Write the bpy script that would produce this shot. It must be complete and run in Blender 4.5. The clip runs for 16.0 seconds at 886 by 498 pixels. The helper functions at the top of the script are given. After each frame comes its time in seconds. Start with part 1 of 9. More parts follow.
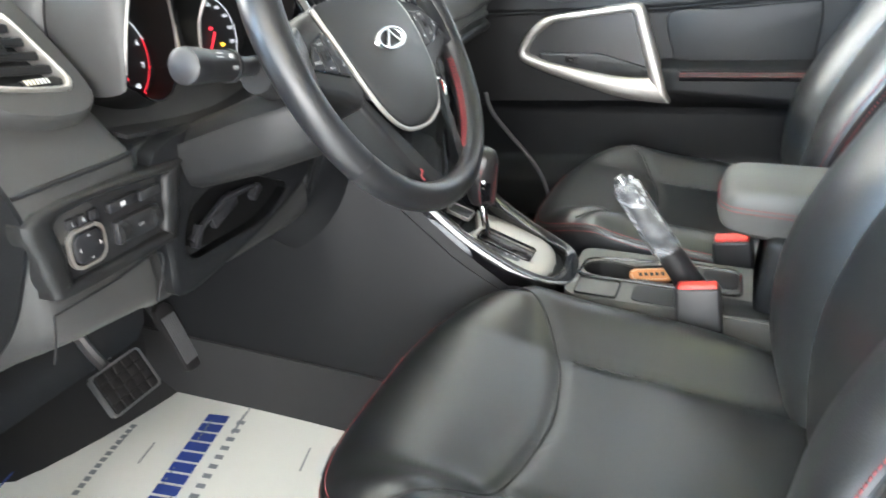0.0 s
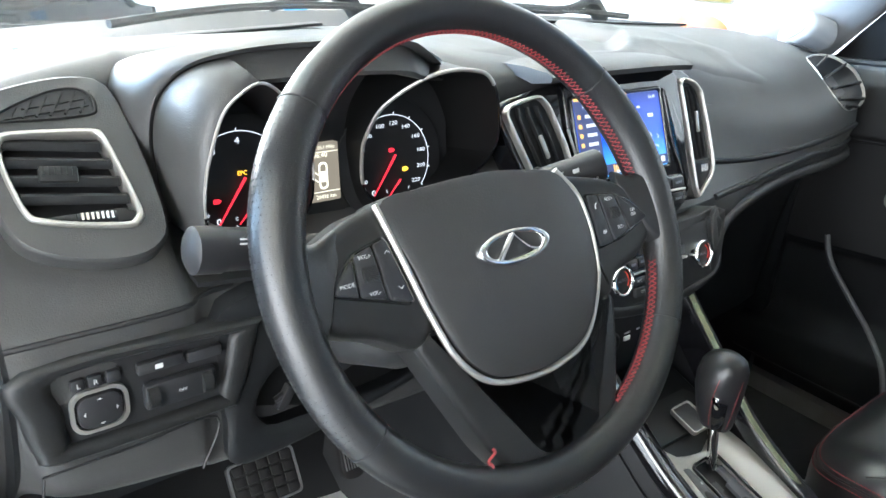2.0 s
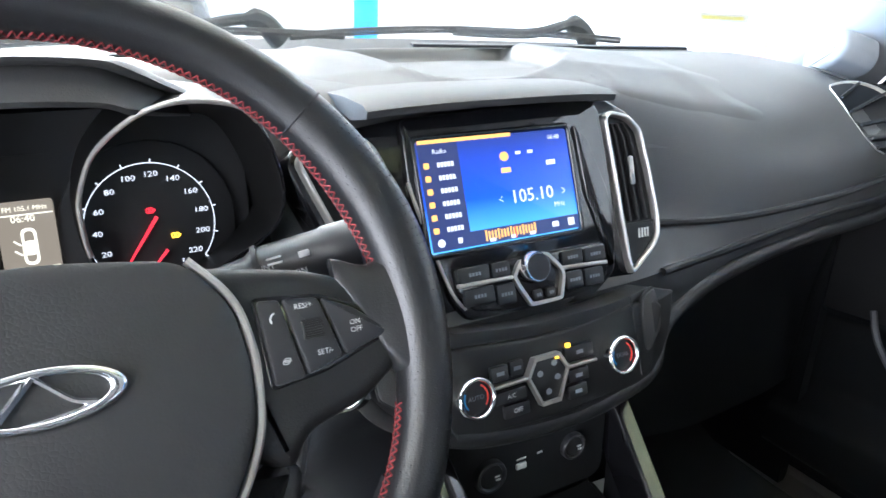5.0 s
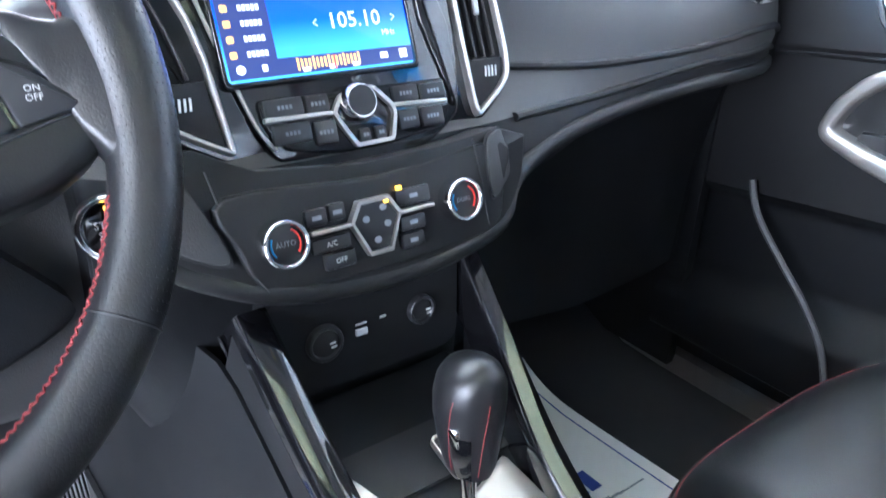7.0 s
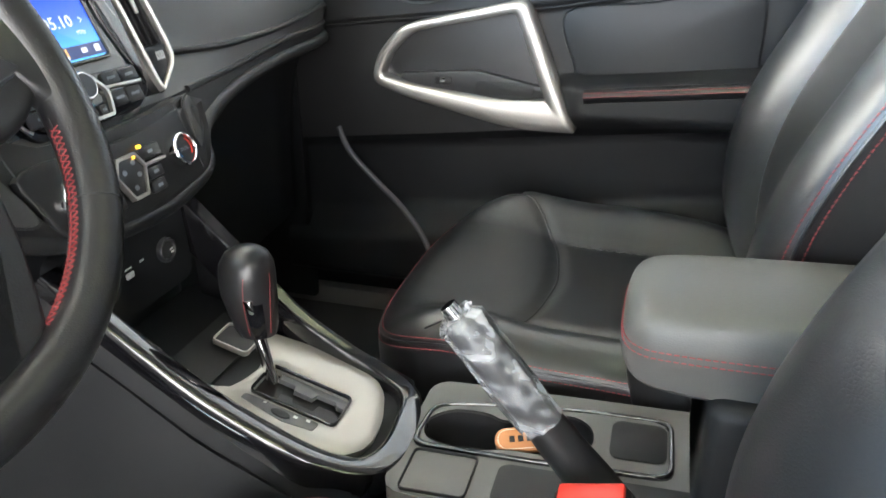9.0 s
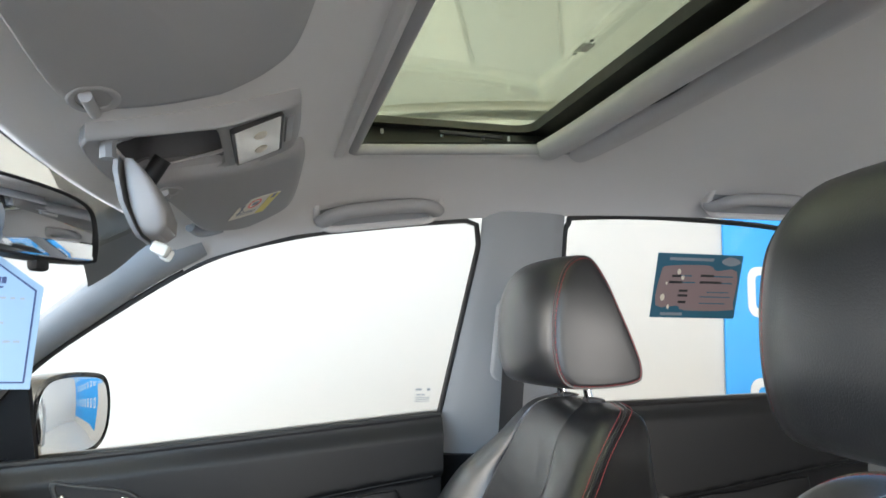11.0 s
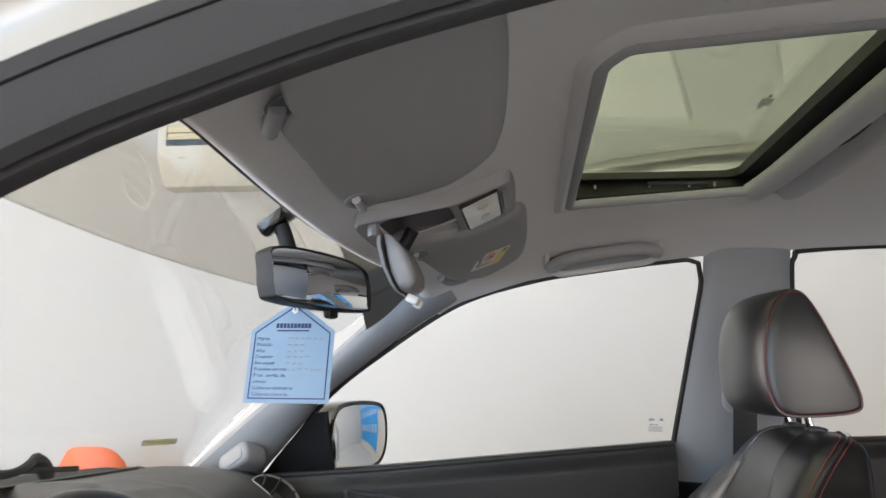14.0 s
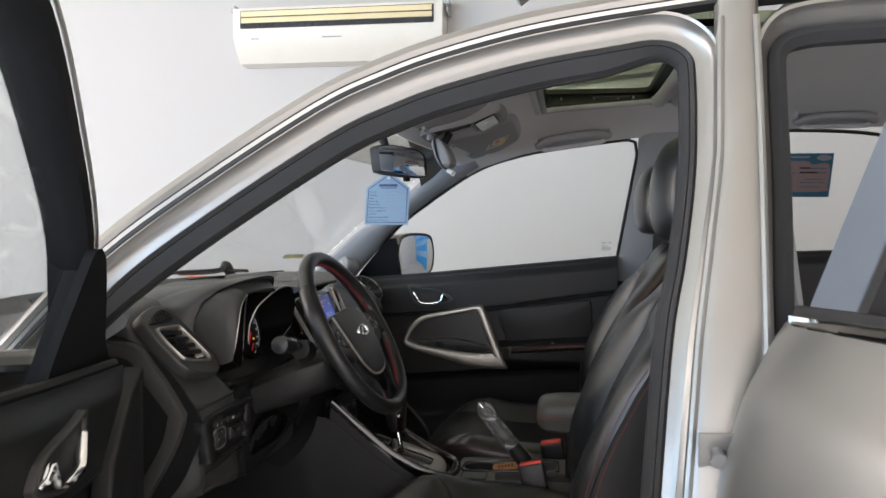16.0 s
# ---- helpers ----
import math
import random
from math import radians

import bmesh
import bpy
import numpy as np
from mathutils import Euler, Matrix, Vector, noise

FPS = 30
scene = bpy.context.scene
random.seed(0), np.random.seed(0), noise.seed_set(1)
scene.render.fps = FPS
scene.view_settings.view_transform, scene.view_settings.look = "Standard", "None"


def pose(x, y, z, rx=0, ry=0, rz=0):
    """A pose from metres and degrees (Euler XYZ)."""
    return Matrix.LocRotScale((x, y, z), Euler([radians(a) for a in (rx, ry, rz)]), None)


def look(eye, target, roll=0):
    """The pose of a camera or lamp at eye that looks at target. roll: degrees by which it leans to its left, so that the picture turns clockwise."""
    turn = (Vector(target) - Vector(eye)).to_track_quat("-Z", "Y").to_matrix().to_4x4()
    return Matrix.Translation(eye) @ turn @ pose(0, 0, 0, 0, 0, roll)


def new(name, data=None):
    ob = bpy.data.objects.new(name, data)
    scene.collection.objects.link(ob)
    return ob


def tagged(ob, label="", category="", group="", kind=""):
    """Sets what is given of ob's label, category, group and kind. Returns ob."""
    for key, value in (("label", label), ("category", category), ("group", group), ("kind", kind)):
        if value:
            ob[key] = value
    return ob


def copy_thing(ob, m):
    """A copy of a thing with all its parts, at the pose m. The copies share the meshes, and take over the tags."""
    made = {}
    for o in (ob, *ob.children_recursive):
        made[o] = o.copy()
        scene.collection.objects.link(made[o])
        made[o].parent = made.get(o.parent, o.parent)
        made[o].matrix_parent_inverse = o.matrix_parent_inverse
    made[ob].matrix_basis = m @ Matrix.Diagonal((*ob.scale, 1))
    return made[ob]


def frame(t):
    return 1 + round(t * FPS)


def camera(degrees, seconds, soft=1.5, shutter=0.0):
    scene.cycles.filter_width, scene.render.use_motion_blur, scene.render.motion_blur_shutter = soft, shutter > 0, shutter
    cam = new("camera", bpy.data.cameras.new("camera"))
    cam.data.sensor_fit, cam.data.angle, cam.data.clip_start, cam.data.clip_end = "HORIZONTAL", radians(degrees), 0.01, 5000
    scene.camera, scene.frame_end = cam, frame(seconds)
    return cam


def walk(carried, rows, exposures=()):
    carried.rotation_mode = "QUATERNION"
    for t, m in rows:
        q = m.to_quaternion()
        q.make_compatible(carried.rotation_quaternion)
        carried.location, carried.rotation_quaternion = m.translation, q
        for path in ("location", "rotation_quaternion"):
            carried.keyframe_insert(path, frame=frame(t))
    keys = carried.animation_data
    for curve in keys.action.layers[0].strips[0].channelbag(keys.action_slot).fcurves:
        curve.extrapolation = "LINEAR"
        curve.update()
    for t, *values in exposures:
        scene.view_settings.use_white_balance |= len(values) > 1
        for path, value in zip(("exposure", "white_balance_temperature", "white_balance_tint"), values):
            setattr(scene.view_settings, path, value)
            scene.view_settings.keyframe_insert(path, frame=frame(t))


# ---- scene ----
cam = camera(60.7, 16.0, shutter=0.2)
PATH = [
    (0, (-1.048, -0.306, 1.202), (0.66, 0.322, 0.373), 1.2),
    (0.5, (-0.998, -0.323, 1.234), (0.575, 0.682, 0.517), 1.8),
    (1, (-0.889, -0.349, 1.245), (0.546, 0.847, 0.532), 3.2),
    (1.5, (-0.786, -0.355, 1.262), (0.512, 0.976, 0.525), 4.0),
    (2, (-0.7, -0.322, 1.281), (0.477, 1.081, 0.477), 4.5),
    (2.5, (-0.589, -0.283, 1.269), (0.418, 1.253, 0.476), 4.5),
    (3, (-0.527, -0.235, 1.265), (0.296, 1.397, 0.453), 4.0),
    (3.5, (-0.509, -0.207, 1.26), (0.237, 1.462, 0.448), 3.7),
    (4, (-0.469, -0.223, 1.252), (0.327, 1.438, 0.471), 3.6),
    (4.5, (-0.407, -0.26, 1.252), (0.486, 1.369, 0.51), 3.1),
    (6.8, (-0.289, -0.307, 1.171), (0.842, 1.147, 0.39), 1.6),
    (7, (-0.277, -0.295, 1.156), (0.837, 1.116, 0.28), 2.5),
    (7.5, (-0.297, -0.322, 1.119), (0.865, 0.99, 0.155), 0.3),
    (8, (-0.325, -0.352, 1.104), (0.928, 0.817, 0.073), -0.8),
    (8.5, (-0.415, -0.375, 1.121), (1.09, 0.501, 0.136), -0.5),
    (9, (-0.555, -0.336, 1.152), (1.193, 0.186, 0.333), -0.7),
    (9.5, (-0.69, -0.272, 1.187), (1.233, -0.15, 0.653), -0.1),
    (10, (-0.766, -0.234, 1.281), (1.214, -0.398, 1.054), 1.0),
    (10.2, (-0.779, -0.181, 1.304), (1.197, -0.482, 1.225), 1.2),
    (12.3, (-0.68, -0.278, 1.353), (1.235, -0.572, 1.852), -0.0),
    (12.5, (-0.698, -0.28, 1.346), (1.225, -0.513, 1.847), -0.2),
    (13, (-0.741, -0.238, 1.349), (1.205, -0.335, 1.802), -0.3),
    (13.5, (-0.809, -0.213, 1.341), (1.152, -0.16, 1.733), 0.2),
    (14, (-0.929, -0.255, 1.331), (1.033, -0.026, 1.643), 0.5),
    (14.5, (-1.125, -0.328, 1.319), (0.827, 0.047, 1.543), 0.7),
    (15, (-1.339, -0.377, 1.314), (0.606, 0.07, 1.449), 0.9),
    (15.5, (-1.574, -0.422, 1.31), (0.374, 0.034, 1.34), 0.8),
    (16, (-1.795, -0.393, 1.3), (0.176, -0.064, 1.223), 0.4),
]
EXPOSURES = [(0.0, 1.95, 6100, 9), (1.5, 1.68, 5800, 7), (4.6, 1.62, 5700, 11), (7.0, 2.4, 5150, 14), (8.0, 2.3, 6050, 9), (8.5, 2.1, 6350, 12), (9.0, 1.75, 6200, 10), (10.2, 0.78, 6200, 10), (12.3, -0.02, 7050, 13), (13.5, -0.27, 6900, 16), (14.5, -0.40, 6700, 15), (15.0, -0.58, 6800, 20), (16.0, -0.74, 6550, 15)]
walk(cam, [(t, look(eye, target, roll)) for t, eye, target, roll in PATH], EXPOSURES)

# ---- light ----
world = bpy.data.worlds.new("world")
scene.world = world
world.use_nodes = True
wn = world.node_tree.nodes
sky = wn.new("ShaderNodeTexSky")
sky.sky_type, sky.sun_disc = "NISHITA", False
sky.sun_elevation, sky.sun_rotation = radians(48), radians(-60)
world.node_tree.links.new(sky.outputs[0], wn["Background"].inputs[0])
wn["Background"].inputs[1].default_value = 0.12


def lamp(name, kind, m, energy, colour, **more):
    data = bpy.data.lights.new(name, kind)
    data.energy, data.color = energy, colour
    ob = new(name, data)
    ob.matrix_basis = m
    return ob


sun = lamp("sun", "SUN", look((-6, 4, 8), (0, 0, 0)), 3.0, (1.0, 0.95, 0.88))
sun.data.angle = radians(0.5)


def window_light(name, eye, target, wide, high, energy, colour):
    ob = lamp(name, "AREA", look(eye, target), energy, colour)
    ob.data.shape, ob.data.size, ob.data.size_y = "RECTANGLE", wide, high
    return ob


window_light("shopfront_daylight", (-5.85, 4.2, 1.7), (0, 3.0, 1.5), 5.2, 3.0, 820, (0.50, 0.74, 1.0))
window_light("side_daylight", (-5.85, -2.2, 1.7), (0, -2.2, 1.5), 7.0, 3.0, 330, (1.0, 0.94, 0.88))
window_light("front_daylight", (-1.8, 6.85, 1.9), (-1.8, 0, 1.6), 6.5, 3.0, 800, (1.0, 0.94, 0.88))


# ---- materials ----
def material(name, colour, rough=0.5, metal=0.0, vary=0.12, scale=9.0, bump=0.0, grain=300.0, coat=0.0, spec=0.5, fleck=0.0, sheen=0.0):
    """A painted, moulded or woven surface: tone varied at two scales, grain in the relief."""
    m = bpy.data.materials.new(name)
    m.use_nodes = True
    n, l = m.node_tree.nodes, m.node_tree.links
    p = n["Principled BSDF"]
    p.inputs["Roughness"].default_value, p.inputs["Metallic"].default_value = rough, metal
    p.inputs["Coat Weight"].default_value, p.inputs["Coat Roughness"].default_value = coat, 0.06
    p.inputs["Specular IOR Level"].default_value = spec
    p.inputs["Sheen Weight"].default_value = sheen
    at = n.new("ShaderNodeTexCoord")
    big, fine = n.new("ShaderNodeTexNoise"), n.new("ShaderNodeTexNoise")
    big.inputs["Scale"].default_value, big.inputs["Detail"].default_value = scale, 4
    fine.inputs["Scale"].default_value, fine.inputs["Detail"].default_value = grain, 3
    mix = n.new("ShaderNodeMix")
    mix.data_type = "RGBA"
    mix.inputs["A"].default_value = (*[c * (1 - vary) for c in colour], 1)
    mix.inputs["B"].default_value = (*[min(1, c * (1 + vary)) for c in colour], 1)
    add = n.new("ShaderNodeMath")
    add.operation = "MULTIPLY_ADD"
    add.inputs[1].default_value = 0.35
    sub = n.new("ShaderNodeMath")
    sub.operation = "MULTIPLY"
    sub.inputs[1].default_value = 0.65
    for tex in (big, fine):
        l.new(at.outputs["Object"], tex.inputs["Vector"])
    l.new(big.outputs["Fac"], sub.inputs[0])
    l.new(fine.outputs["Fac"], add.inputs[0])
    l.new(sub.outputs[0], add.inputs[2])
    l.new(add.outputs[0], mix.inputs["Factor"])
    l.new(mix.outputs["Result"], p.inputs["Base Color"])
    wear = n.new("ShaderNodeMapRange")
    wear.inputs["To Min"].default_value, wear.inputs["To Max"].default_value = max(0.02, rough * 0.85), min(1, rough * 1.15)
    l.new(big.outputs["Fac"], wear.inputs["Value"])
    l.new(wear.outputs[0], p.inputs["Roughness"])
    if bump:
        rel = n.new("ShaderNodeBump")
        rel.inputs["Strength"].default_value, rel.inputs["Distance"].default_value = bump, 0.0006
        l.new(fine.outputs["Fac"], rel.inputs["Height"])
        l.new(rel.outputs[0], p.inputs["Normal"])
    return m


def leather_like(name, colour, rough, cell, bump, vary=0.15):
    """Grained leather or moulded plastic: a pebbled relief of cells and soft creases."""
    m = material(name, colour, rough, vary=vary, scale=6.0, grain=cell)
    n, l = m.node_tree.nodes, m.node_tree.links
    at = next(x for x in n if x.type == "TEX_COORD")
    cells, crease = n.new("ShaderNodeTexVoronoi"), n.new("ShaderNodeTexNoise")
    cells.feature = "DISTANCE_TO_EDGE"
    cells.inputs["Scale"].default_value = cell
    crease.inputs["Scale"].default_value, crease.inputs["Detail"].default_value = 22, 6
    l.new(at.outputs["Object"], cells.inputs["Vector"])
    l.new(at.outputs["Object"], crease.inputs["Vector"])
    lim = n.new("ShaderNodeMath")
    lim.operation = "MINIMUM"
    lim.inputs[1].default_value = 0.22
    l.new(cells.outputs["Distance"], lim.inputs[0])
    add = n.new("ShaderNodeMath")
    add.operation = "MULTIPLY_ADD"
    add.inputs[1].default_value = 0.5
    l.new(crease.outputs["Fac"], add.inputs[0])
    l.new(lim.outputs[0], add.inputs[2])
    rel = n.new("ShaderNodeBump")
    rel.inputs["Strength"].default_value, rel.inputs["Distance"].default_value = bump, 0.0008
    l.new(add.outputs[0], rel.inputs["Height"])
    l.new(rel.outputs[0], n["Principled BSDF"].inputs["Normal"])
    return m


def glass(name, tint, gloss=1.0):
    m = bpy.data.materials.new(name)
    m.use_nodes = True
    n, l = m.node_tree.nodes, m.node_tree.links
    n.remove(n["Principled BSDF"])
    clear, shine, fres, mix = n.new("ShaderNodeBsdfTransparent"), n.new("ShaderNodeBsdfGlossy"), n.new("ShaderNodeFresnel"), n.new("ShaderNodeMixShader")
    clear.inputs[0].default_value = (*tint, 1)
    shine.inputs["Roughness"].default_value = 0.01
    fres.inputs["IOR"].default_value = 1.45
    scale = n.new("ShaderNodeMath")
    scale.operation = "MULTIPLY"
    scale.inputs[1].default_value = gloss
    l.new(fres.outputs[0], scale.inputs[0])
    l.new(scale.outputs[0], mix.inputs[0])
    l.new(clear.outputs[0], mix.inputs[1])
    l.new(shine.outputs[0], mix.inputs[2])
    l.new(mix.outputs[0], n["Material Output"].inputs[0])
    return m


def film(name):
    """Thin wrinkled plastic: mostly clear, milky and shiny where it creases."""
    m = glass(name, (0.95, 0.96, 0.97), 1.1)
    n, l = m.node_tree.nodes, m.node_tree.links
    last = n["Material Output"].inputs[0].links[0].from_socket
    milk, mix, tex, lev = n.new("ShaderNodeBsdfPrincipled"), n.new("ShaderNodeMixShader"), n.new("ShaderNodeTexNoise"), n.new("ShaderNodeMapRange")
    milk.inputs["Base Color"].default_value = (0.75, 0.77, 0.8, 1)
    milk.inputs["Roughness"].default_value = 0.2
    at, turn = n.new("ShaderNodeTexCoord"), n.new("ShaderNodeMapping")
    turn.inputs["Rotation"].default_value, turn.inputs["Scale"].default_value = (radians(-51), 0, 0), (70, 9, 70)
    l.new(at.outputs["Object"], turn.inputs["Vector"])
    l.new(turn.outputs[0], tex.inputs["Vector"])
    tex.inputs["Scale"].default_value, tex.inputs["Detail"].default_value = 1.0, 3
    lev.inputs["From Min"].default_value, lev.inputs["From Max"].default_value = 0.44, 0.64
    lev.inputs["To Min"].default_value, lev.inputs["To Max"].default_value = 0.05, 0.42
    l.new(tex.outputs["Fac"], lev.inputs["Value"])
    l.new(lev.outputs[0], mix.inputs[0])
    l.new(last, mix.inputs[1])
    l.new(milk.outputs[0], mix.inputs[2])
    l.new(mix.outputs[0], n["Material Output"].inputs[0])
    return m


def glow(name, colour, strength):
    m = bpy.data.materials.new(name)
    m.use_nodes = True
    p = m.node_tree.nodes["Principled BSDF"]
    p.inputs["Base Color"].default_value = (0.01, 0.01, 0.01, 1)
    p.inputs["Emission Color"].default_value = (*colour, 1)
    p.inputs["Emission Strength"].default_value = strength
    p.inputs["Roughness"].default_value = 0.3
    return m


DASH = leather_like("soft_dash_plastic", (0.044, 0.0435, 0.043), 0.46, 420, 0.35)
TRIM = leather_like("hard_trim_plastic", (0.015, 0.015, 0.0155), 0.44, 520, 0.22)
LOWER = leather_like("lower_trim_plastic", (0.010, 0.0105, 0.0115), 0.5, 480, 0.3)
LEATHER = leather_like("black_seat_leather", (0.012, 0.0125, 0.0135), 0.35, 380, 0.28)
SIDE_LEATHER = leather_like("brownish_black_leather", (0.012, 0.011, 0.0105), 0.42, 380, 0.3)
LEATHER.node_tree.nodes["Principled BSDF"].inputs["Specular IOR Level"].default_value = 0.85
for m_, s_ in ((TRIM, 0.32), (LOWER, 0.25), (SIDE_LEATHER, 0.3)):
    m_.node_tree.nodes["Principled BSDF"].inputs["Specular IOR Level"].default_value = s_
DECK = leather_like("grey_console_plastic", (0.105, 0.102, 0.095), 0.5, 480, 0.25)
AIRBAG = leather_like("airbag_cover_plastic", (0.027, 0.027, 0.0275), 0.43, 420, 0.3)
RIM = leather_like("wheel_leather", (0.014, 0.014, 0.015), 0.31, 520, 0.22)
GLOSS = material("gloss_black", (0.006, 0.006, 0.007), 0.07, coat=0.6, vary=0.05)
BLACK = material("matt_black", (0.012, 0.012, 0.013), 0.6, bump=0.1)
BUTTON = material("button_plastic", (0.02, 0.02, 0.022), 0.42, bump=0.08, grain=900)
RUBBER = material("rubber_seal", (0.012, 0.011, 0.011), 0.62, bump=0.2, grain=260)
ARMREST = leather_like("grey_armrest_leather", (0.075, 0.073, 0.068), 0.5, 380, 0.3)
FOAM = material("grey_brown_seal_fabric", (0.017, 0.0165, 0.017), 0.85, bump=0.4, grain=700, sheen=0.05)
SATIN = material("satin_silver_trim", (0.50, 0.48, 0.45), 0.36, metal=0.8, vary=0.06, bump=0.03, grain=700)
CHROME = material("chrome", (0.82, 0.82, 0.83), 0.07, metal=1.0, vary=0.03)
STEEL = material("dull_steel", (0.4, 0.4, 0.41), 0.35, metal=0.9, vary=0.1)
PAINT = material("champagne_silver_paint", (0.275, 0.263, 0.247), 0.30, metal=0.65, vary=0.05, coat=0.35, grain=1500, bump=0.02)
PLATE = material("satin_gear_plate", (0.42, 0.40, 0.365), 0.42, metal=0.7, vary=0.08, bump=0.03, grain=900)
HEADLINER = material("grey_headliner_cloth", (0.57, 0.55, 0.54), 0.92, vary=0.06, scale=4, bump=0.35, grain=900, sheen=0.3)
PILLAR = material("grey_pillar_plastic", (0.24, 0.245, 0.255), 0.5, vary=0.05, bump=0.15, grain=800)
VISOR = material("grey_visor_cloth", (0.33, 0.325, 0.325), 0.85, vary=0.05, bump=0.25, grain=900)
SAIL = material("matt_corner_plastic", (0.010, 0.010, 0.0105), 0.85, spec=0.15, vary=0.1, bump=0.1, grain=700)
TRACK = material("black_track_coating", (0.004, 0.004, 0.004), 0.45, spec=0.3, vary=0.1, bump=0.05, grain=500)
# dark sash whose bluish reflection is mixed into the base colour
SLATE = material("sash_blue_reflection", (0.11, 0.125, 0.145), 0.36, vary=0.05, bump=0.05, grain=700)
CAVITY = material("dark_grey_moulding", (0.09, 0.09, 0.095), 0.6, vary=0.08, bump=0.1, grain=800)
SHADE = material("grey_shade_cloth", (0.46, 0.45, 0.45), 0.6, vary=0.05, bump=0.3, grain=900)
CARPET = material("black_carpet", (0.012, 0.012, 0.013), 0.95, vary=0.3, bump=0.9, grain=500, sheen=0.2)
MIRROR = material("mirror_glass", (0.8, 0.82, 0.84), 0.01, metal=1.0, vary=0.0)
STITCH = material("red_stitching", (0.24, 0.034, 0.036), 0.6, vary=0.2, grain=900)
RED = material("red_plastic", (0.75, 0.05, 0.035), 0.4, vary=0.05)
PAPER = material("white_paper", (0.74, 0.74, 0.72), 0.7, vary=0.05, scale=5, bump=0.2, grain=60)
BLUEPRINT = material("blue_ink", (0.03, 0.06, 0.28), 0.6, vary=0.1)
GREYPRINT = material("grey_ink", (0.22, 0.24, 0.27), 0.7, vary=0.1)
TAGCARD = material("pale_blue_card", (0.19, 0.285, 0.39), 0.6, vary=0.04, bump=0.1, grain=120)
NAVY = material("navy_ink", (0.015, 0.03, 0.1), 0.6, vary=0.1)
TEAL = material("teal_sticker_ink", (0.01, 0.1, 0.16), 0.5, vary=0.08)
MAUVE = material("mauve_sticker_ink", (0.24, 0.17, 0.17), 0.5, vary=0.08)
YELLOW = material("yellow_label", (0.7, 0.6, 0.12), 0.5, vary=0.05)
CREAM = material("cream_label", (0.68, 0.63, 0.52), 0.55, vary=0.05)
WHITEINK = material("white_print", (0.6, 0.6, 0.6), 0.5, vary=0.03)
ORANGE = material("orange_plastic", (0.75, 0.14, 0.04), 0.45, vary=0.06)
TAN = material("tan_leather", (0.42, 0.17, 0.06), 0.5, vary=0.12, bump=0.3, grain=400)
BLUE = material("sky_blue_panel", (0.02, 0.28, 0.68), 0.45, vary=0.05)
DARKCAR = material("black_car_paint", (0.01, 0.012, 0.016), 0.2, coat=0.9, vary=0.1)
LAMPGLASS = material("frosted_lamp_lens", (0.75, 0.75, 0.72), 0.25, vary=0.05, bump=0.3, grain=90)
ACBODY = material("aged_white_plastic", (0.66, 0.63, 0.56), 0.5, vary=0.05)
ACVANE = material("yellowed_vane_plastic", (0.72, 0.62, 0.38), 0.5, vary=0.05)
WALL = material("off_white_wall_paint", (0.48, 0.468, 0.453), 0.85, vary=0.03, scale=1.2, bump=0.15, grain=120)
CEILING = material("cream_ceiling_paint", (0.84, 0.78, 0.66), 0.85, vary=0.04, scale=1.5)
FLOOR = material("pale_floor_tile", (0.68, 0.67, 0.65), 0.25, vary=0.08, scale=2.0, bump=0.05, grain=60)
CLEAR = glass("clear_glass", (0.98, 0.99, 0.985), 0.35)
BAND = glass("shade_band_glass", (0.84, 0.83, 0.79), 0.4)
GREEN = glass("green_tinted_glass", (0.86, 0.90, 0.76), 0.6)
FILM = film("crinkled_clear_film")
G_WHITE = glow("lit_white", (0.9, 0.92, 0.95), 0.5)
G_RED = glow("lit_red", (1.0, 0.03, 0.05), 0.6)
G_AMBER = glow("lit_amber", (1.0, 0.5, 0.03), 1.2)
G_LCD = glow("lit_warm_lcd", (0.75, 0.62, 0.45), 0.16)
G_LCDINK = glow("lit_lcd_ink", (0.9, 0.82, 0.6), 0.75)
G_NAVY = glow("screen_dark_blue", (0.04, 0.06, 0.2), 0.35)
G_ORANGE = glow("screen_orange", (1.0, 0.5, 0.12), 0.6)


def screen_blue():
    """The lit picture behind the radio's figures: blue that brightens to cyan below."""
    m = glow("screen_blue", (0.03, 0.15, 0.9), 0.66)
    n, l = m.node_tree.nodes, m.node_tree.links
    at, parts, ramp = n.new("ShaderNodeTexCoord"), n.new("ShaderNodeSeparateXYZ"), n.new("ShaderNodeValToRGB")
    l.new(at.outputs["Generated"], parts.inputs[0])
    l.new(parts.outputs["Z"], ramp.inputs[0])
    e = ramp.color_ramp.elements
    e[0].position, e[0].color = 0.0, (0.12, 0.5, 0.95, 1)
    e[1].position, e[1].color = 1.0, (0.02, 0.04, 0.2, 1)
    mid = e.new(0.45)
    mid.color = (0.01, 0.08, 0.75, 1)
    l.new(ramp.outputs[0], n["Principled BSDF"].inputs["Emission Color"])
    return m


G_BLUE = screen_blue()


# ---- tools ----
def thing(name, at, label, category, group="", kind=""):
    ob = new(name)
    ob.empty_display_size = 0.05
    ob.matrix_basis = Matrix.Translation(at)
    return tagged(ob, label, category, group, kind)


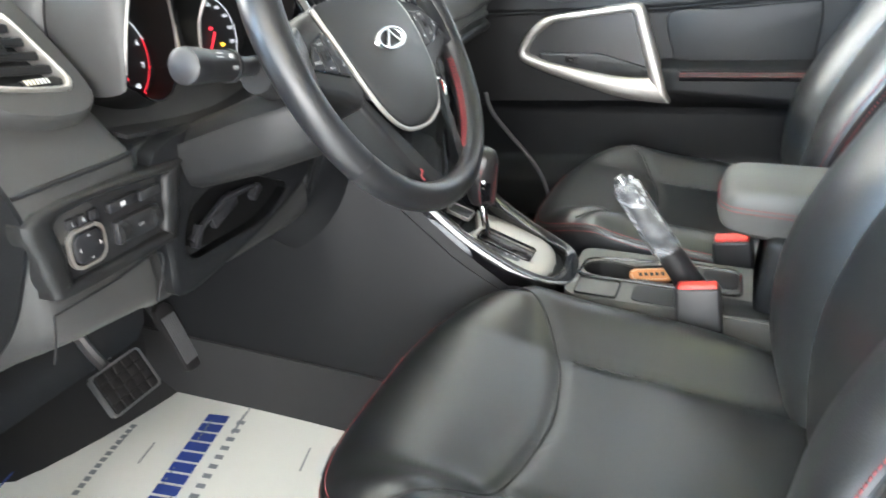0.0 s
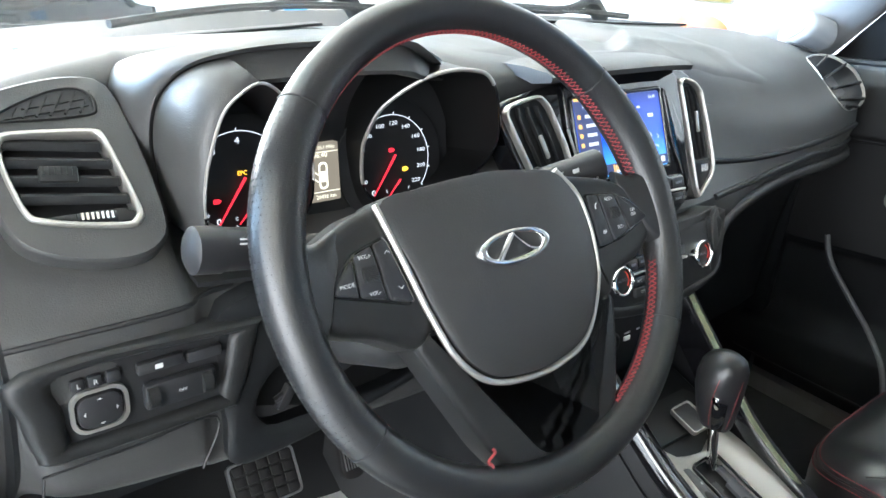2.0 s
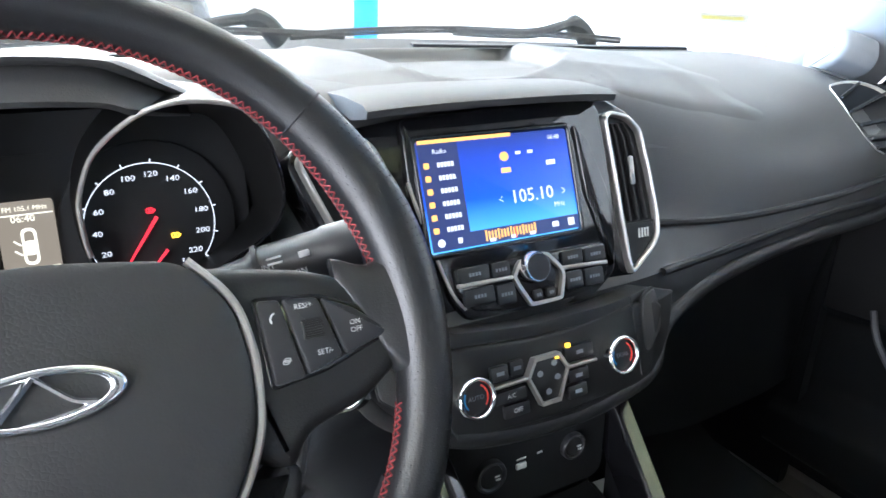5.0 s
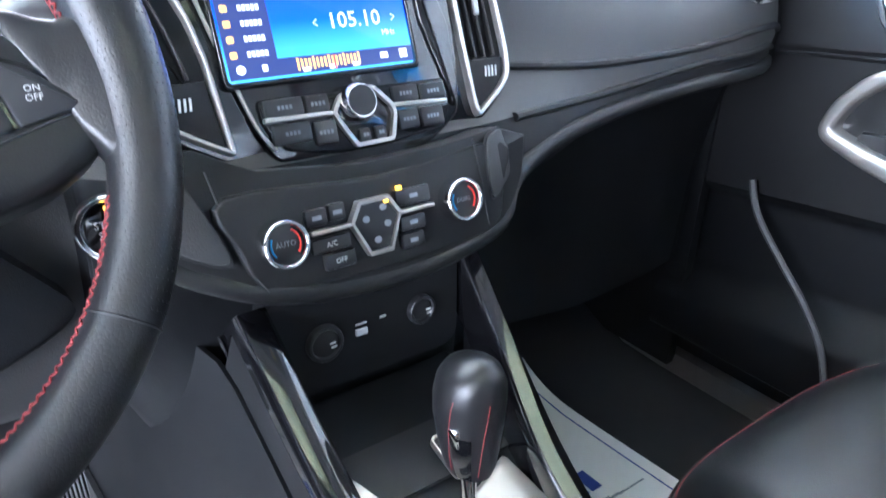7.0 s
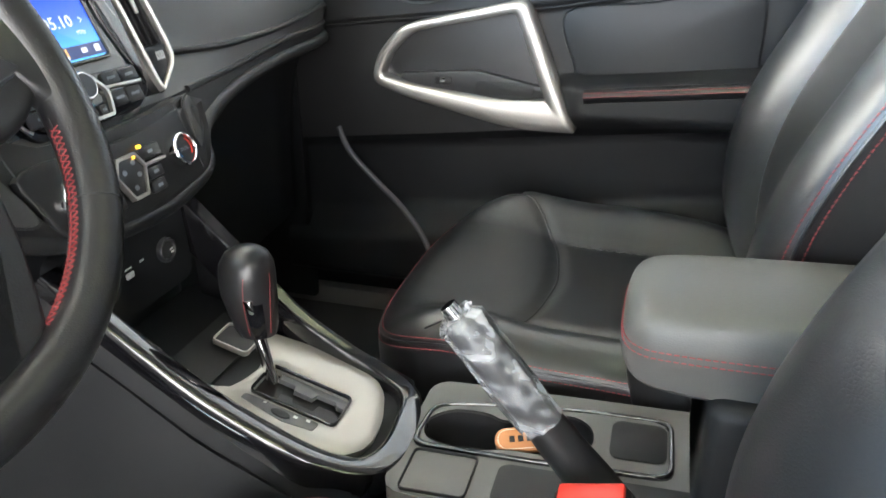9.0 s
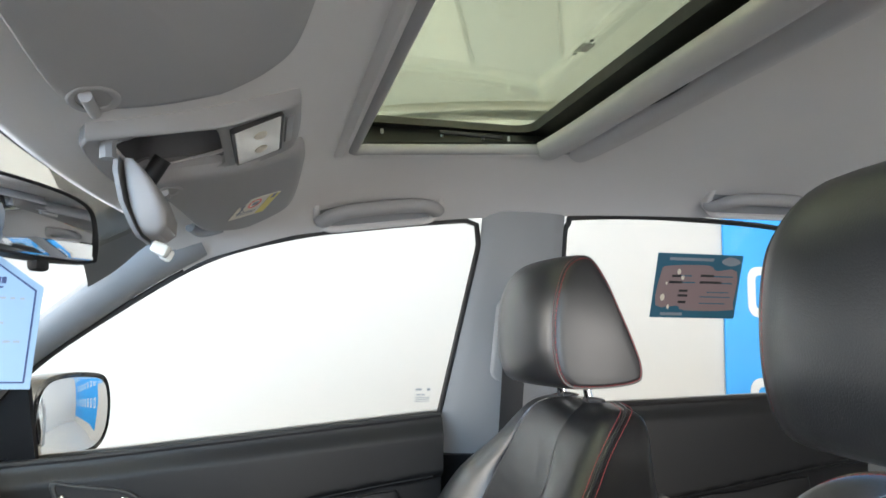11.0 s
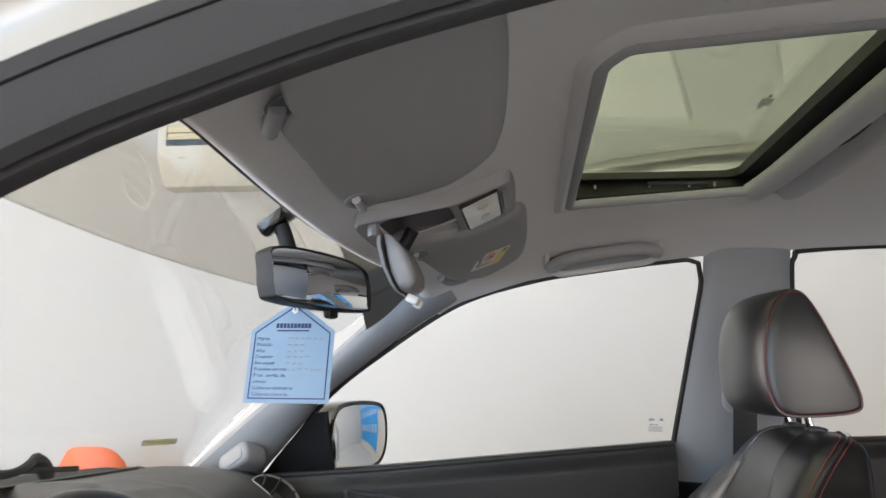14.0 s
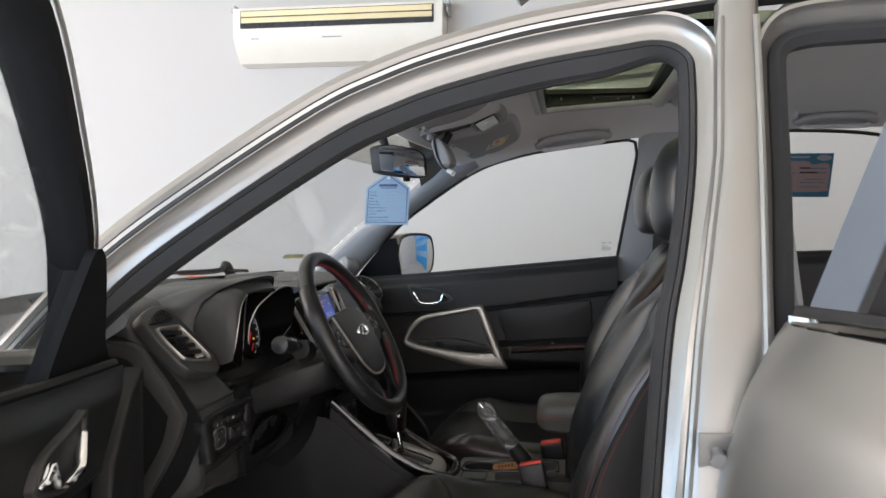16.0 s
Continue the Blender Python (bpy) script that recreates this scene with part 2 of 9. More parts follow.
def part(name, bm, mat, parent=None, label="", sharp=38):
    """Link a bmesh as one mesh object under a thing or a part."""
    bmesh.ops.remove_doubles(bm, verts=bm.verts, dist=1e-6)
    bmesh.ops.recalc_face_normals(bm, faces=bm.faces)
    for f in bm.faces:
        f.smooth = True
    lim = radians(sharp)
    for e in bm.edges:
        e.smooth = len(e.link_faces) == 2 and e.calc_face_angle(0) < lim
    me = bpy.data.meshes.new(name)
    bm.to_mesh(me)
    bm.free()
    me.materials.append(mat)
    ob = new(name, me)
    if parent:
        ob.parent = parent
        if parent.type == "EMPTY":
            ob.matrix_parent_inverse = Matrix.Translation(-parent.matrix_basis.translation)
    if label:
        ob["label"] = label
    return ob


def join(*bms):
    out = bmesh.new()
    for b in bms:
        me = bpy.data.meshes.new("tmp")
        b.to_mesh(me)
        b.free()
        out.from_mesh(me)
        bpy.data.meshes.remove(me)
    return out


def basis(o, u, v):
    """The matrix of a plane: its x runs along u, its y along v, its z out of the plane."""
    u = Vector(u).normalized()
    n = u.cross(Vector(v)).normalized()
    v = n.cross(u)
    m = Matrix((u, v, n)).transposed().to_4x4()
    m.translation = o
    return m


def curve(points, n=8, closed=False):
    """A smooth run through points of any dimension."""
    p = [np.array(q, float) for q in points]
    k = len(p)
    out = []
    for i in range(k if closed else k - 1):
        a, b, c, d = (p[(i + j) % k] if closed else p[min(max(i + j, 0), k - 1)] for j in (-1, 0, 1, 2))
        for s in range(n):
            t = s / n
            out.append(0.5 * (2 * b + (c - a) * t + (2 * a - 5 * b + 4 * c - d) * t**2 + (3 * b - a - 3 * c + d) * t**3))
    if not closed:
        out.append(p[-1])
    return [tuple(q) for q in out]


def rrect(w, h, r, n=5, cx=0.0, cy=0.0):
    out = []
    for sx, sy, a in ((1, 1, 0), (-1, 1, 90), (-1, -1, 180), (1, -1, 270)):
        for i in range(n + 1):
            t = radians(a + 90 * i / n)
            out.append((cx + sx * (w / 2 - r) + r * math.cos(t), cy + sy * (h / 2 - r) + r * math.sin(t)))
    return out


def fillet(points, r, n=4):
    """A polygon with its corners rounded; r may be a list."""
    out = []
    k = len(points)
    for i in range(k):
        a, p, b = (np.array(points[(i + j) % k], float) for j in (-1, 0, 1))
        ri = r[i] if isinstance(r, (list, tuple)) else r
        u, v = a - p, b - p
        lu, lv = np.linalg.norm(u), np.linalg.norm(v)
        d = min(ri, 0.45 * lu, 0.45 * lv)
        s0, s1 = p + u / lu * d, p + v / lv * d
        for t in np.linspace(0, 1, n + 1):
            out.append(tuple((1 - t) ** 2 * s0 + 2 * t * (1 - t) * p + t * t * s1))
    return out


def inset(outline, d):
    """The same outline drawn in by d along its normals."""
    pts = np.array(outline, float)
    nxt, prv = np.roll(pts, -1, 0), np.roll(pts, 1, 0)
    tan = nxt - prv
    nor = np.stack([tan[:, 1], -tan[:, 0]], 1)
    nor /= np.linalg.norm(nor, axis=1, keepdims=True) + 1e-9
    if np.sum(pts[:, 0] * nxt[:, 1] - nxt[:, 0] * pts[:, 1]) < 0:
        nor = -nor
    return [tuple(q) for q in pts - nor * d]


def oval(w, h, n=32, cx=0.0, cy=0.0):
    return [(cx + w / 2 * math.cos(2 * math.pi * i / n), cy + h / 2 * math.sin(2 * math.pi * i / n)) for i in range(n)]


def loft(rings, closed=True, cap=True, loop=False):
    bm = bmesh.new()
    vs = [[bm.verts.new(p) for p in r] for r in rings]
    k = len(vs[0])
    for a, b in zip(vs, vs[1:] + (vs[:1] if loop else [])):
        for i in range(k if closed else k - 1):
            j = (i + 1) % k
            bm.faces.new((a[i], a[j], b[j], b[i]))
    if cap and closed and not loop:
        bm.faces.new(vs[0][::-1])
        bm.faces.new(vs[-1])
    return bm


def tube(path, r, n=10, closed=False, flat=1.0, up=None):
    """A round (or flattened) rod along a path; r may be a list."""
    p = [Vector(q) for q in path]
    k = len(p)
    rs = r if isinstance(r, (list, tuple)) else [r] * k
    side = None
    rings = []
    for i in range(k):
        a, b = (p[i - 1], p[(i + 1) % k]) if closed else (p[max(i - 1, 0)], p[min(i + 1, k - 1)])
        d = (b - a).normalized()
        if side is None:
            side = d.cross(Vector(up) if up else Vector((0, 0, 1) if abs(d.z) < 0.9 else (0, 1, 0))).normalized()
        side = (side - d * side.dot(d)).normalized()
        top = side.cross(d)
        rings.append([p[i] + rs[i] * (math.cos(2 * math.pi * j / n) * side + flat * math.sin(2 * math.pi * j / n) * top) for j in range(n)])
    return loft(rings, loop=closed)


def slab(outline, m, t, bev=0.0, seg=2, base=0.0):
    """An outline in the plane m, raised from base to t, its upper edge rounded."""
    rings = [[m @ Vector((x, y, base)) for x, y in outline]]
    if bev:
        c = np.mean(outline, axis=0)
        pts = np.array(outline)
        nxt, prv = np.roll(pts, -1, 0), np.roll(pts, 1, 0)
        tan = nxt - prv
        nor = np.stack([tan[:, 1], -tan[:, 0]], 1)
        nor /= np.linalg.norm(nor, axis=1, keepdims=True) + 1e-9
        area = 0.5 * np.sum(pts[:, 0] * nxt[:, 1] - nxt[:, 0] * pts[:, 1])
        if area < 0:
            nor = -nor
        for i in range(seg + 1):
            a = math.pi / 2 * i / seg
            q = pts - nor * bev * (1 - math.cos(a))
            rings.append([m @ Vector((x, y, t - bev + bev * math.sin(a))) for x, y in q])
    else:
        rings.append([m @ Vector((x, y, t)) for x, y in outline])
    return loft(rings)


def ring(outer, inner, m, t, base=0.0, round_=0.0):
    """A frame between two outlines of the same count, raised from base to t."""
    rows = [[m @ Vector((*p, base)) for p in outer], [m @ Vector((*p, t - round_)) for p in outer]]
    if round_:
        mix = lambda a, b, f: (a[0] + (b[0] - a[0]) * f, a[1] + (b[1] - a[1]) * f)
        rows += [[m @ Vector((*mix(a, b, f), t - round_ * g)) for a, b in zip(outer, inner)] for f, g in ((0.12, 0.3), (0.3, 0.0), (0.7, 0.0), (0.88, 0.3))]
    rows += [[m @ Vector((*p, t - round_)) for p in inner], [m @ Vector((*p, base)) for p in inner]]
    return loft(rows, loop=True)


def box(m, x, y, z, bev=0.0, seg=2):
    """A box with rounded edges, its base centred on m."""
    bm = bmesh.new()
    bmesh.ops.create_cube(bm, size=1, matrix=m @ Matrix.Translation((0, 0, z / 2)) @ Matrix.Diagonal((x, y, z, 1)))
    if bev:
        bmesh.ops.bevel(bm, geom=list(bm.edges), offset=bev, segments=seg, profile=0.5, affect="EDGES")
    return bm


def surf(fn, nu, nv, thick=0.0):
    """A sheet fn(u, v), with thickness along its normal."""
    g = np.array([[fn(i / nu, j / nv) for j in range(nv + 1)] for i in range(nu + 1)], float)
    bm = bmesh.new()
    top = [[bm.verts.new(p) for p in row] for row in g]
    for i in range(nu):
        for j in range(nv):
            bm.faces.new((top[i][j], top[i + 1][j], top[i + 1][j + 1], top[i][j + 1]))
    if thick:
        du, dv = np.gradient(g, axis=0), np.gradient(g, axis=1)
        nor = np.cross(du, dv)
        nor /= np.linalg.norm(nor, axis=2, keepdims=True) + 1e-12
        low = [[bm.verts.new(p) for p in row] for row in g - nor * thick]
        for i in range(nu):
            for j in range(nv):
                bm.faces.new((low[i][j + 1], low[i + 1][j + 1], low[i + 1][j], low[i][j]))
        edge = [(i, 0) for i in range(nu)] + [(nu, j) for j in range(nv)] + [(i, nv) for i in range(nu, 0, -1)] + [(0, j) for j in range(nv, 0, -1)]
        for (a, b), (c, d) in zip(edge, edge[1:] + edge[:1]):
            bm.faces.new((top[a][b], low[a][b], low[c][d], top[c][d]))
    return bm


def resample(path, step):
    p = np.array(path, float)
    d = np.r_[0, np.cumsum(np.linalg.norm(np.diff(p, axis=0), axis=1))]
    s = np.arange(0, d[-1], step)
    return np.stack([np.interp(s, d, p[:, i]) for i in range(3)], 1), step


def stitches(path, step=0.0062, gap=0.3, r=0.0007, slant=0.0):
    """A seam's thread: short separate stitches along a path."""
    pts, _ = resample(path, step)
    bm = bmesh.new()
    for a, b in zip(pts, pts[1:]):
        a, b = Vector(a), Vector(a + (b - a) * (1 - gap))
        d = (b - a).normalized()
        s = d.cross(Vector((0.3, 0.2, 0.93))).normalized() * r
        t = d.cross(s).normalized() * r
        q = [[bm.verts.new(p + e) for e in (s, t, -s, -t)] for p in (a, b)]
        for i in range(4):
            bm.faces.new((q[0][i], q[0][(i + 1) % 4], q[1][(i + 1) % 4], q[1][i]))
        bm.faces.new(q[0][::-1])
        bm.faces.new(q[1])
    return bm


def letters(name, text, size, m, mat, parent, align="CENTER", wide=1.0):
    """Raised print in the built-in face, lying in the plane m."""
    cu = bpy.data.curves.new(name, "FONT")
    cu.body, cu.size, cu.align_x, cu.align_y, cu.extrude, cu.resolution_u = text, size, align, "CENTER", size * 0.01, 2
    tmp = bpy.data.objects.new(name, cu)
    me = bpy.data.meshes.new_from_object(tmp)
    bpy.data.objects.remove(tmp)
    me.transform(m @ Matrix.Diagonal((wide, 1, 1, 1)))
    me.materials.clear()
    me.materials.append(mat)
    ob = new(name, me)
    ob.parent = parent
    if parent.type == "EMPTY":
        ob.matrix_parent_inverse = Matrix.Translation(-parent.matrix_basis.translation)
    return ob


def bars(rows, m, mat_t=0.0004):
    """Unreadable print: flat bars (x, y, wide, high) in the plane m."""
    return join(*[box(m @ Matrix.Translation((x, y, 0)), w, h, mat_t) for x, y, w, h in rows])


def lay(o, u, v, x, y, z=0.0):
    return basis(o, u, v) @ Matrix.Translation((x, y, z))


# the side of the cabin: half width over height, and the run of the roof rail
def half(z, c=1.097):
    return c - 0.31 * z


RAIL = [(0.40, 1.00), (0.322, 1.111), (0.248, 1.195), (0.176, 1.276), (0.059, 1.363), (-0.099, 1.461), (-0.248, 1.508), (-0.39, 1.531), (-0.567, 1.552), (-0.8, 1.568), (-1.2, 1.58), (-2.1, 1.56)]


def rail_z(y):
    ys = [p[0] for p in RAIL][::-1]
    zs = [p[1] for p in RAIL][::-1]
    return float(np.interp(y, ys, zs))


def curve_rings(rings, n):
    k = len(rings[0])
    flat = [[c for p in r for c in p] for r in rings]
    return [[tuple(f[3 * i: 3 * i + 3]) for i in range(k)] for f in curve(flat, n)]


def resample_outline(o, n, like):
    """An outline with n points, turned to begin opposite the first point of another."""
    p = np.array(o + [o[0]], float)
    d = np.r_[0, np.cumsum(np.linalg.norm(np.diff(p, axis=0), axis=1))]
    s = np.linspace(0, d[-1], n, endpoint=False)
    q = np.stack([np.interp(s, d, p[:, i]) for i in (0, 1)], 1)
    area = lambda a: np.sum(a[:, 0] * np.roll(a[:, 1], -1) - np.roll(a[:, 0], -1) * a[:, 1])
    l = np.array(like, float)
    if area(q) * area(l) < 0:
        q = q[::-1]
    a0 = l - l.mean(0)
    best = min(range(n), key=lambda r: np.sum((np.roll(q, -r, 0) - q.mean(0) - a0 * 0.8) ** 2))
    return [tuple(x) for x in np.roll(q, -best, 0)]




# ---- the showroom ----
def room():
    W, T = 3.2, 0.2
    def wall(name, x0, x1, y0, y1, z0, z1, label, mat=WALL):
        ob = part(name, box(Matrix.Translation(((x0 + x1) / 2, (y0 + y1) / 2, z0)), x1 - x0, y1 - y0, z1 - z0), mat)
        return tagged(ob, label, "wall", kind="structure")
    fl = part("floor", box(Matrix.Translation((-1.4, 1, -0.2)), 60, 60, 0.2), FLOOR)
    tagged(fl, "pale grey polished showroom floor tiles", "floor", kind="structure")
    wall("wall_east", W, W + T, -6.2, 7.2, 0, 3.7, "off-white painted showroom wall behind the car")
    wall("wall_south", -6.2, W, -6.2, -6.0, 0, 3.7, "off-white painted rear wall of the showroom")
    wall("wall_north_side", 1.9, W, 7.0, 7.2, 0, 3.7, "off-white painted wall beside the glazed shopfront")
    wall("wall_north_head", -6.2, 1.9, 7.0, 7.2, 3.4, 3.7, "off-white painted head over the glazed shopfront")
    wall("wall_west_head", -6.2, -6.0, -6.0, 7.0, 3.3, 3.7, "off-white painted head over the side shopfront")
    wall("wall_west_sill", -6.2, -6.0, -6.0, 7.0, 0, 0.15, "off-white painted sill under the side shopfront")
    c = part("ceiling", join(box(Matrix.Translation((-1.4, 0.5, 3.7)), 9.6, 13.4, 0.2), box(Matrix.Translation((0.9, 0.5, 3.45)), 0.5, 13.0, 0.26, 0.01), box(Matrix.Translation((-1.4, -2.2, 3.55)), 9.0, 0.35, 0.16, 0.01)), CEILING)
    tagged(c, "cream painted ceiling with shallow beams", "ceiling", kind="structure")


room()


def air_conditioner():
    t = thing("air_conditioner", (3.2, 1.13, 2.3), "aged white wall-mounted air conditioner with yellowed vanes", "air conditioner")
    sec = [(3.2, 2.70), (2.985, 2.69), (2.98, 2.655), (2.985, 2.5), (3.03, 2.42), (3.09, 2.345), (3.2, 2.335)]
    ys = [0.42, 0.43, 1.82, 1.83]
    k = [0.985, 1, 1, 0.985]
    mid = np.array([3.1, 2.52])
    rings = [[(*(np.array([x]) if 0 else [mid[0] + (x - mid[0]) * s]), y, mid[1] + (z - mid[1]) * s) for x, z in sec] for y, s in zip(ys, k)]
    part("casing", loft(rings), ACBODY, t)
    part("air_slot", box(Matrix.Translation((2.985, 1.125, 2.555)), 0.02, 1.30, 0.115), BLACK, t, "dark outlet slot")
    for i, (z, a) in enumerate(((2.6, 12), (2.64, 8))):
        part("vane", box(pose(2.968 - 0.004 * i, 1.125, z - 0.012, 0, a, 0), 0.008, 1.28, 0.036, 0.002), ACVANE, t, "yellowed vane")
    for i in range(25):
        part("outlet_tooth", box(Matrix.Translation((2.972, 0.5 + 0.052 * i, 2.56)), 0.006, 0.008, 0.03), BLACK, t)
    part("maker_plate", box(Matrix.Translation((2.992, 1.15, 2.485)), 0.004, 0.13, 0.012), GREYPRINT, t)
    part("indicator", box(Matrix.Translation((2.992, 1.68, 2.487)), 0.004, 0.05, 0.01), NAVY, t)
    for y in (0.40, 1.85):
        part("bracket", join(box(Matrix.Translation((3.12, y, 2.63)), 0.16, 0.006, 0.1), box(Matrix.Translation((3.05, y, 2.68)), 0.05, 0.03, 0.03)), STEEL, t, "steel wall bracket")


air_conditioner()


def blue_sign():
    t = thing("wall_sign", (3.2, -4.3, 0.3), "sky-blue wall sign with white lettering on the showroom wall", "sign")
    m = basis((3.19, -2.80, 0.3), (0, -1, 0), (0, 0, 1))
    part("panel", box(m @ Matrix.Translation((1.55, 1.2, -0.004)), 3.1, 2.4, 0.02, 0.003), BLUE, t)
    for row, count in ((1.95, 8), (1.30, 7), (0.65, 8)):
        for i in range(count):
            part("letter_stroke", ring(rrect(0.2, 0.3, 0.07, 4, 0.25 + 0.37 * i, row), rrect(0.1, 0.2, 0.03, 4, 0.25 + 0.37 * i, row), m, 0.022, 0.016), WHITEINK, t, "white stroke of lettering")


blue_sign()


def beyond_windscreen():
    b = thing("banner_stand", (2.25, 5.2, 0), "bright blue upright banner standing by the shopfront", "banner")
    part("cloth", surf(lambda u, v: (2.15 + 0.2 * u, 5.2 + 0.004 * math.sin(9 * v), 0.08 + 1.9 * v), 6, 20, 0.004), BLUE, b)
    part("foot", box(Matrix.Translation((2.25, 5.2, 0)), 0.3, 0.16, 0.08, 0.01), STEEL, b)
    part("pole", tube([(2.25, 5.225, 0.05), (2.25, 5.225, 2.0)], 0.01), STEEL, b)
    t = thing("parked_car", (0.2, 5.6, 0), "black car parked facing the silver one, with a blue plate", "car")
    secs = [(4.75, 0.30, 0.62, 0.70), (4.85, 0.24, 0.80, 0.84), (5.2, 0.22, 0.98, 0.9), (5.9, 0.22, 1.05, 0.91), (6.2, 0.22, 1.2, 0.88), (6.55, 0.25, 1.55, 0.7)]
    rings = []
    for y, z0, z1, w in secs:
        rings.append([(0.2 + w * x, y + (0.06 * x * x if y < 5 else 0), z0 + (z1 - z0) * z) for x, z in curve([(-0.9, 0), (-1, 0.3), (-0.98, 0.7), (-0.8, 0.97), (0, 1.02), (0.8, 0.97), (0.98, 0.7), (1, 0.3), (0.9, 0), (0, -0.02)], 4, True)])
    part("body", loft(rings), DARKCAR, t)
    part("number_plate", box(basis((0.75, 4.735, 0.47), (1, 0, 0), (0, 0, 1)), 0.4, 0.12, 0.02, 0.003), BLUE, t, "blue plate with pale bars")
    part("plate_bars", box(basis((0.75, 4.713, 0.47), (1, 0, 0), (0, 0, 1)), 0.3, 0.035, 0.004), WHITEINK, t)
    for sx in (-0.62, 1.02):
        part("headlight", slab(oval(0.3, 0.13), basis((sx, 4.80, 0.68), (1, 0, 0), (0, 0.3, 1)), 0.05, 0.02), LAMPGLASS, t, "frosted headlight")
        part("fog_light", slab(oval(0.12, 0.1), basis((sx, 4.76, 0.42), (1, 0, 0), (0, 0, 1)), 0.03, 0.01), LAMPGLASS, t)
    part("grille", box(basis((0.2, 4.77, 0.6), (1, 0, 0), (0, 0.2, 1)), 0.8, 0.16, 0.03, 0.01), GLOSS, t)
    for sx in (-0.66, 1.06):
        w = part("wheel", tube([(sx - 0.1, 5.45, 0.33), (sx + 0.1, 5.45, 0.33)], 0.33, 28), RUBBER, t)
        part("rim", tube([(sx - 0.11, 5.45, 0.33), (sx + 0.11, 5.45, 0.33)], 0.2, 20), STEEL, w)
    o = thing("plastic_chair", (2.62, 1.95, 0), "orange plastic chair standing against the wall", "chair")
    part("backrest", surf(lambda u, v: (2.72 + 0.06 * v - 0.05 * math.sin(math.pi * u), 1.7 + 0.48 * u + (0.5 - u) * 0.12 * v**4, 0.45 + 0.48 * v - 0.12 * abs(2 * u - 1) ** 4 * v), 16, 10, 0.008), ORANGE, o)
    part("seat", surf(lambda u, v: (2.30 + 0.44 * v, 1.7 + 0.48 * u, 0.45 - 0.03 * math.sin(math.pi * u) * math.sin(math.pi * v)), 12, 10, 0.008), ORANGE, o)
    for x in (2.36, 2.7):
        for y in (1.76, 2.12):
            part("leg", tube([(x, y, 0.45), (x + (x - 2.53) * 0.2, y + (y - 1.94) * 0.2, 0)], 0.012), STEEL, o)


beyond_windscreen()


# ---- the car's shell ----
car = thing("car", (0, -0.4, 0.2), "champagne-silver car with its driver-side doors standing open", "car")


def flank(y, z, side, c=1.15):
    return (side * half(z, c), y, z)


def aperture_path():
    """The driver's door opening, from the foot of the windscreen pillar over the roof rail and down the centre pillar."""
    return curve([(0.62, 0.72), (0.52, 0.88), (0.42, 1.0), (0.335, 1.105), (0.256, 1.196), (0.131, 1.293), (-0.039, 1.408), (-0.13, 1.452), (-0.212, 1.482), (-0.335, 1.514), (-0.46, 1.535), (-0.515, 1.542), (-0.545, 1.53), (-0.552, 1.50), (-0.549, 1.375), (-0.533, 1.25), (-0.513, 1.141), (-0.493, 0.945), (-0.47, 0.7), (-0.45, 0.5)], 5)


def sweep_in_side(path, profile, side, fold=None):
    """Sweep a profile of (away from the opening, proud of the side) along a path of (y, z) in the leaning side."""
    p = np.array(path)
    tan = np.gradient(p, axis=0)
    tan /= np.linalg.norm(tan, axis=1, keepdims=True)
    out = np.stack([-tan[:, 1], tan[:, 0]], 1)
    mid = np.array([-0.1, 1.2])
    if np.sum((p - mid) * out) < 0:
        out = -out
    lean = np.array([0.955, 0, 0.296])
    rings = []
    for i, (q, o) in enumerate(zip(p, out)):
        row = []
        for a, d in profile:
            a -= fold[i] if fold and a <= 0 else 0
            y, z = q + o * a
            row.append((side * (half(z) + d * lean[0]), y, z + d * lean[2]))
        rings.append(row)
    return loft(rings)


AP = aperture_path()
# the seal folds further in under the roof rail than along the pillars
FOLD = [0.014 * min(1, max(0, (z - 1.08) / 0.12)) * min(1, max(0, (y + 0.53) / 0.09)) for y, z in AP]
part("door_seal", sweep_in_side(AP, [(-0.004, 0.0), (-0.006, 0.007), (-0.0055, 0.010), (-0.0015, 0.0118), (-0.0045, 0.0140), (-0.002, 0.020), (0.006, 0.026), (0.011, 0.02), (0.012, 0.004), (0.008, -0.012)], -1, FOLD), FOAM, car, "grey-brown cloth-covered door seal")
part("seal_lip", sweep_in_side(AP, [(0.008, 0.012), (0.008, 0.026), (0.013, 0.030), (0.018, 0.022), (0.016, 0.01)], -1), RUBBER, car, "black rubber lip")
part("door_frame_flange", sweep_in_side(AP, [(0.012, 0.005), (0.0135, 0.018), (0.018, 0.024), (0.026, 0.026), (0.037, 0.029), (0.042, 0.034), (0.046, 0.044), (0.050, 0.046), (0.054, 0.03), (0.045, -0.01)], -1), PAINT, car)
UP = [q for q in AP if q[0] > -0.5 or q[1] > 1.53]
UP = UP[: [i for i, q in enumerate(UP) if q[0] < -0.47][0]] + [(-0.6, 1.553), (-0.8, 1.566), (-1.2, 1.578), (-1.9, 1.56)]
UP = [q for q in UP if q[1] > 0.95]
part("gutter_rubber", sweep_in_side(UP, [(0.046, 0.03), (0.048, 0.047), (0.054, 0.048), (0.056, 0.03)], -1), RUBBER, car, "black rubber gutter strip")
part("gutter_trim", sweep_in_side(UP, [(0.053, 0.026), (0.055, 0.044), (0.061, 0.047), (0.065, 0.04), (0.066, 0.024)], -1), SATIN, car, "satin metal gutter trim")
part("gutter_rubber_upper", sweep_in_side(UP, [(0.064, 0.024), (0.065, 0.038), (0.069, 0.038), (0.071, 0.02)], -1), RUBBER, car)
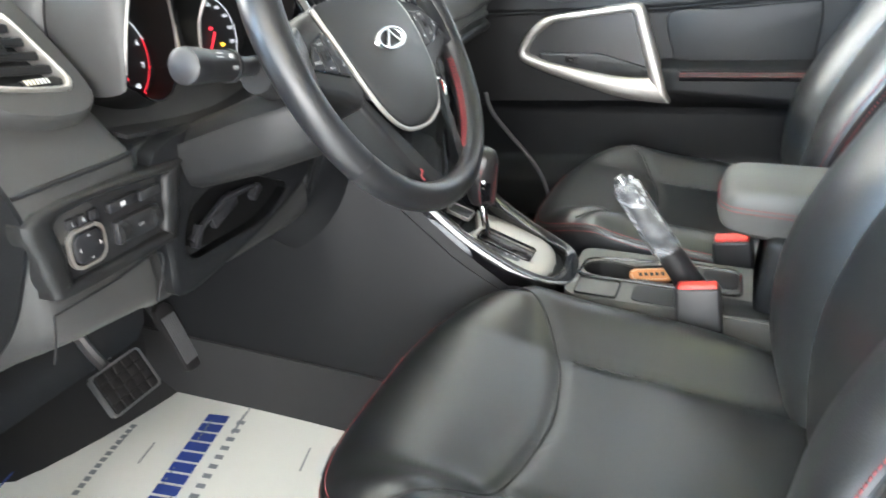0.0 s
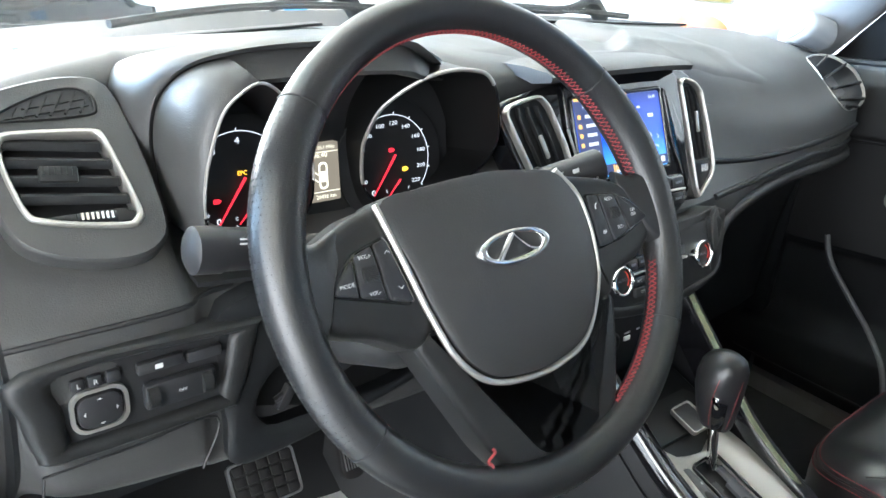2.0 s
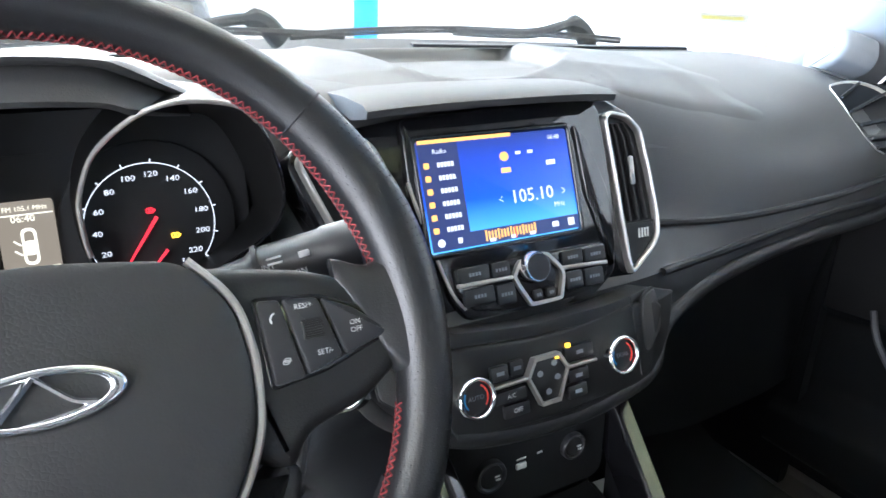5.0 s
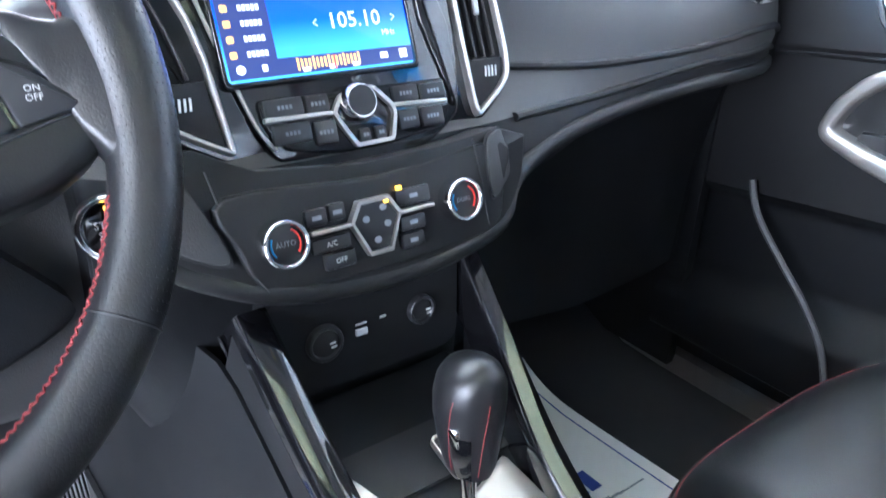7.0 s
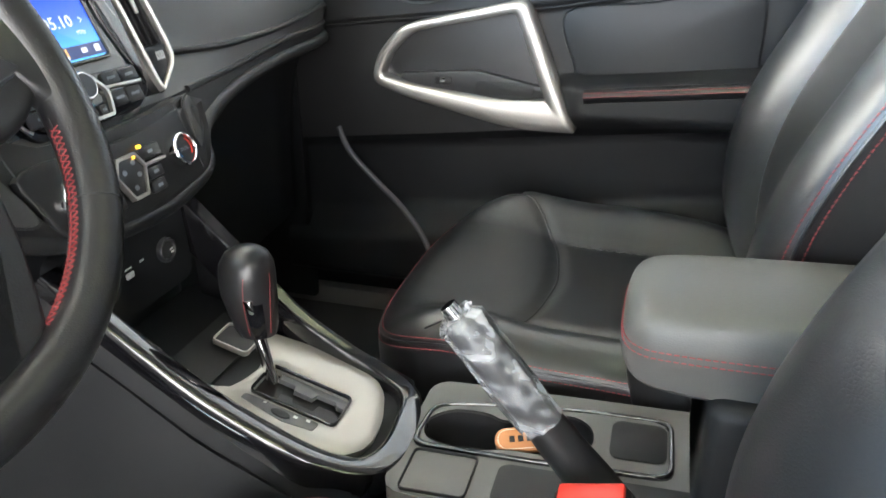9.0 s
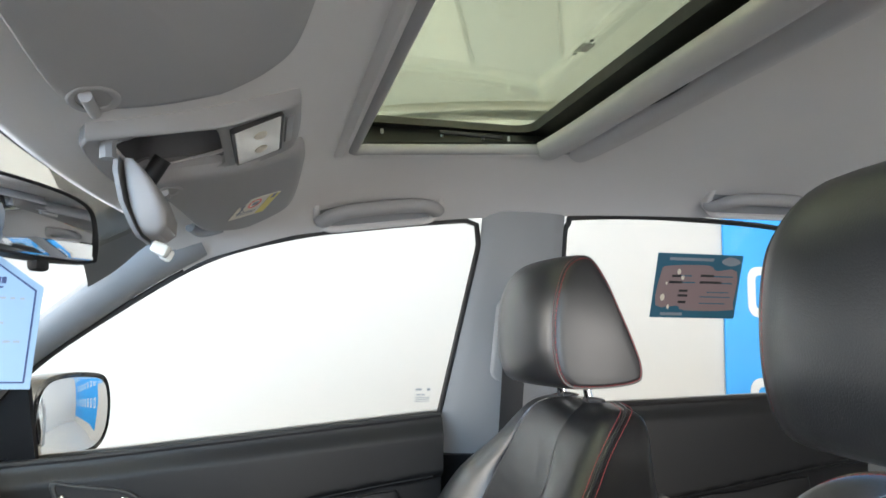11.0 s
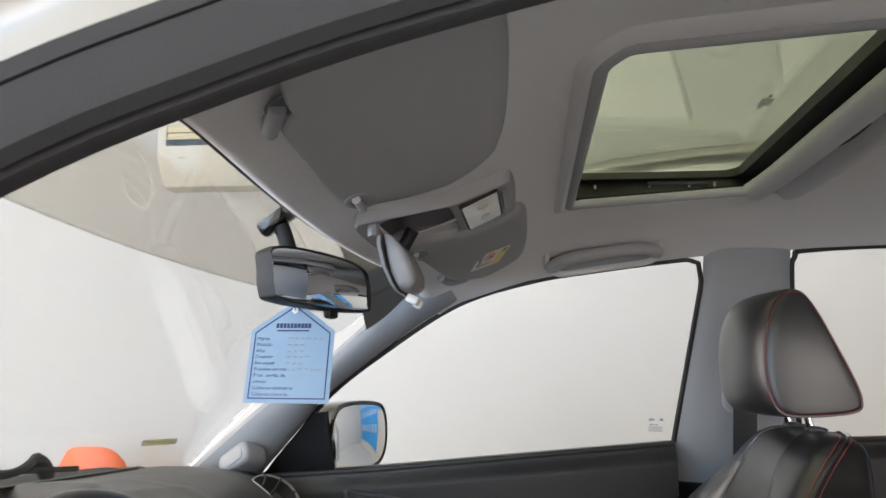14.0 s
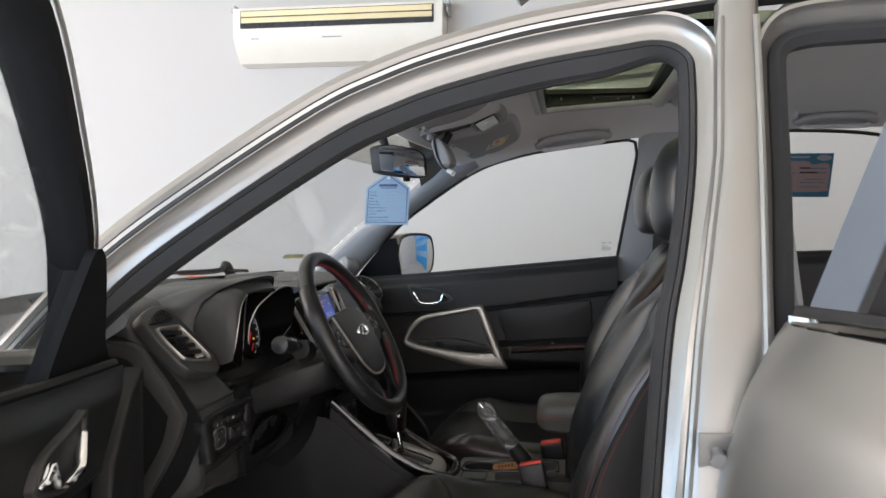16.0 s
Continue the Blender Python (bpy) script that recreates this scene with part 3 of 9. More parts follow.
part("roof_rail_skin", sweep_in_side(UP, [(0.069, 0.02), (0.070, 0.037), (0.077, 0.041), (0.087, 0.036), (0.098, 0.022), (0.108, -0.01), (0.1, -0.03), (0.08, 0.0)], -1), PAINT, car)


def rear_door_opening():
    path = curve([(-0.66, 0.6), (-0.668, 0.9), (-0.676, 1.15), (-0.684, 1.35), (-0.686, 1.50), (-0.692, 1.54), (-0.72, 1.556), (-0.8, 1.562), (-1.1, 1.57), (-1.35, 1.55), (-1.5, 1.42), (-1.58, 1.2), (-1.6, 0.95), (-1.5, 0.6)], 5)
    p = np.array(path)
    tan = np.gradient(p, axis=0)
    tan /= np.linalg.norm(tan, axis=1, keepdims=True)
    out = np.stack([-tan[:, 1], tan[:, 0]], 1)
    if np.sum((p - np.array([-1.1, 1.2])) * out) < 0:
        out = -out
    def sweep(profile):
        return loft([[(-(half(z2) + d * 0.955), y2, z2 + d * 0.296) for a, d in profile for y2, z2 in [q + o * a]] for q, o in zip(p, out)])
    part("door_seal", sweep([(-0.006, 0.0), (-0.008, 0.016), (0.004, 0.026), (0.016, 0.02), (0.02, 0.0)]), FOAM, car)
    part("door_frame_flange", sweep([(0.016, 0.004), (0.02, 0.024), (0.03, 0.036), (0.034, 0.05), (0.04, 0.05), (0.042, 0.0)]), PAINT, car)


rear_door_opening()


def centre_pillar_outer():
    def f(u, v):
        z = 0.45 + 1.165 * v
        y0 = np.interp(z, [0.45, 0.945, 1.141, 1.375, 1.6], [-0.475, -0.525, -0.547, -0.585, -0.595])
        y1 = np.interp(z, [0.45, 0.9, 1.15, 1.5, 1.6], [-0.72, -0.645, -0.652, -0.655, -0.655])
        bulge = 0.052 + 0.006 * math.sin(math.pi * u) - 0.012 * (abs(2 * u - 1) ** 6)
        return (-(half(z) + bulge), y0 + (y1 - y0) * u, z + 0.01)
    part("centre_pillar", surf(f, 14, 30, 0.02), PAINT, car)
    for u in (0.10, 0.88):
        part("pillar_ridge", tube([Vector(f(u, v)) + Vector((-0.001, 0, 0)) for v in np.linspace(0.02, 0.97, 24)], 0.006, 8), PAINT, car, "pressed ridge along the pillar")
    m = basis((-(half(1.01) + 0.06), -0.572, 1.012), (0, -1, 0.05), (-0.31, 0, 0.95))
    part("striker_plate", box(m @ Matrix.Translation((0, 0, 0.0)), 0.042, 0.075, 0.004, 0.001), PAINT, car)
    part("striker_bolt", join(tube([m @ Vector((0, 0.012, 0)), m @ Vector((0, 0.012, 0.018))], 0.008, 8), tube([m @ Vector((0, 0.012, 0.018)), m @ Vector((0, 0.012, 0.022))], 0.011, 8)), STEEL, car)


centre_pillar_outer()


def roof_z(y):
    return float(np.interp(y, [-2.2, -1.4, -0.8, -0.4, -0.15, 0.0, 0.15], [1.66, 1.72, 1.725, 1.70, 1.655, 1.61, 1.55]))


HOLE = (0.33, -0.30, -0.72)


def roof_skin():
    def f(u, v):
        y = -2.2 + 2.28 * v
        s = 2 * u - 1
        w = 0.60
        zs = rail_z(y) + 0.06
        zc = roof_z(y)
        return (s * w, y, zc - (zc - zs) * abs(s) ** 3)
    bm = surf(f, 40, 60)
    dead = [fc for fc in bm.faces if abs(fc.calc_center_median().x - 0.037) < HOLE[0] + 0.05 and HOLE[2] - 0.06 < fc.calc_center_median().y < HOLE[1] + 0.03]
    bmesh.ops.delete(bm, geom=dead, context="FACES")
    part("roof_skin", bm, PAINT, car)
    for s in (-1, 1):
        path = curve([(s * 0.53, -0.30, roof_z(-0.3) - 0.015), (s * 0.53, -0.42, roof_z(-0.4) + 0.02), (s * 0.53, -0.9, roof_z(-0.9) + 0.03), (s * 0.53, -1.7, roof_z(-1.7) + 0.02)], 6)
        part("roof_rack_rail", tube(path, 0.017, 10), STEEL, car, "silver roof rack rail")


roof_skin()


def header_y(s):
    """Front edge of the headliner over the windscreen."""
    return -0.018 - 0.045 * s * s


def ceiling_z(s, y):
    zc = float(np.interp(y, [-2.2, -1.0, -0.6, -0.34, -0.26, -0.2, -0.1, 0.0, 0.1], [1.60, 1.645, 1.635, 1.614, 1.584, 1.556, 1.520, 1.490, 1.465]))
    zr = rail_z(y) + 0.003
    return zc - (zc - zr) * abs(s) ** 8


def headliner():
    def f(u, v):
        s = 2 * u - 1
        y = -2.15 + (header_y(s) + 2.15) * v
        z = ceiling_z(s, y)
        return (s * (half(z) + 0.004), y, z)
    bm = surf(f, 60, 90)
    cx, ox, y0, y1 = 0.022, 0.313, -0.326, -0.70
    dead = [fc for fc in bm.faces if abs(fc.calc_center_median().x - cx) < ox + 0.012 and y1 - 0.012 < fc.calc_center_median().y < y0 + 0.012]
    dead += [fc for fc in bm.faces if abs(fc.calc_center_median().x - 0.034) < 0.066 and -0.152 < fc.calc_center_median().y < -0.072]
    bmesh.ops.delete(bm, geom=dead, context="FACES")
    part("headliner", bm, HEADLINER, car)
    edge = [(s, header_y(s), ceiling_z(s, header_y(s))) for s in np.linspace(-0.97, 0.97, 41)]
    part("headliner_front_roll", loft([[(s * (half(z) + 0.004), y + a, z + c) for a, c in ((-0.002, 0.0015), (0.010, -0.0025), (0.020, -0.001), (0.027, 0.006), (0.029, 0.016), (0.020, 0.028), (0.0, 0.02))] for s, y, z in edge]), HEADLINER, car)
    # the rolled lip round the roof opening
    lip_o, lip_i = rrect(0.745, 0.436, 0.06, 8, 0.0425, -0.510), rrect(2 * ox, y0 - y1, 0.03, 8, cx, (y0 + y1) / 2)
    def lip_point(p, q, f, dz):
        x, y = p[0] + (q[0] - p[0]) * f, p[1] + (q[1] - p[1]) * f
        return (x, y, ceiling_z(x / 0.63, y) + dz)
    rows = [[lip_point(p, q, f, dz) for p, q in zip(lip_o, lip_i)] for f, dz in ((0, 0.006), (0.10, 0.0), (0.25, -0.0035), (0.42, -0.0085), (0.75, -0.009), (0.95, -0.005), (1.0, -0.001))]
    part("roof_opening_lip", loft(rows, cap=False), HEADLINER, car)
    welt = rrect(2 * ox + 0.014, y0 - y1 + 0.014, 0.035, 8, cx, (y0 + y1) / 2)
    part("roof_opening_welt", tube([(x, y, ceiling_z(x / 0.63, y) - 0.006) for x, y in welt], 0.0085, 10, True), VISOR, car, "cloth-covered welt round the roof opening")
    track = [[(x, y, ceiling_z(x / 0.63, y) + dz) for x, y in rrect(2 * ox + w, y0 - y1 + w, 0.03, 6, cx, (y0 + y1) / 2)] for w, dz in ((0.004, -0.003), (0.006, 0.004), (0.022, 0.012))]
    track += [[(x, y, z) for x, y in rrect(w, h, 0.03, 6, x0, yc)] for w, h, x0, yc, z in ((0.650, 0.34, 0.033, -0.49, 1.648), (0.646, 0.29, 0.027, -0.457, 1.652), (0.66, 0.29, 0.037, -0.457, 1.668), (0.74, 0.43, cx, -0.515, 1.668))]
    part("roof_opening_channel", loft(track, cap=False), TRACK, car, "black sunroof track")
    for x, y in ((0.345, -0.365), (0.338, -0.455), (0.34, -0.52), (0.338, -0.56)):
        part("track_screw", tube([(x, y, 1.634), (x, y, 1.641)], 0.0025, 8), STEEL, car)
    part("track_arm", box(pose(0.335, -0.50, 1.636, 0, 0, 3), 0.008, 0.10, 0.006, 0.002), BLACK, car)
    g = part("sunroof_glass", surf(lambda u, v: (cx + (2 * u - 1) * 0.40, -0.27 - 0.50 * v, 1.676 - 0.010 * (2 * u - 1) ** 2 + 0.006 * math.sin(math.pi * v)), 12, 10, 0.004), GREEN, car, "green-tinted sunroof glass")
    mk = lay((0.05, -0.553, 1.6755), (1, 0, 0), (0, -1, 0), 0, 0)
    part("glass_marking", bars([(0.0, 0.002 * i, 0.03 - 0.002 * (i % 3), 0.0009) for i in range(8)] + [(-0.022, 0.006, 0.006, 0.004), (0.022, 0.004, 0.005, 0.004)], mk), BLACK, g)
    # the slid-back shade with its two padded rolls and the grip between them
    prof = curve([(-0.622, 1.640), (-0.616, 1.636), (-0.617, 1.626), (-0.632, 1.615), (-0.648, 1.616), (-0.658, 1.627), (-0.666, 1.631), (-0.673, 1.624), (-0.685, 1.615), (-0.700, 1.616), (-0.716, 1.624), (-0.728, 1.636), (-0.73, 1.644), (-0.66, 1.646)], 3, True)
    xs = np.linspace(cx - 0.326, cx + 0.326, 18)
    part("sunshade", loft([[(x, y + 0.012 * ((x - cx) / 0.33) ** 4, z - 0.004 * ((x - cx) / 0.33) ** 2) for y, z in prof] for x in xs]), SHADE, car, "grey padded sunroof shade, slid back")
    part("shade_grip", slab(oval(0.11, 0.012), lay((0.03, -0.655, 1.6245), (1, 0, 0), (0, -1, -0.35), 0, 0), 0.003, 0.001), BLACK, car)


headliner()


def windscreen():
    """Curved screen between the pillars, with the darker band along its top."""
    def f(u, v):
        s = 2 * u - 1
        top = (0.585 * s, header_y(s) + 0.022 + 0.012 * (1 - s * s), 1.527 - 0.012 * s * s)
        foot = (0.72 * s, 0.50 + 0.26 * (1 - s * s), 1.105)
        k = 1 - v
        sag = 0.02 * math.sin(math.pi * v)
        return tuple(a * v + b * k + (0, sag * 0.6, sag)[i] for i, (a, b) in enumerate(zip(top, foot)))
    cut = 0.80
    part("windscreen", surf(lambda u, v: f(u, v * cut), 24, 16, 0.004), CLEAR, car, "clear windscreen").visible_shadow = False
    part("windscreen_shade_band", surf(lambda u, v: f(u, cut + v * (1 - cut)), 24, 6, 0.004), BAND, car, "tinted band along the top of the windscreen").visible_shadow = False
    part("windscreen_edge", tube([(s * (half(z) + 0.0), y + 0.030, z + 0.012) for s, y, z in [(s, header_y(s), ceiling_z(s, header_y(s))) for s in np.linspace(-0.95, 0.95, 31)]], 0.006, 6), BLACK, car, "black edge of the windscreen")
    part("cowl", surf(lambda u, v: (1.44 * (u - 0.5), 0.50 + 0.26 * (1 - (2 * u - 1) ** 2) + 0.22 * v - 0.03, 1.095 + 0.012 * v), 20, 6, 0.02), BLACK, car, "black cowl under the windscreen")
    return f


windscreen()


def bonnet():
    def f(u, v):
        s = 2 * u - 1
        y = 0.62 + 0.14 * (1 - s * s) + 0.85 * v
        return (s * (0.80 - 0.06 * v), y, 1.085 - 0.02 * s * s - 0.16 * v**1.8 - 0.06 * abs(s) ** 6)
    part("bonnet", surf(f, 24, 20, 0.01), PAINT, car)
    for s in (-1, 1):
        part("front_wing", surf(lambda u, v: (s * (0.80 + 0.08 * math.sin(1.4 * v)), 0.45 + 1.0 * u, 1.06 - 0.16 * u**1.8 - 0.7 * v), 12, 10, 0.01), PAINT, car)
    part("nose", surf(lambda u, v: ((2 * u - 1) * 0.82, 1.47 - 0.12 * (2 * u - 1) ** 2 + 0.05 * math.sin(math.pi * v), 0.92 - 0.65 * v), 16, 10, 0.01), PAINT, car)


bonnet()


def pillar_trim(side):
    """Moulded trim of the windscreen pillar, between the screen and the door glass."""
    glass_side = curve([(0.565, -0.075, 1.53), (0.585, 0.0, 1.478), (0.60, 0.044, 1.45), (0.642, 0.209, 1.315), (0.662, 0.311, 1.251), (0.70, 0.46, 1.13), (0.72, 0.52, 1.08)], 5)
    window_side = curve([(0.642, -0.105, 1.468), (0.657, -0.02, 1.418), (0.674, 0.059, 1.363), (0.701, 0.176, 1.276), (0.722, 0.248, 1.195), (0.745, 0.33, 1.105), (0.755, 0.38, 1.05)], 5)
    rings = []
    for a, b in zip(glass_side, window_side):
        a, b = np.array(a), np.array(b)
        inward = np.array([-0.85, -0.25, -0.45])
        row = [a + (b - a) * f + inward * h for f, h in ((0, -0.01), (0.03, 0.004), (0.15, 0.013), (0.35, 0.019), (0.6, 0.019), (0.82, 0.012), (0.96, 0.0), (1.0, -0.012))]
        row += [a + (b - a) * 0.9 - inward * 0.03, a + (b - a) * 0.1 - inward * 0.03]
        rings.append([(side * q[0], q[1], q[2]) for q in row])
    t = part("windscreen_pillar_trim", loft(rings), PILLAR, car, "grey moulded pillar trim")
    # small oval speaker near the foot
    o = Vector((side * 0.668, 0.36, 1.135))
    m = basis(o, (side * 0.16, 0.72, -0.5), (side * 0.35, 0.1, 0.9)) if side < 0 else basis(o, (-0.16, -0.72, 0.5), (0.35, 0.1, 0.9))
    part("speaker_pod", slab(rrect(0.085, 0.05, 0.02, 6), m, 0.026, 0.012, 4, -0.03), PILLAR, t)
    part("speaker_grille", slab(rrect(0.055, 0.028, 0.012, 6), m, 0.0285, 0.002), VISOR, t)
    return t


for sd in (-1, 1):
    pillar_trim(sd)


def centre_pillar_trim(side):
    def f(u, v):
        z = 1.10 + 0.47 * v
        y0 = np.interp(z, [1.1, 1.184, 1.5, 1.56], [-0.552, -0.55, -0.598, -0.60])
        y1 = np.interp(z, [1.1, 1.5, 1.57], [-0.80, -0.768, -0.765]) + (0.10 if side < 0 else 0)
        bow = 0.018 * math.sin(math.pi * u) ** 0.6
        return (side * (half(z) + 0.006 - bow), y0 + (y1 - y0) * u, z)
    t = part("centre_pillar_trim", surf(f, 14, 16, 0.02), PILLAR, car, "grey moulded centre pillar trim")
    part("centre_pillar_lower_trim", surf(lambda u, v: (side * (half(0.45 + 0.65 * v) - 0.004 - 0.012 * math.sin(math.pi * u)), -0.53 - (0.27 if side > 0 else 0.16) * u, 0.45 + 0.65 * v), 10, 12, 0.02), LOWER, car)
    if side > 0:
        inner = basis((half(1.33) - 0.014, -0.665, 1.33), (0, -1, 0), (-0.31, 0, 0.95))
        part("belt_cover", slab(rrect(0.055, 0.17, 0.024, 6), inner, 0.012, 0.006, 3), PILLAR, t)
        part("belt_guide", slab(oval(0.03, 0.05), inner @ Matrix.Translation((0.0, 0.0, 0.012)), 0.022, 0.006, 3), BLACK, t)
        b = part("seat_belt", surf(lambda u, v: (half(1.33) - 0.032 + 0.07 * v, -0.70 + 0.045 * u + 0.02 * v, 1.33 - 0.7 * v), 3, 12, 0.002), BLACK, car, "black seat belt webbing")


for sd in (-1, 1):
    centre_pillar_trim(sd)


def shell_rest():
    part("cabin_floor", surf(lambda u, v: ((2 * u - 1) * 0.76, -2.0 + 2.6 * v, 0.40 + 0.16 * max(0, 1 - abs(2 * u - 1) * 5) + 0.35 * max(0, v - 0.93) * 10 * 0.35), 30, 30, 0.02), CARPET, car, "black carpeted floor")
    part("bulkhead", surf(lambda u, v: ((2 * u - 1) * 0.78, 0.62 + 0.05 * math.sin(3 * v), 0.36 + 0.74 * v), 10, 8, 0.02), CARPET, car)
    for s in (-1, 1):
        part("sill", box(Matrix.Translation((s * 0.79, -0.55, 0.30)), 0.13, 2.2, 0.14, 0.02), PAINT, car)
        part("kick_panel", surf(lambda u, v: (s * 0.73, 0.32 + 0.28 * u, 0.42 + 0.62 * v), 4, 6, 0.02), LOWER, car)
        part("rear_quarter", surf(lambda u, v: (s * (half(max(0.95, 0.5 + 1.1 * v)) + 0.03), -1.6 - 0.62 * u, 0.5 + 1.1 * v), 6, 10, 0.02), PAINT if s < 0 else PILLAR, car)
    part("tailgate", surf(lambda u, v: ((2 * u - 1) * (0.78 - 0.2 * max(0, v - 0.5)), -2.22 - 0.05 * math.sin(2 * v), 0.45 + 0.6 * v), 8, 8, 0.03), TRIM, car)
    part("rear_window", surf(lambda u, v: ((2 * u - 1) * (0.72 - 0.1 * v), -2.22 + 0.12 * v, 1.07 + 0.5 * v), 8, 8, 0.004), CLEAR, car).visible_shadow = False


shell_rest()


def wiper(x0, y0, x1, y1, k):
    def on(x):
        s = x / 0.72
        return Vector((x, 0.50 + 0.26 * (1 - s * s) + 0.0, 1.118))
    t = part("wiper_blade", tube([on(x) + Vector((0, 0.012, 0.012 + 0.010 * math.sin((x - x0) / (x1 - x0) * math.pi))) for x in np.linspace(x0, x1, 14)], 0.006, 6), RUBBER, car)
    base = on(k) + Vector((0, 0.05, 0.0))
    part("wiper_arm", tube(curve([base, base + Vector((-0.04, 0.0, 0.032)), base + Vector((-0.14, -0.02, 0.022)), on((x0 + x1) / 2) + Vector((0, 0.016, 0.02))], 6), [0.016] * 7 + [0.008] * 12, 8), BLACK, car)


wiper(-0.42, 0, 0.10, 0, 0.02)
wiper(0.02, 0, 0.52, 0, 0.50)


def road_wheels():
    """The four wheels that carry the car."""
    for x in (-0.80, 0.80):
        for y in (1.02, -1.62):
            sx = 1 if x > 0 else -1
            w = part("road_wheel", tube([(x - sx * 0.09, y, 0.335), (x + sx * 0.05, y, 0.335)], 0.10, 16), STEEL, car)
            prof = [(-0.105, 0.22), (-0.11, 0.29), (-0.09, 0.328), (-0.05, 0.335), (0.05, 0.335), (0.09, 0.328), (0.11, 0.29), (0.105, 0.22)]
            part("tyre", loft([[(x + a, y + r * math.cos(q), 0.335 + r * math.sin(q)) for a, r in prof] for q in np.linspace(0, 2 * math.pi, 40, endpoint=False)], loop=True), RUBBER, w)
            part("wheel_disc", join(*[box(pose(x + sx * 0.07, y, 0.335, 72 * k, 0, 0) @ Matrix.Translation((0, 0, 0.02)), 0.03, 0.06, 0.20, 0.01) for k in range(5)]), STEEL, w, "five-spoke alloy disc")


road_wheels()


# ---- dashboard ----
dash = thing("dashboard", (0, 0.35, 0.66), "dark grey soft-plastic dashboard with silver-framed air vents", "dashboard")
SECTIONS = [
    (-0.645, (0.58, 1.075), (0.50, 1.098), (0.42, 1.108), (0.352, 1.104), (0.305, 1.088), (0.268, 1.058), (0.234, 1.022), (0.206, 0.984), (0.196, 0.958), (0.209, 0.914), (0.246, 0.845), (0.33, 0.76)),
    (-0.615, (0.62, 1.09), (0.52, 1.118), (0.42, 1.132), (0.348, 1.130), (0.318, 1.098), (0.278, 1.058), (0.241, 1.024), (0.204, 0.985), (0.195, 0.957), (0.202, 0.89), (0.215, 0.835), (0.30, 0.79)),
    (-0.52, (0.70, 1.10), (0.55, 1.132), (0.42, 1.152), (0.35, 1.146), (0.322, 1.10), (0.28, 1.056), (0.244, 1.024), (0.205, 0.985), (0.201, 0.955), (0.202, 0.88), (0.207, 0.826), (0.30, 0.795)),
    (-0.47, (0.73, 1.10), (0.58, 1.13), (0.44, 1.15), (0.37, 1.148), (0.33, 1.115), (0.312, 1.075), (0.298, 1.03), (0.225, 0.985), (0.215, 0.955), (0.213, 0.88), (0.213, 0.815), (0.30, 0.785)),
    (-0.207, (0.75, 1.10), (0.6, 1.13), (0.45, 1.148), (0.38, 1.146), (0.335, 1.115), (0.32, 1.075), (0.305, 1.03), (0.235, 0.985), (0.22, 0.94), (0.222, 0.87), (0.222, 0.80), (0.34, 0.76)),
    (-0.184, (0.755, 1.10), (0.62, 1.13), (0.45, 1.145), (0.34, 1.148), (0.285, 1.132), (0.262, 1.10), (0.24, 1.03), (0.19, 0.98), (0.168, 0.93), (0.18, 0.885), (0.22, 0.82), (0.33, 0.775)),
    (-0.10, (0.76, 1.10), (0.62, 1.13), (0.45, 1.142), (0.33, 1.144), (0.262, 1.136), (0.25, 1.10), (0.225, 1.03), (0.165, 0.975), (0.150, 0.925), (0.168, 0.885), (0.176, 0.80), (0.18, 0.68)),
    (0.10, (0.76, 1.10), (0.62, 1.13), (0.45, 1.142), (0.33, 1.144), (0.262, 1.136), (0.25, 1.10), (0.225, 1.03), (0.165, 0.975), (0.150, 0.925), (0.168, 0.885), (0.176, 0.80), (0.18, 0.68)),
    (0.19, (0.75, 1.10), (0.61, 1.13), (0.45, 1.143), (0.335, 1.143), (0.27, 1.125), (0.238, 1.08), (0.213, 1.02), (0.175, 0.975), (0.16, 0.93), (0.22, 0.90), (0.26, 0.80), (0.28, 0.66)),
    (0.30, (0.73, 1.10), (0.6, 1.128), (0.45, 1.138), (0.34, 1.13), (0.27, 1.105), (0.226, 1.06), (0.204, 1.01), (0.19, 0.975), (0.188, 0.945), (0.26, 0.912), (0.30, 0.80), (0.315, 0.64)),
    (0.45, (0.68, 1.10), (0.55, 1.126), (0.42, 1.13), (0.33, 1.116), (0.265, 1.088), (0.222, 1.048), (0.204, 1.008), (0.198, 0.985), (0.20, 0.95), (0.27, 0.925), (0.31, 0.80), (0.32, 0.62)),
    (0.56, (0.64, 1.10), (0.53, 1.125), (0.42, 1.128), (0.335, 1.120), (0.268, 1.102), (0.222, 1.068), (0.205, 1.02), (0.205, 0.985), (0.21, 0.953), (0.28, 0.928), (0.315, 0.80), (0.325, 0.62)),
    (0.63, (0.61, 1.10), (0.52, 1.122), (0.42, 1.124), (0.345, 1.116), (0.275, 1.098), (0.232, 1.066), (0.218, 1.02), (0.222, 0.985), (0.228, 0.955), (0.29, 0.93), (0.32, 0.80), (0.33, 0.62)),
    (0.69, (0.54, 1.08), (0.48, 1.10), (0.42, 1.102), (0.36, 1.094), (0.30, 1.074), (0.262, 1.044), (0.247, 1.005), (0.25, 0.975), (0.255, 0.95), (0.30, 0.925), (0.33, 0.80), (0.34, 0.62)),
]


TRAY = [(-0.03, 0.62), (-0.03, 0.46), (-0.035, 0.33), (-0.022, 0.300), (0.005, 0.284), (0.04, 0.279), (0.075, 0.287), (0.14, 0.325), (0.225, 0.41), (0.29, 0.60), (0.28, 0.62)]


def smooth01(x):
    x = min(1, max(0, x))
    return x * x * (3 - 2 * x)


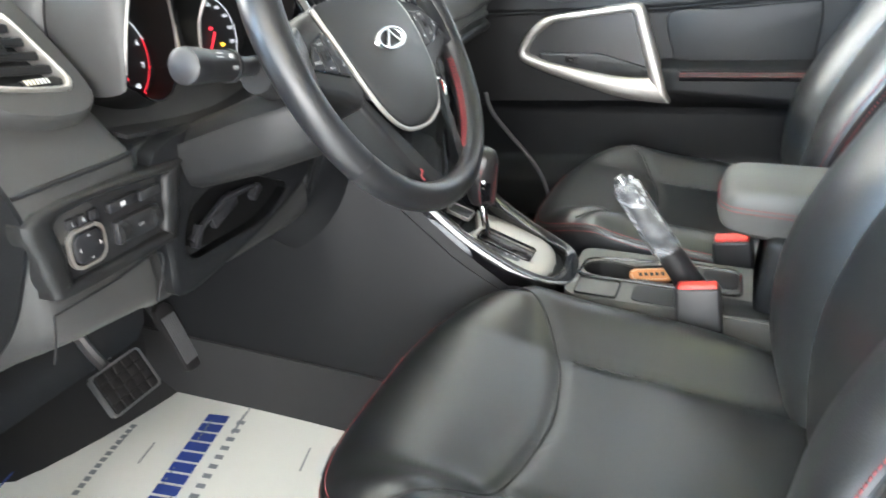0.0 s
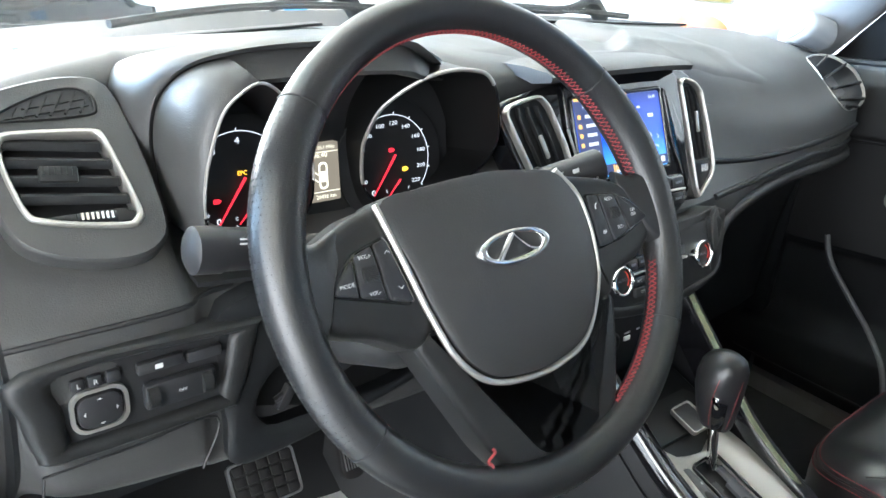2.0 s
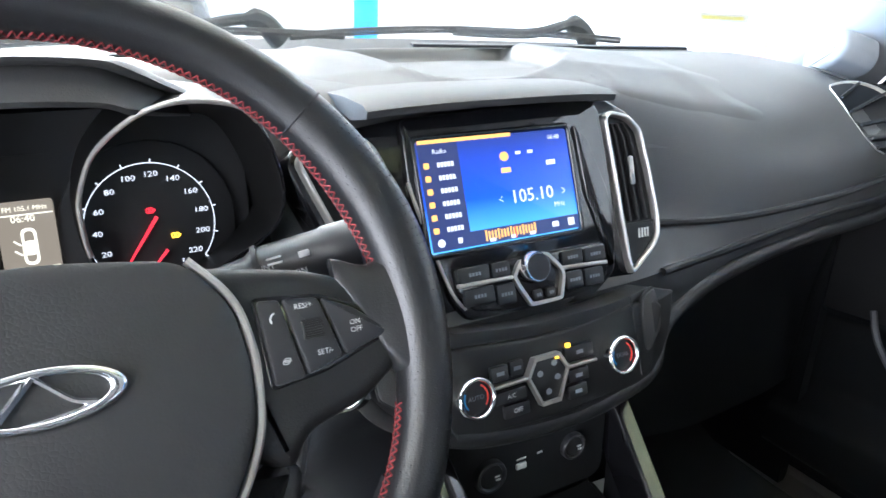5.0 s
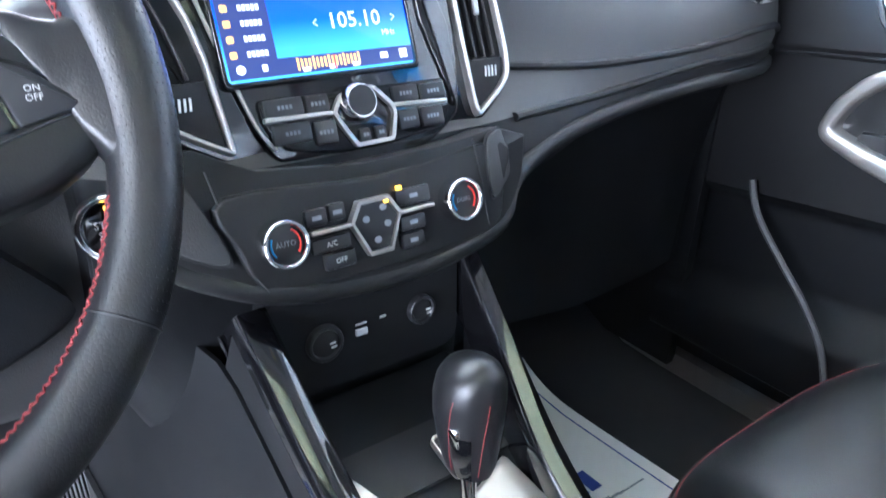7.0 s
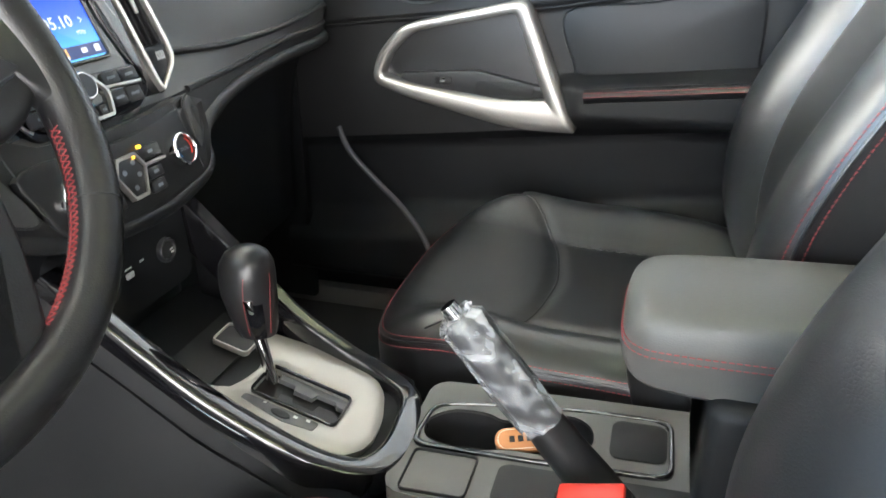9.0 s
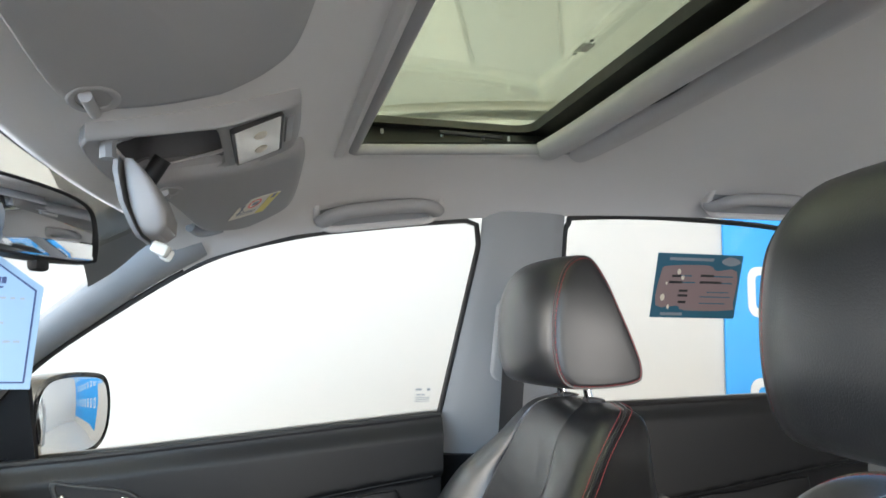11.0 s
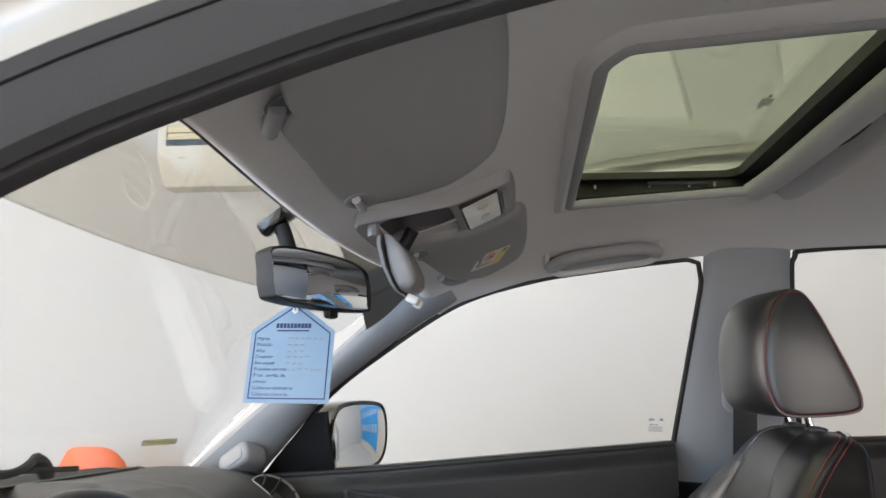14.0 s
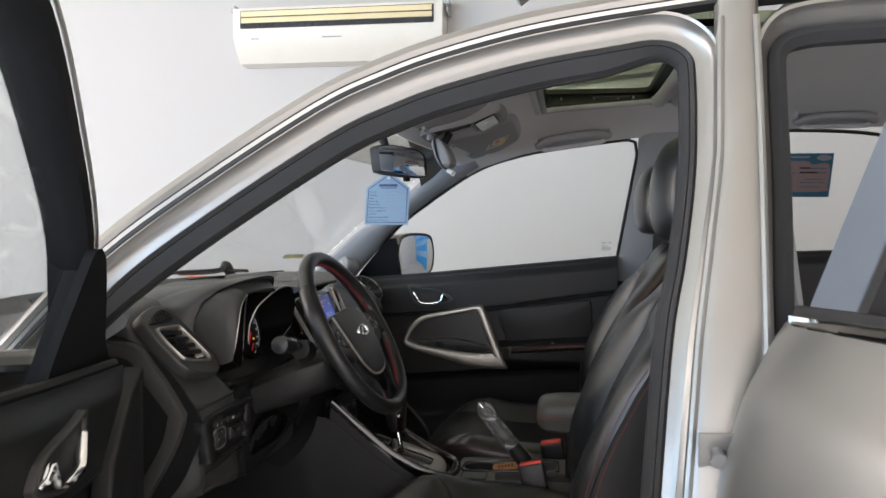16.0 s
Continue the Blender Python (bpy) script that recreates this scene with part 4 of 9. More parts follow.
def tray_depth(x, y):
    """How far inside the tray's outline a point lies; negative outside."""
    best, inside = 9.0, False
    for (ax, ay), (bx, by) in zip(TRAY, TRAY[1:] + TRAY[:1]):
        dx, dy = bx - ax, by - ay
        k = min(1, max(0, ((x - ax) * dx + (y - ay) * dy) / (dx * dx + dy * dy)))
        best = min(best, math.hypot(x - ax - k * dx, y - ay - k * dy))
        if (ay > y) != (by > y) and x < ax + (y - ay) / (by - ay) * dx:
            inside = not inside
    return best if inside else -best


def pad_z(x, y):
    """Height of the dashboard's upper pad."""
    xs = [q[0] for q in SECTIONS]
    hs = []
    for q in SECTIONS:
        run = sorted(q[1:7])
        hs.append(float(np.interp(y, [p[0] for p in run], [p[1] for p in run])))
    return float(np.interp(x, xs, hs))


def dash_body():
    flat = [[s[0]] + [c for p in s[1:] for c in p] for s in SECTIONS]
    rows = curve(flat, 6)
    rings = []
    for r in rows:
        pts = [(r[1 + 2 * i], r[2 + 2 * i]) for i in range(12)]
        upper = curve(pts[:8], 5)
        lower = curve(pts[7:], 5)
        rings.append([(r[0], y, z) for y, z in upper + lower[1:]])
    k = 5 * 7 + 1
    def sheet(sel):
        g = [[r[i] for i in sel] for r in rings]
        g = [[(x, y, z - 0.030 * smooth01((tray_depth(x, y) + 0.035) / 0.03) * (y > 0.25)) for x, y, z in row] for row in g]
        back = [[(x, y + 0.012, z - 0.004) for x, y, z in row] for row in g]
        return loft([a + b[::-1] for a, b in zip(g, back)])
    n = len(rings[0])
    part("upper_pad", sheet(range(0, k)), DASH, dash, "grained soft upper pad", 50)
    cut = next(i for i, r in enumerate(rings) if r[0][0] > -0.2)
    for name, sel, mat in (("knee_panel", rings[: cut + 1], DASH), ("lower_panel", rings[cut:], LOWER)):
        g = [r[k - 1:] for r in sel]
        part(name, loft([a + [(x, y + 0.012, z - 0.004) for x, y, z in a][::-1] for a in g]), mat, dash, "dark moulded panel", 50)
    return rings, k


RINGS, KD = dash_body()


def end_cap(x, dx):
    sec = [(y, z) for _, y, z in RINGS[0 if x < 0 else -1]]
    out = sec + [(0.5, 0.72 if x < 0 else 0.6), (0.6, 0.95)]
    part("end_cap", slab([(y, z) for y, z in out], basis((x, 0, 0), (0, 1, 0), (0, 0, 1)), dx, 0.0, 2, 0.0), LOWER, dash, "plain end cap of the dashboard")


def driver_end_cover():
    """Removable cover on the dashboard's driver end: a raised angular rim round a sunk dark field."""
    q = curve([(0.47, 1.075), (0.40, 1.092), (0.325, 1.094), (0.296, 1.082)], 3) + curve([(0.262, 1.040), (0.24, 1.008), (0.222, 0.979)], 3) + curve([(0.224, 0.962), (0.237, 0.925), (0.268, 0.868), (0.32, 0.79), (0.40, 0.70)], 3) + [(0.47, 0.70)]
    inn = curve([(0.455, 1.04), (0.40, 1.066), (0.335, 1.070), (0.312, 1.060)], 3) + curve([(0.290, 1.026), (0.27, 1.002), (0.249, 0.976)], 3) + curve([(0.252, 0.962), (0.262, 0.928), (0.292, 0.875), (0.342, 0.80), (0.41, 0.725)], 3) + [(0.455, 0.725)]
    m = basis((-0.656, 0, 0), (0, -1, 0), (0, 0, 1))
    fl = lambda pts: [(-y, z) for y, z in pts]
    o, n = fl(q), fl(inn)
    p3 = lambda pts, h: [m @ Vector((*p, h)) for p in pts]
    mid = [tuple(0.5 * (np.array(a) + np.array(b))) for a, b in zip(o, n)]
    c = part("end_cover", loft([p3(o, -0.02), p3(o, 0.0), p3([tuple(np.array(a) * 0.9 + np.array(b) * 0.1) for a, b in zip(o, n)], 0.005), p3(mid, 0.008), p3(n, 0.006), p3(n, -0.004)], cap=False), DASH, dash, "angular cover on the dashboard's end")
    part("sunk_field", slab(n, m, -0.003, 0, 2, -0.008), TRIM, c)


end_cap(-0.645, -0.004)
end_cap(0.69, 0.012)
driver_end_cover()


def dash_line(index, x0, x1, lift=(0, -0.001, 0.0)):
    return [tuple(np.array(r[index]) + lift) for r in RINGS if x0 <= r[index][0] <= x1]


part("pad_seam", tube(dash_line(KD - 1, -0.70, -0.46), 0.0022, 6), BLACK, dash)
part("pad_seam", tube(dash_line(KD - 1, 0.16, 0.69), 0.0042, 8), BLACK, dash)
part("passenger_groove", tube(dash_line(KD - 5, 0.165, 0.69), 0.0042, 8), BLACK, dash, "groove across the passenger side")


def dash_tops():
    # scooped tray in the top of the dashboard, its rounded end towards the cabin
    def sheet(u, v):
        x, y = -0.15 + 0.56 * u, 0.235 + 0.40 * v
        d = tray_depth(x, y)
        fade = min(1, 8 * min(u, 1 - u, v, 1 - v))
        return (x, y, pad_z(x, y) + 0.0045 * fade - 0.002 * (1 - fade) + 0.003 * math.exp(-(d / 0.010) ** 2) * fade - 0.021 * smooth01(d / 0.030))
    part("top_tray", surf(sheet, 84, 60), DASH, dash, "scooped storage tray in the dashboard top", 50)
    # hood over the screen
    part("screen_hood", loft([[(x, y - 0.006 * (1 - ((x + 0.01) / 0.12) ** 2), z - 0.004 * abs((x + 0.01) / 0.12) ** 3) for y, z in ((0.31, 1.143), (0.25, 1.1475), (0.215, 1.147), (0.207, 1.1435), (0.208, 1.138), (0.235, 1.132))] for x in np.linspace(-0.13, 0.11, 19)]), DASH, dash, "", 50)
    for s in (-1, 1):
        part("defroster_slot", box(pose(s * 0.35, 0.61 - 0.02, 1.128, 0, 0, -s * 16), 0.42, 0.018, 0.004, 0.001), BLACK, dash)


dash_tops()


def about(outline, n, c):
    """An outline resampled at even angles round a centre."""
    p = np.array(outline, float) - c
    a = np.unwrap(np.arctan2(p[:, 1], p[:, 0]))
    if a[-1] < a[0]:
        p, a = p[::-1], a[::-1]
    a, p = np.r_[a - 2 * math.pi, a, a + 2 * math.pi], np.r_[p, p, p]
    k = np.linspace(0, 2 * math.pi, n, endpoint=False)
    return [tuple(np.array([np.interp(q, a, p[:, 0]), np.interp(q, a, p[:, 1])]) + c) for q in k]


def side_vent():
    m = basis((-0.576, 0.2735, 1.076), (1, 0, 0), (0, 0.7, 0.72))
    N, c = 72, np.array([0.0, -0.002])
    out = about(curve([(-0.032, 0.0435), (0, 0.042), (0.027, 0.0395), (0.034, 0.035), (0.039, 0.010), (0.045, -0.034), (0.043, -0.042), (0.035, -0.0475), (0.0, -0.041), (-0.026, -0.033), (-0.036, -0.024), (-0.042, 0.010), (-0.042, 0.035), (-0.039, 0.041)], 5, True), N, c)
    inn = [tuple(c + (np.array(p) - c) * np.array([0.90, 0.885])) for p in out]
    sur = about(curve([(-0.052, 0.070), (-0.030, 0.082), (0.010, 0.090), (0.040, 0.088), (0.052, 0.074), (0.058, 0.040), (0.062, -0.010), (0.061, -0.050), (0.050, -0.066), (0.030, -0.072), (0.0, -0.068), (-0.030, -0.056), (-0.047, -0.038), (-0.055, 0.0), (-0.057, 0.04)], 5, True), N, c)
    v = part("side_vent", ring(out, inn, m, 0.010, -0.01, 0.003), SATIN, dash, "satin silver vent frame")
    lip = [tuple(c + (np.array(p) - c) * 0.965) for p in sur]
    p3 = lambda o, h: [m @ Vector((*p, h)) for p in o]
    part("surround", loft([p3(sur, -0.014), p3(sur, 0.001), p3([tuple(c + (np.array(p) - c) * 0.985) for p in sur], 0.0045), p3(lip, 0.006), p3(out, 0.006), p3(out, -0.012)], cap=False), DASH, v, "soft raised surround")
    part("duct", slab(inn, m, -0.010, 0, 2, -0.014), BLACK, v)
    ia = np.array(inn)
    def span(y):
        s = ia[np.abs(ia[:, 1] - y) < 0.006]
        return s[:, 0].min(), s[:, 0].max()
    for y in (0.031, 0.0155, 0.0, -0.0155):
        a, b = span(y)
        tilt = -9
        sec = [(0.0055, -0.004), (0.004, 0.0035), (0.001, 0.0052), (-0.003, 0.0035), (-0.0045, 0.0015), (-0.001, -0.004)]
        part("slat", loft([[m @ Vector((x, y + (x - (a + b) / 2) * math.tan(radians(tilt)) + q, 0.0005 + h)) for q, h in sec] for x in np.linspace(a + 0.001, b - 0.001, 6)]), TRIM, v)
    sm = m @ pose(-0.006, 0.0035, 0.006, 0, 0, -9)
    part("slider", join(box(sm, 0.027, 0.0135, 0.005, 0.002), *[box(sm @ Matrix.Translation((-0.010 + 0.004 * k, 0.002, 0.005)), 0.0015, 0.007, 0.0008) for k in range(6)]), TRIM, v, "ribbed slider")
    lower = [p for p in inn if p[1] < -0.024]
    part("lower_plate", slab(about(curve([(-0.028, -0.0275), (0.036, -0.029), (0.039, -0.037), (0.033, -0.0415), (0.0, -0.036), (-0.022, -0.030)], 3, True), 30, np.array([0.008, -0.0335])), m, 0.004, 0.001, 2, -0.004), TRIM, v)
    wm = m @ pose(0.012, -0.0335, 0.0035, 0, 0, -5)
    part("thumb_wheel", tube([wm @ Vector((-0.014, 0, 0)), wm @ Vector((0.014, 0, 0))], 0.0042, 14), BLACK, v, "black thumb wheel with pale ribs")
    for k in range(7):
        part("thumb_rib", box(wm @ Matrix.Translation((-0.0105 + 0.0035 * k, 0, 0.0040)), 0.0016, 0.0055, 0.0008), CREAM if k < 4 else WHITEINK, v)
    # demister grille above, sunk in the surround
    go = curve([(-0.041, 0.053), (-0.034, 0.060), (-0.010, 0.071), (0.010, 0.077), (0.026, 0.077), (0.035, 0.070), (0.036, 0.058), (0.031, 0.052), (0.0, 0.0505)], 5, True)
    if np.sum([a[0] * b[1] - b[0] * a[1] for a, b in zip(go, go[1:] + go[:1])]) < 0:
        go = go[::-1]
    cc = np.mean(go, axis=0)
    gi = [tuple(cc + (np.array(p) - cc) * 0.90) for p in go]
    g = part("demister_grille", ring(go, gi, m, 0.0085, 0.004, 0.001), TRIM, dash)
    part("duct", slab(gi, m, 0.0066, 0, 2, 0.0056), BLACK, g)
    ga = np.array(gi)
    for i in range(6):
        x = -0.024 + 0.0105 * i
        s = ga[np.abs(ga[:, 0] - x) < 0.006]
        lo, hi = s[:, 1].min(), s[:, 1].max()
        part("rib", box(m @ pose(x, (lo + hi) / 2, 0.0066, 0, 0, -32), 0.0018, (hi - lo) * 0.95, 0.0015), TRIM, g)
    for y, x0, x1 in ((0.0575, -0.030, 0.031), (0.0645, -0.017, 0.031)):
        part("rib", box(m @ pose((x0 + x1) / 2, y, 0.0066, 0, 0, 6), x1 - x0, 0.0016, 0.0013), TRIM, g)


side_vent()


def right_vent():
    """Passenger's outer vent: a leaf shape on the dashboard's shoulder with a silver frame, thicker along its outer side."""
    outer = curve([(0.556, 0.290, 1.112), (0.585, 0.292, 1.114), (0.606, 0.281, 1.113), (0.620, 0.262, 1.106), (0.627, 0.240, 1.092), (0.628, 0.222, 1.070), (0.620, 0.213, 1.055), (0.600, 0.209, 1.046), (0.575, 0.208, 1.043)], 5)
    inner_ = curve([(0.550, 0.286, 1.110), (0.543, 0.270, 1.102), (0.538, 0.255, 1.093), (0.535, 0.243, 1.083), (0.535, 0.232, 1.074), (0.538, 0.222, 1.064), (0.545, 0.215, 1.055), (0.553, 0.210, 1.048), (0.565, 0.208, 1.043)], 5)
    k = len(outer)
    v = part("passenger_vent", tube(outer, [0.0020 + 0.0022 * math.sin(math.pi * i / (k - 1)) for i in range(k)], 8), SATIN, dash, "satin silver frame round the vent")
    part("inner_edge", tube(inner_, 0.0012, 6), SATIN, v)
    part("surround", loft([[tuple(np.array(p) + w) for w in ((0.0, -0.001, -0.001), (0.006, 0.001, 0.001), (0.014, 0.012, -0.004), (0.014, 0.03, -0.02))] for p in outer], closed=False, cap=False), DASH, v, "", 60)
    part("duct", loft([[tuple(np.array(p) * (1 - f) + np.array(q) * f + (0, -0.0008, 0.0008)) for f in (0, 0.25, 0.5, 0.75, 1.0)] for p, q in zip(inner_, outer)], closed=False, cap=False), TRACK, v)
    for i in (6, 13, 20, 27, 33):
        a, c = np.array(inner_[i]), np.array(outer[min(i + 3, k - 1)])
        bow = np.array((0, -0.003, 0.003))
        part("slat", loft([[tuple(a * (1 - f) + c * f + bow * math.sin(math.pi * f) + np.array(w)) for w in ((0, -0.0035, 0.0045), (0, -0.005, 0.001), (0, -0.0015, -0.0025), (0, 0.001, 0.001))] for f in (0.03, 0.35, 0.65, 0.97)]), TRIM, v)
    part("demister_slot", loft([[(0.600, 0.357, 1.1265), (0.602, 0.350, 1.1260)], [(0.598, 0.335, 1.1235), (0.609, 0.330, 1.1230)], [(0.600, 0.312, 1.1185), (0.616, 0.310, 1.1180)], [(0.607, 0.303, 1.1160), (0.617, 0.303, 1.1150)]], closed=False, cap=False), BLACK, dash, "dark demister slot")


right_vent()


# ---- instrument cluster ----
def cluster():
    t = thing("instrument_cluster", (-0.352, 0.29, 1.0), "black instrument cluster with two lit white-and-red dials", "instrument cluster")
    face = basis((-0.352, 0.283, 1.05), (1, 0, 0), (0, 0.15, 0.99))
    part("backplate", slab(rrect(0.31, 0.15, 0.04, 6, 0, 0.012), face, -0.002, 0, 2, -0.012), BLACK, t)
    # the hood's front edge: deep in the groove on the outer side, coming forward over the brow
    edge = curve([(-0.146, 0.275, 1.030), (-0.1515, 0.285, 1.060), (-0.1535, 0.284, 1.100), (-0.150, 0.276, 1.130), (-0.142, 0.262, 1.150), (-0.128, 0.247, 1.164), (-0.108, 0.233, 1.172), (-0.085, 0.225, 1.1765), (-0.05, 0.219, 1.179), (0.003, 0.216, 1.180), (0.045, 0.216, 1.1775), (0.062, 0.218, 1.172), (0.085, 0.228, 1.160), (0.105, 0.24, 1.150)], 6)
    mid = np.array([-0.03, 1.07])
    def outer(p, grow, back, sink):
        d = np.array([p[0], p[2]]) - mid
        d /= np.linalg.norm(d)
        far = max(0, (p[0] - 0.03) / 0.075)
        return (-0.352 + p[0] + d[0] * grow * (1 - 0.6 * far), p[1] + back, p[2] + d[1] * min(grow, 0.0035 + 0.12 * grow) - sink * (1 + 1.2 * max(0, d[1])))
    rows = [[outer(p, g, bk, sk) for p in edge] for g, bk, sk in ((-0.003, 0.012, 0.0), (0.0, 0.002, 0.0), (0.004, 0.0, 0.0), (0.010, 0.006, 0.0), (0.016, 0.022, 0.0005), (0.023, 0.055, 0.003), (0.030, 0.10, 0.009), (0.036, 0.15, 0.020), (0.042, 0.20, 0.036))]
    part("hood", loft(rows, closed=False, cap=False), DASH, t, "soft grey hood over the dials", 60)
    # smooth flank rising from the hood's groove to the outer dial's silver edge
    ex = curve([(-0.1425, 0.214, 1.040), (-0.1440, 0.209, 1.062), (-0.1429, 0.207, 1.0797), (-0.1389, 0.205, 1.1036), (-0.1274, 0.205, 1.1353), (-0.1114, 0.205, 1.1503), (-0.0955, 0.208, 1.1558)], 6)
    gx = curve([(-0.147, 0.277, 1.028), (-0.1515, 0.286, 1.060), (-0.1540, 0.285, 1.100), (-0.1505, 0.277, 1.130), (-0.1425, 0.263, 1.1495), (-0.1285, 0.248, 1.163), (-0.108, 0.236, 1.170)], 6)
    mix3 = lambda p, q, f, g: (-0.352 + p[0] * (1 - f) + q[0] * f, p[1] * (1 - g) + q[1] * g, p[2] * (1 - f) + q[2] * f)
    part("dial_flank", loft([[mix3(p, q, f, g) for p, q in zip(gx, ex)] for f, g in ((0, 0), (0.04, 0.12), (0.12, 0.42), (0.3, 0.72), (0.6, 0.92), (0.85, 0.985), (1.0, 1.0))], closed=False, cap=False), DASH, t, "smooth flank beside the dial", 60)
    # brow between the two dials
    bx = [p for p in edge if p[0] > -0.112]
    part("brow", loft([[(-0.352 + p[0], p[1] + dy, p[2] - dz * (1 - 0.55 * max(0, (p[0] - 0.062) / 0.043))) for p in bx] for dy, dz in ((0.022, -0.002), (0.014, 0.001), (0.009, 0.005), (-0.003, 0.0215), (-0.001, 0.0255), (0.03, 0.028), (0.075, 0.030))], closed=False, cap=False), DASH, t, "square brow between the dials", 60)
    # the two dial pods: a bright edge along the outer and upper side, a dark one on the rest
    def pod(pts, cx, cz, bright):
        front = [(-0.352 + x, y, z) for x, y, z in curve(pts, 5, True)]
        back = [(cx + (x - cx) * 0.99, 0.297, 1.050 + (z - cz) * 1.02) for x, y, z in front]
        inner = [tuple(0.75 * np.array(p) + 0.25 * np.array(q) - (0, 0.0, 0)) for p, q in zip(front, back)]
        out = [(cx + (x - cx) * 1.07, 0.30, cz + (z - cz) * 1.05 - 0.006) for x, y, z in front]
        part("dial_pod", loft([out, front, inner, back, [(cx + (x - cx) * 0.05, 0.297, 1.050 + (z - cz) * 0.05) for x, y, z in front]], cap=False), TRACK, t, "dark dial pod", 50)
        n = len(front)
        part("pod_edge", tube([front[i % n] for i in range(*bright)], 0.0019 if cx > -0.3 else 0.0014, 8), SATIN, t, "satin silver edge")
        part("pod_lip", tube([front[i % n] for i in range(bright[1] - 1, bright[0] + n + 1)], 0.0012, 6), GLOSS, t, "thin dark edge")
    pod([(0.0347, 0.262, 1.0389), (0.0312, 0.26, 1.0665), (0.0321, 0.256, 1.0869), (0.0426, 0.245, 1.1168), (0.0668, 0.222, 1.144), (0.091, 0.208, 1.1545), (0.1182, 0.204, 1.1531), (0.1346, 0.204, 1.1458), (0.1478, 0.205, 1.1256), (0.1581, 0.21, 1.0949), (0.1594, 0.215, 1.0716), (0.1502, 0.222, 1.052), (0.1224, 0.235, 1.0289), (0.090, 0.243, 1.013), (0.0655, 0.25, 1.0106), (0.045, 0.258, 1.020)], -0.262, 1.075, (0, 38))
    pod([(-0.1424, 0.212, 1.0535), (-0.1429, 0.207, 1.0797), (-0.1389, 0.205, 1.1036), (-0.1274, 0.205, 1.1353), (-0.1114, 0.205, 1.1503), (-0.0935, 0.208, 1.1558), (-0.0706, 0.22, 1.1417), (-0.0496, 0.232, 1.118), (-0.0325, 0.242, 1.0792), (-0.0292, 0.245, 1.0534), (-0.0315, 0.245, 1.0368), (-0.0485, 0.24, 1.018), (-0.0732, 0.232, 1.0139), (-0.0994, 0.226, 1.0196), (-0.1198, 0.222, 1.0317), (-0.136, 0.217, 1.041)], -0.437, 1.075, (0, 45))
    part("cluster_floor", surf(lambda u, v: (-0.352 - 0.15 + 0.31 * u, 0.215 + 0.085 * v, 0.998 - 0.012 * math.sin(math.pi * u) + 0.006 * v), 10, 4, 0.004), BLACK, t, "dark floor under the dials")
    def dial(cx, r, marks, first, last, red_from, unit, tell):
        d = part("dial_face", slab(oval(0.126, 0.126, 40, cx + 0.352, 0.0), face, 0.002, 0.001), BLACK, t)
        o = face @ Matrix.Translation((cx + 0.352, 0.0, 0.003))
        arc = [(r * math.cos(radians(a)), r * math.sin(radians(a))) for a in np.linspace(first, last, 60)]
        cut = int(60 * red_from)
        for seg, mt in ((arc[:cut], G_WHITE), (arc[cut - 1:], G_RED)):
            if len(seg) > 2:
                part("scale", tube([o @ Vector((*p, 0)) for p in seg], 0.00038, 5), mt, d)
        n = len(marks)
        for i, s in enumerate(marks):
            a = radians(first + (last - first) * i / (n - 1))
            hot = i / (n - 1) >= red_from
            part("tick", tube([o @ Vector((r * math.cos(a), r * math.sin(a), 0)), o @ Vector((r * 1.06 * math.cos(a), r * 1.06 * math.sin(a), 0))], 0.0005, 5), G_RED if hot else G_WHITE, d)
            if s:
                letters("figure", s, 0.0078 if len(s) < 2 else 0.0058, o @ Matrix.Translation((r * 0.81 * math.cos(a), r * 0.82 * math.sin(a), 0.0003)), G_WHITE, d, wide=1.25)
        a = radians(first + 2)
        part("needle", tube([o @ Vector((0.004, 0.006, 0.002)), o @ Vector((r * 0.86 * math.cos(a), r * 0.86 * math.sin(a), 0.002))], [0.0014, 0.0007], 6), G_RED, d, "lit red needle")
        o2 = o @ Matrix.Translation((0.006, -0.026, 0))
        arc2 = [(0.016 * math.cos(radians(q)), 0.016 * math.sin(radians(q)) - 0.002) for q in np.linspace(212, 325, 20)]
        part("lower_scale", tube([o2 @ Vector((*p, 0)) for p in arc2], 0.0005, 5), G_WHITE, d)
        part("lower_needle", tube([o2 @ Vector((0.003, 0.006, 0.002)), o2 @ Vector((-0.0115, -0.0095, 0.002))], [0.0012, 0.0006], 6), G_RED, d)
        ends = ("C", "H") if "rpm" in unit else ("E", "F")
        for s, x in zip(ends, (-0.013, 0.014)):
            letters("figure", s, 0.0045, o2 @ Matrix.Translation((x, -0.0045, 0.0003)), G_WHITE, d)
        letters("unit", unit, 0.0045, o @ Matrix.Translation((-r * 0.78, -r * 0.62 + 0.004, 0.0003)), G_WHITE, d)
        for s, x, y, mt in tell:
            if len(s) > 1:
                letters("warning_light", s, 0.0055, o @ Matrix.Translation((x, y, 0.0004)), mt, d)
            else:
                part("warning_light", join(ring(rrect(0.0058, 0.0042, 0.0012, 3), rrect(0.0040, 0.0024, 0.0008, 3), o @ Matrix.Translation((x, y, 0)), 0.0006), box(o @ Matrix.Translation((x, y, 0)), 0.0022, 0.0016, 0.0006), box(o @ Matrix.Translation((x + 0.0034, y, 0)), 0.0012, 0.0018, 0.0006)), mt, d)
    dial(-0.434, 0.0475, ["0", "1", "2", "3", "4", "5", "6", "7", "8"], 232, -52, 0.76, "x1000\nrpm", [("EPC", 0.002, 0.010, G_AMBER), ("o", 0.012, 0.002, G_AMBER), ("o", -0.024, -0.012, G_RED)])
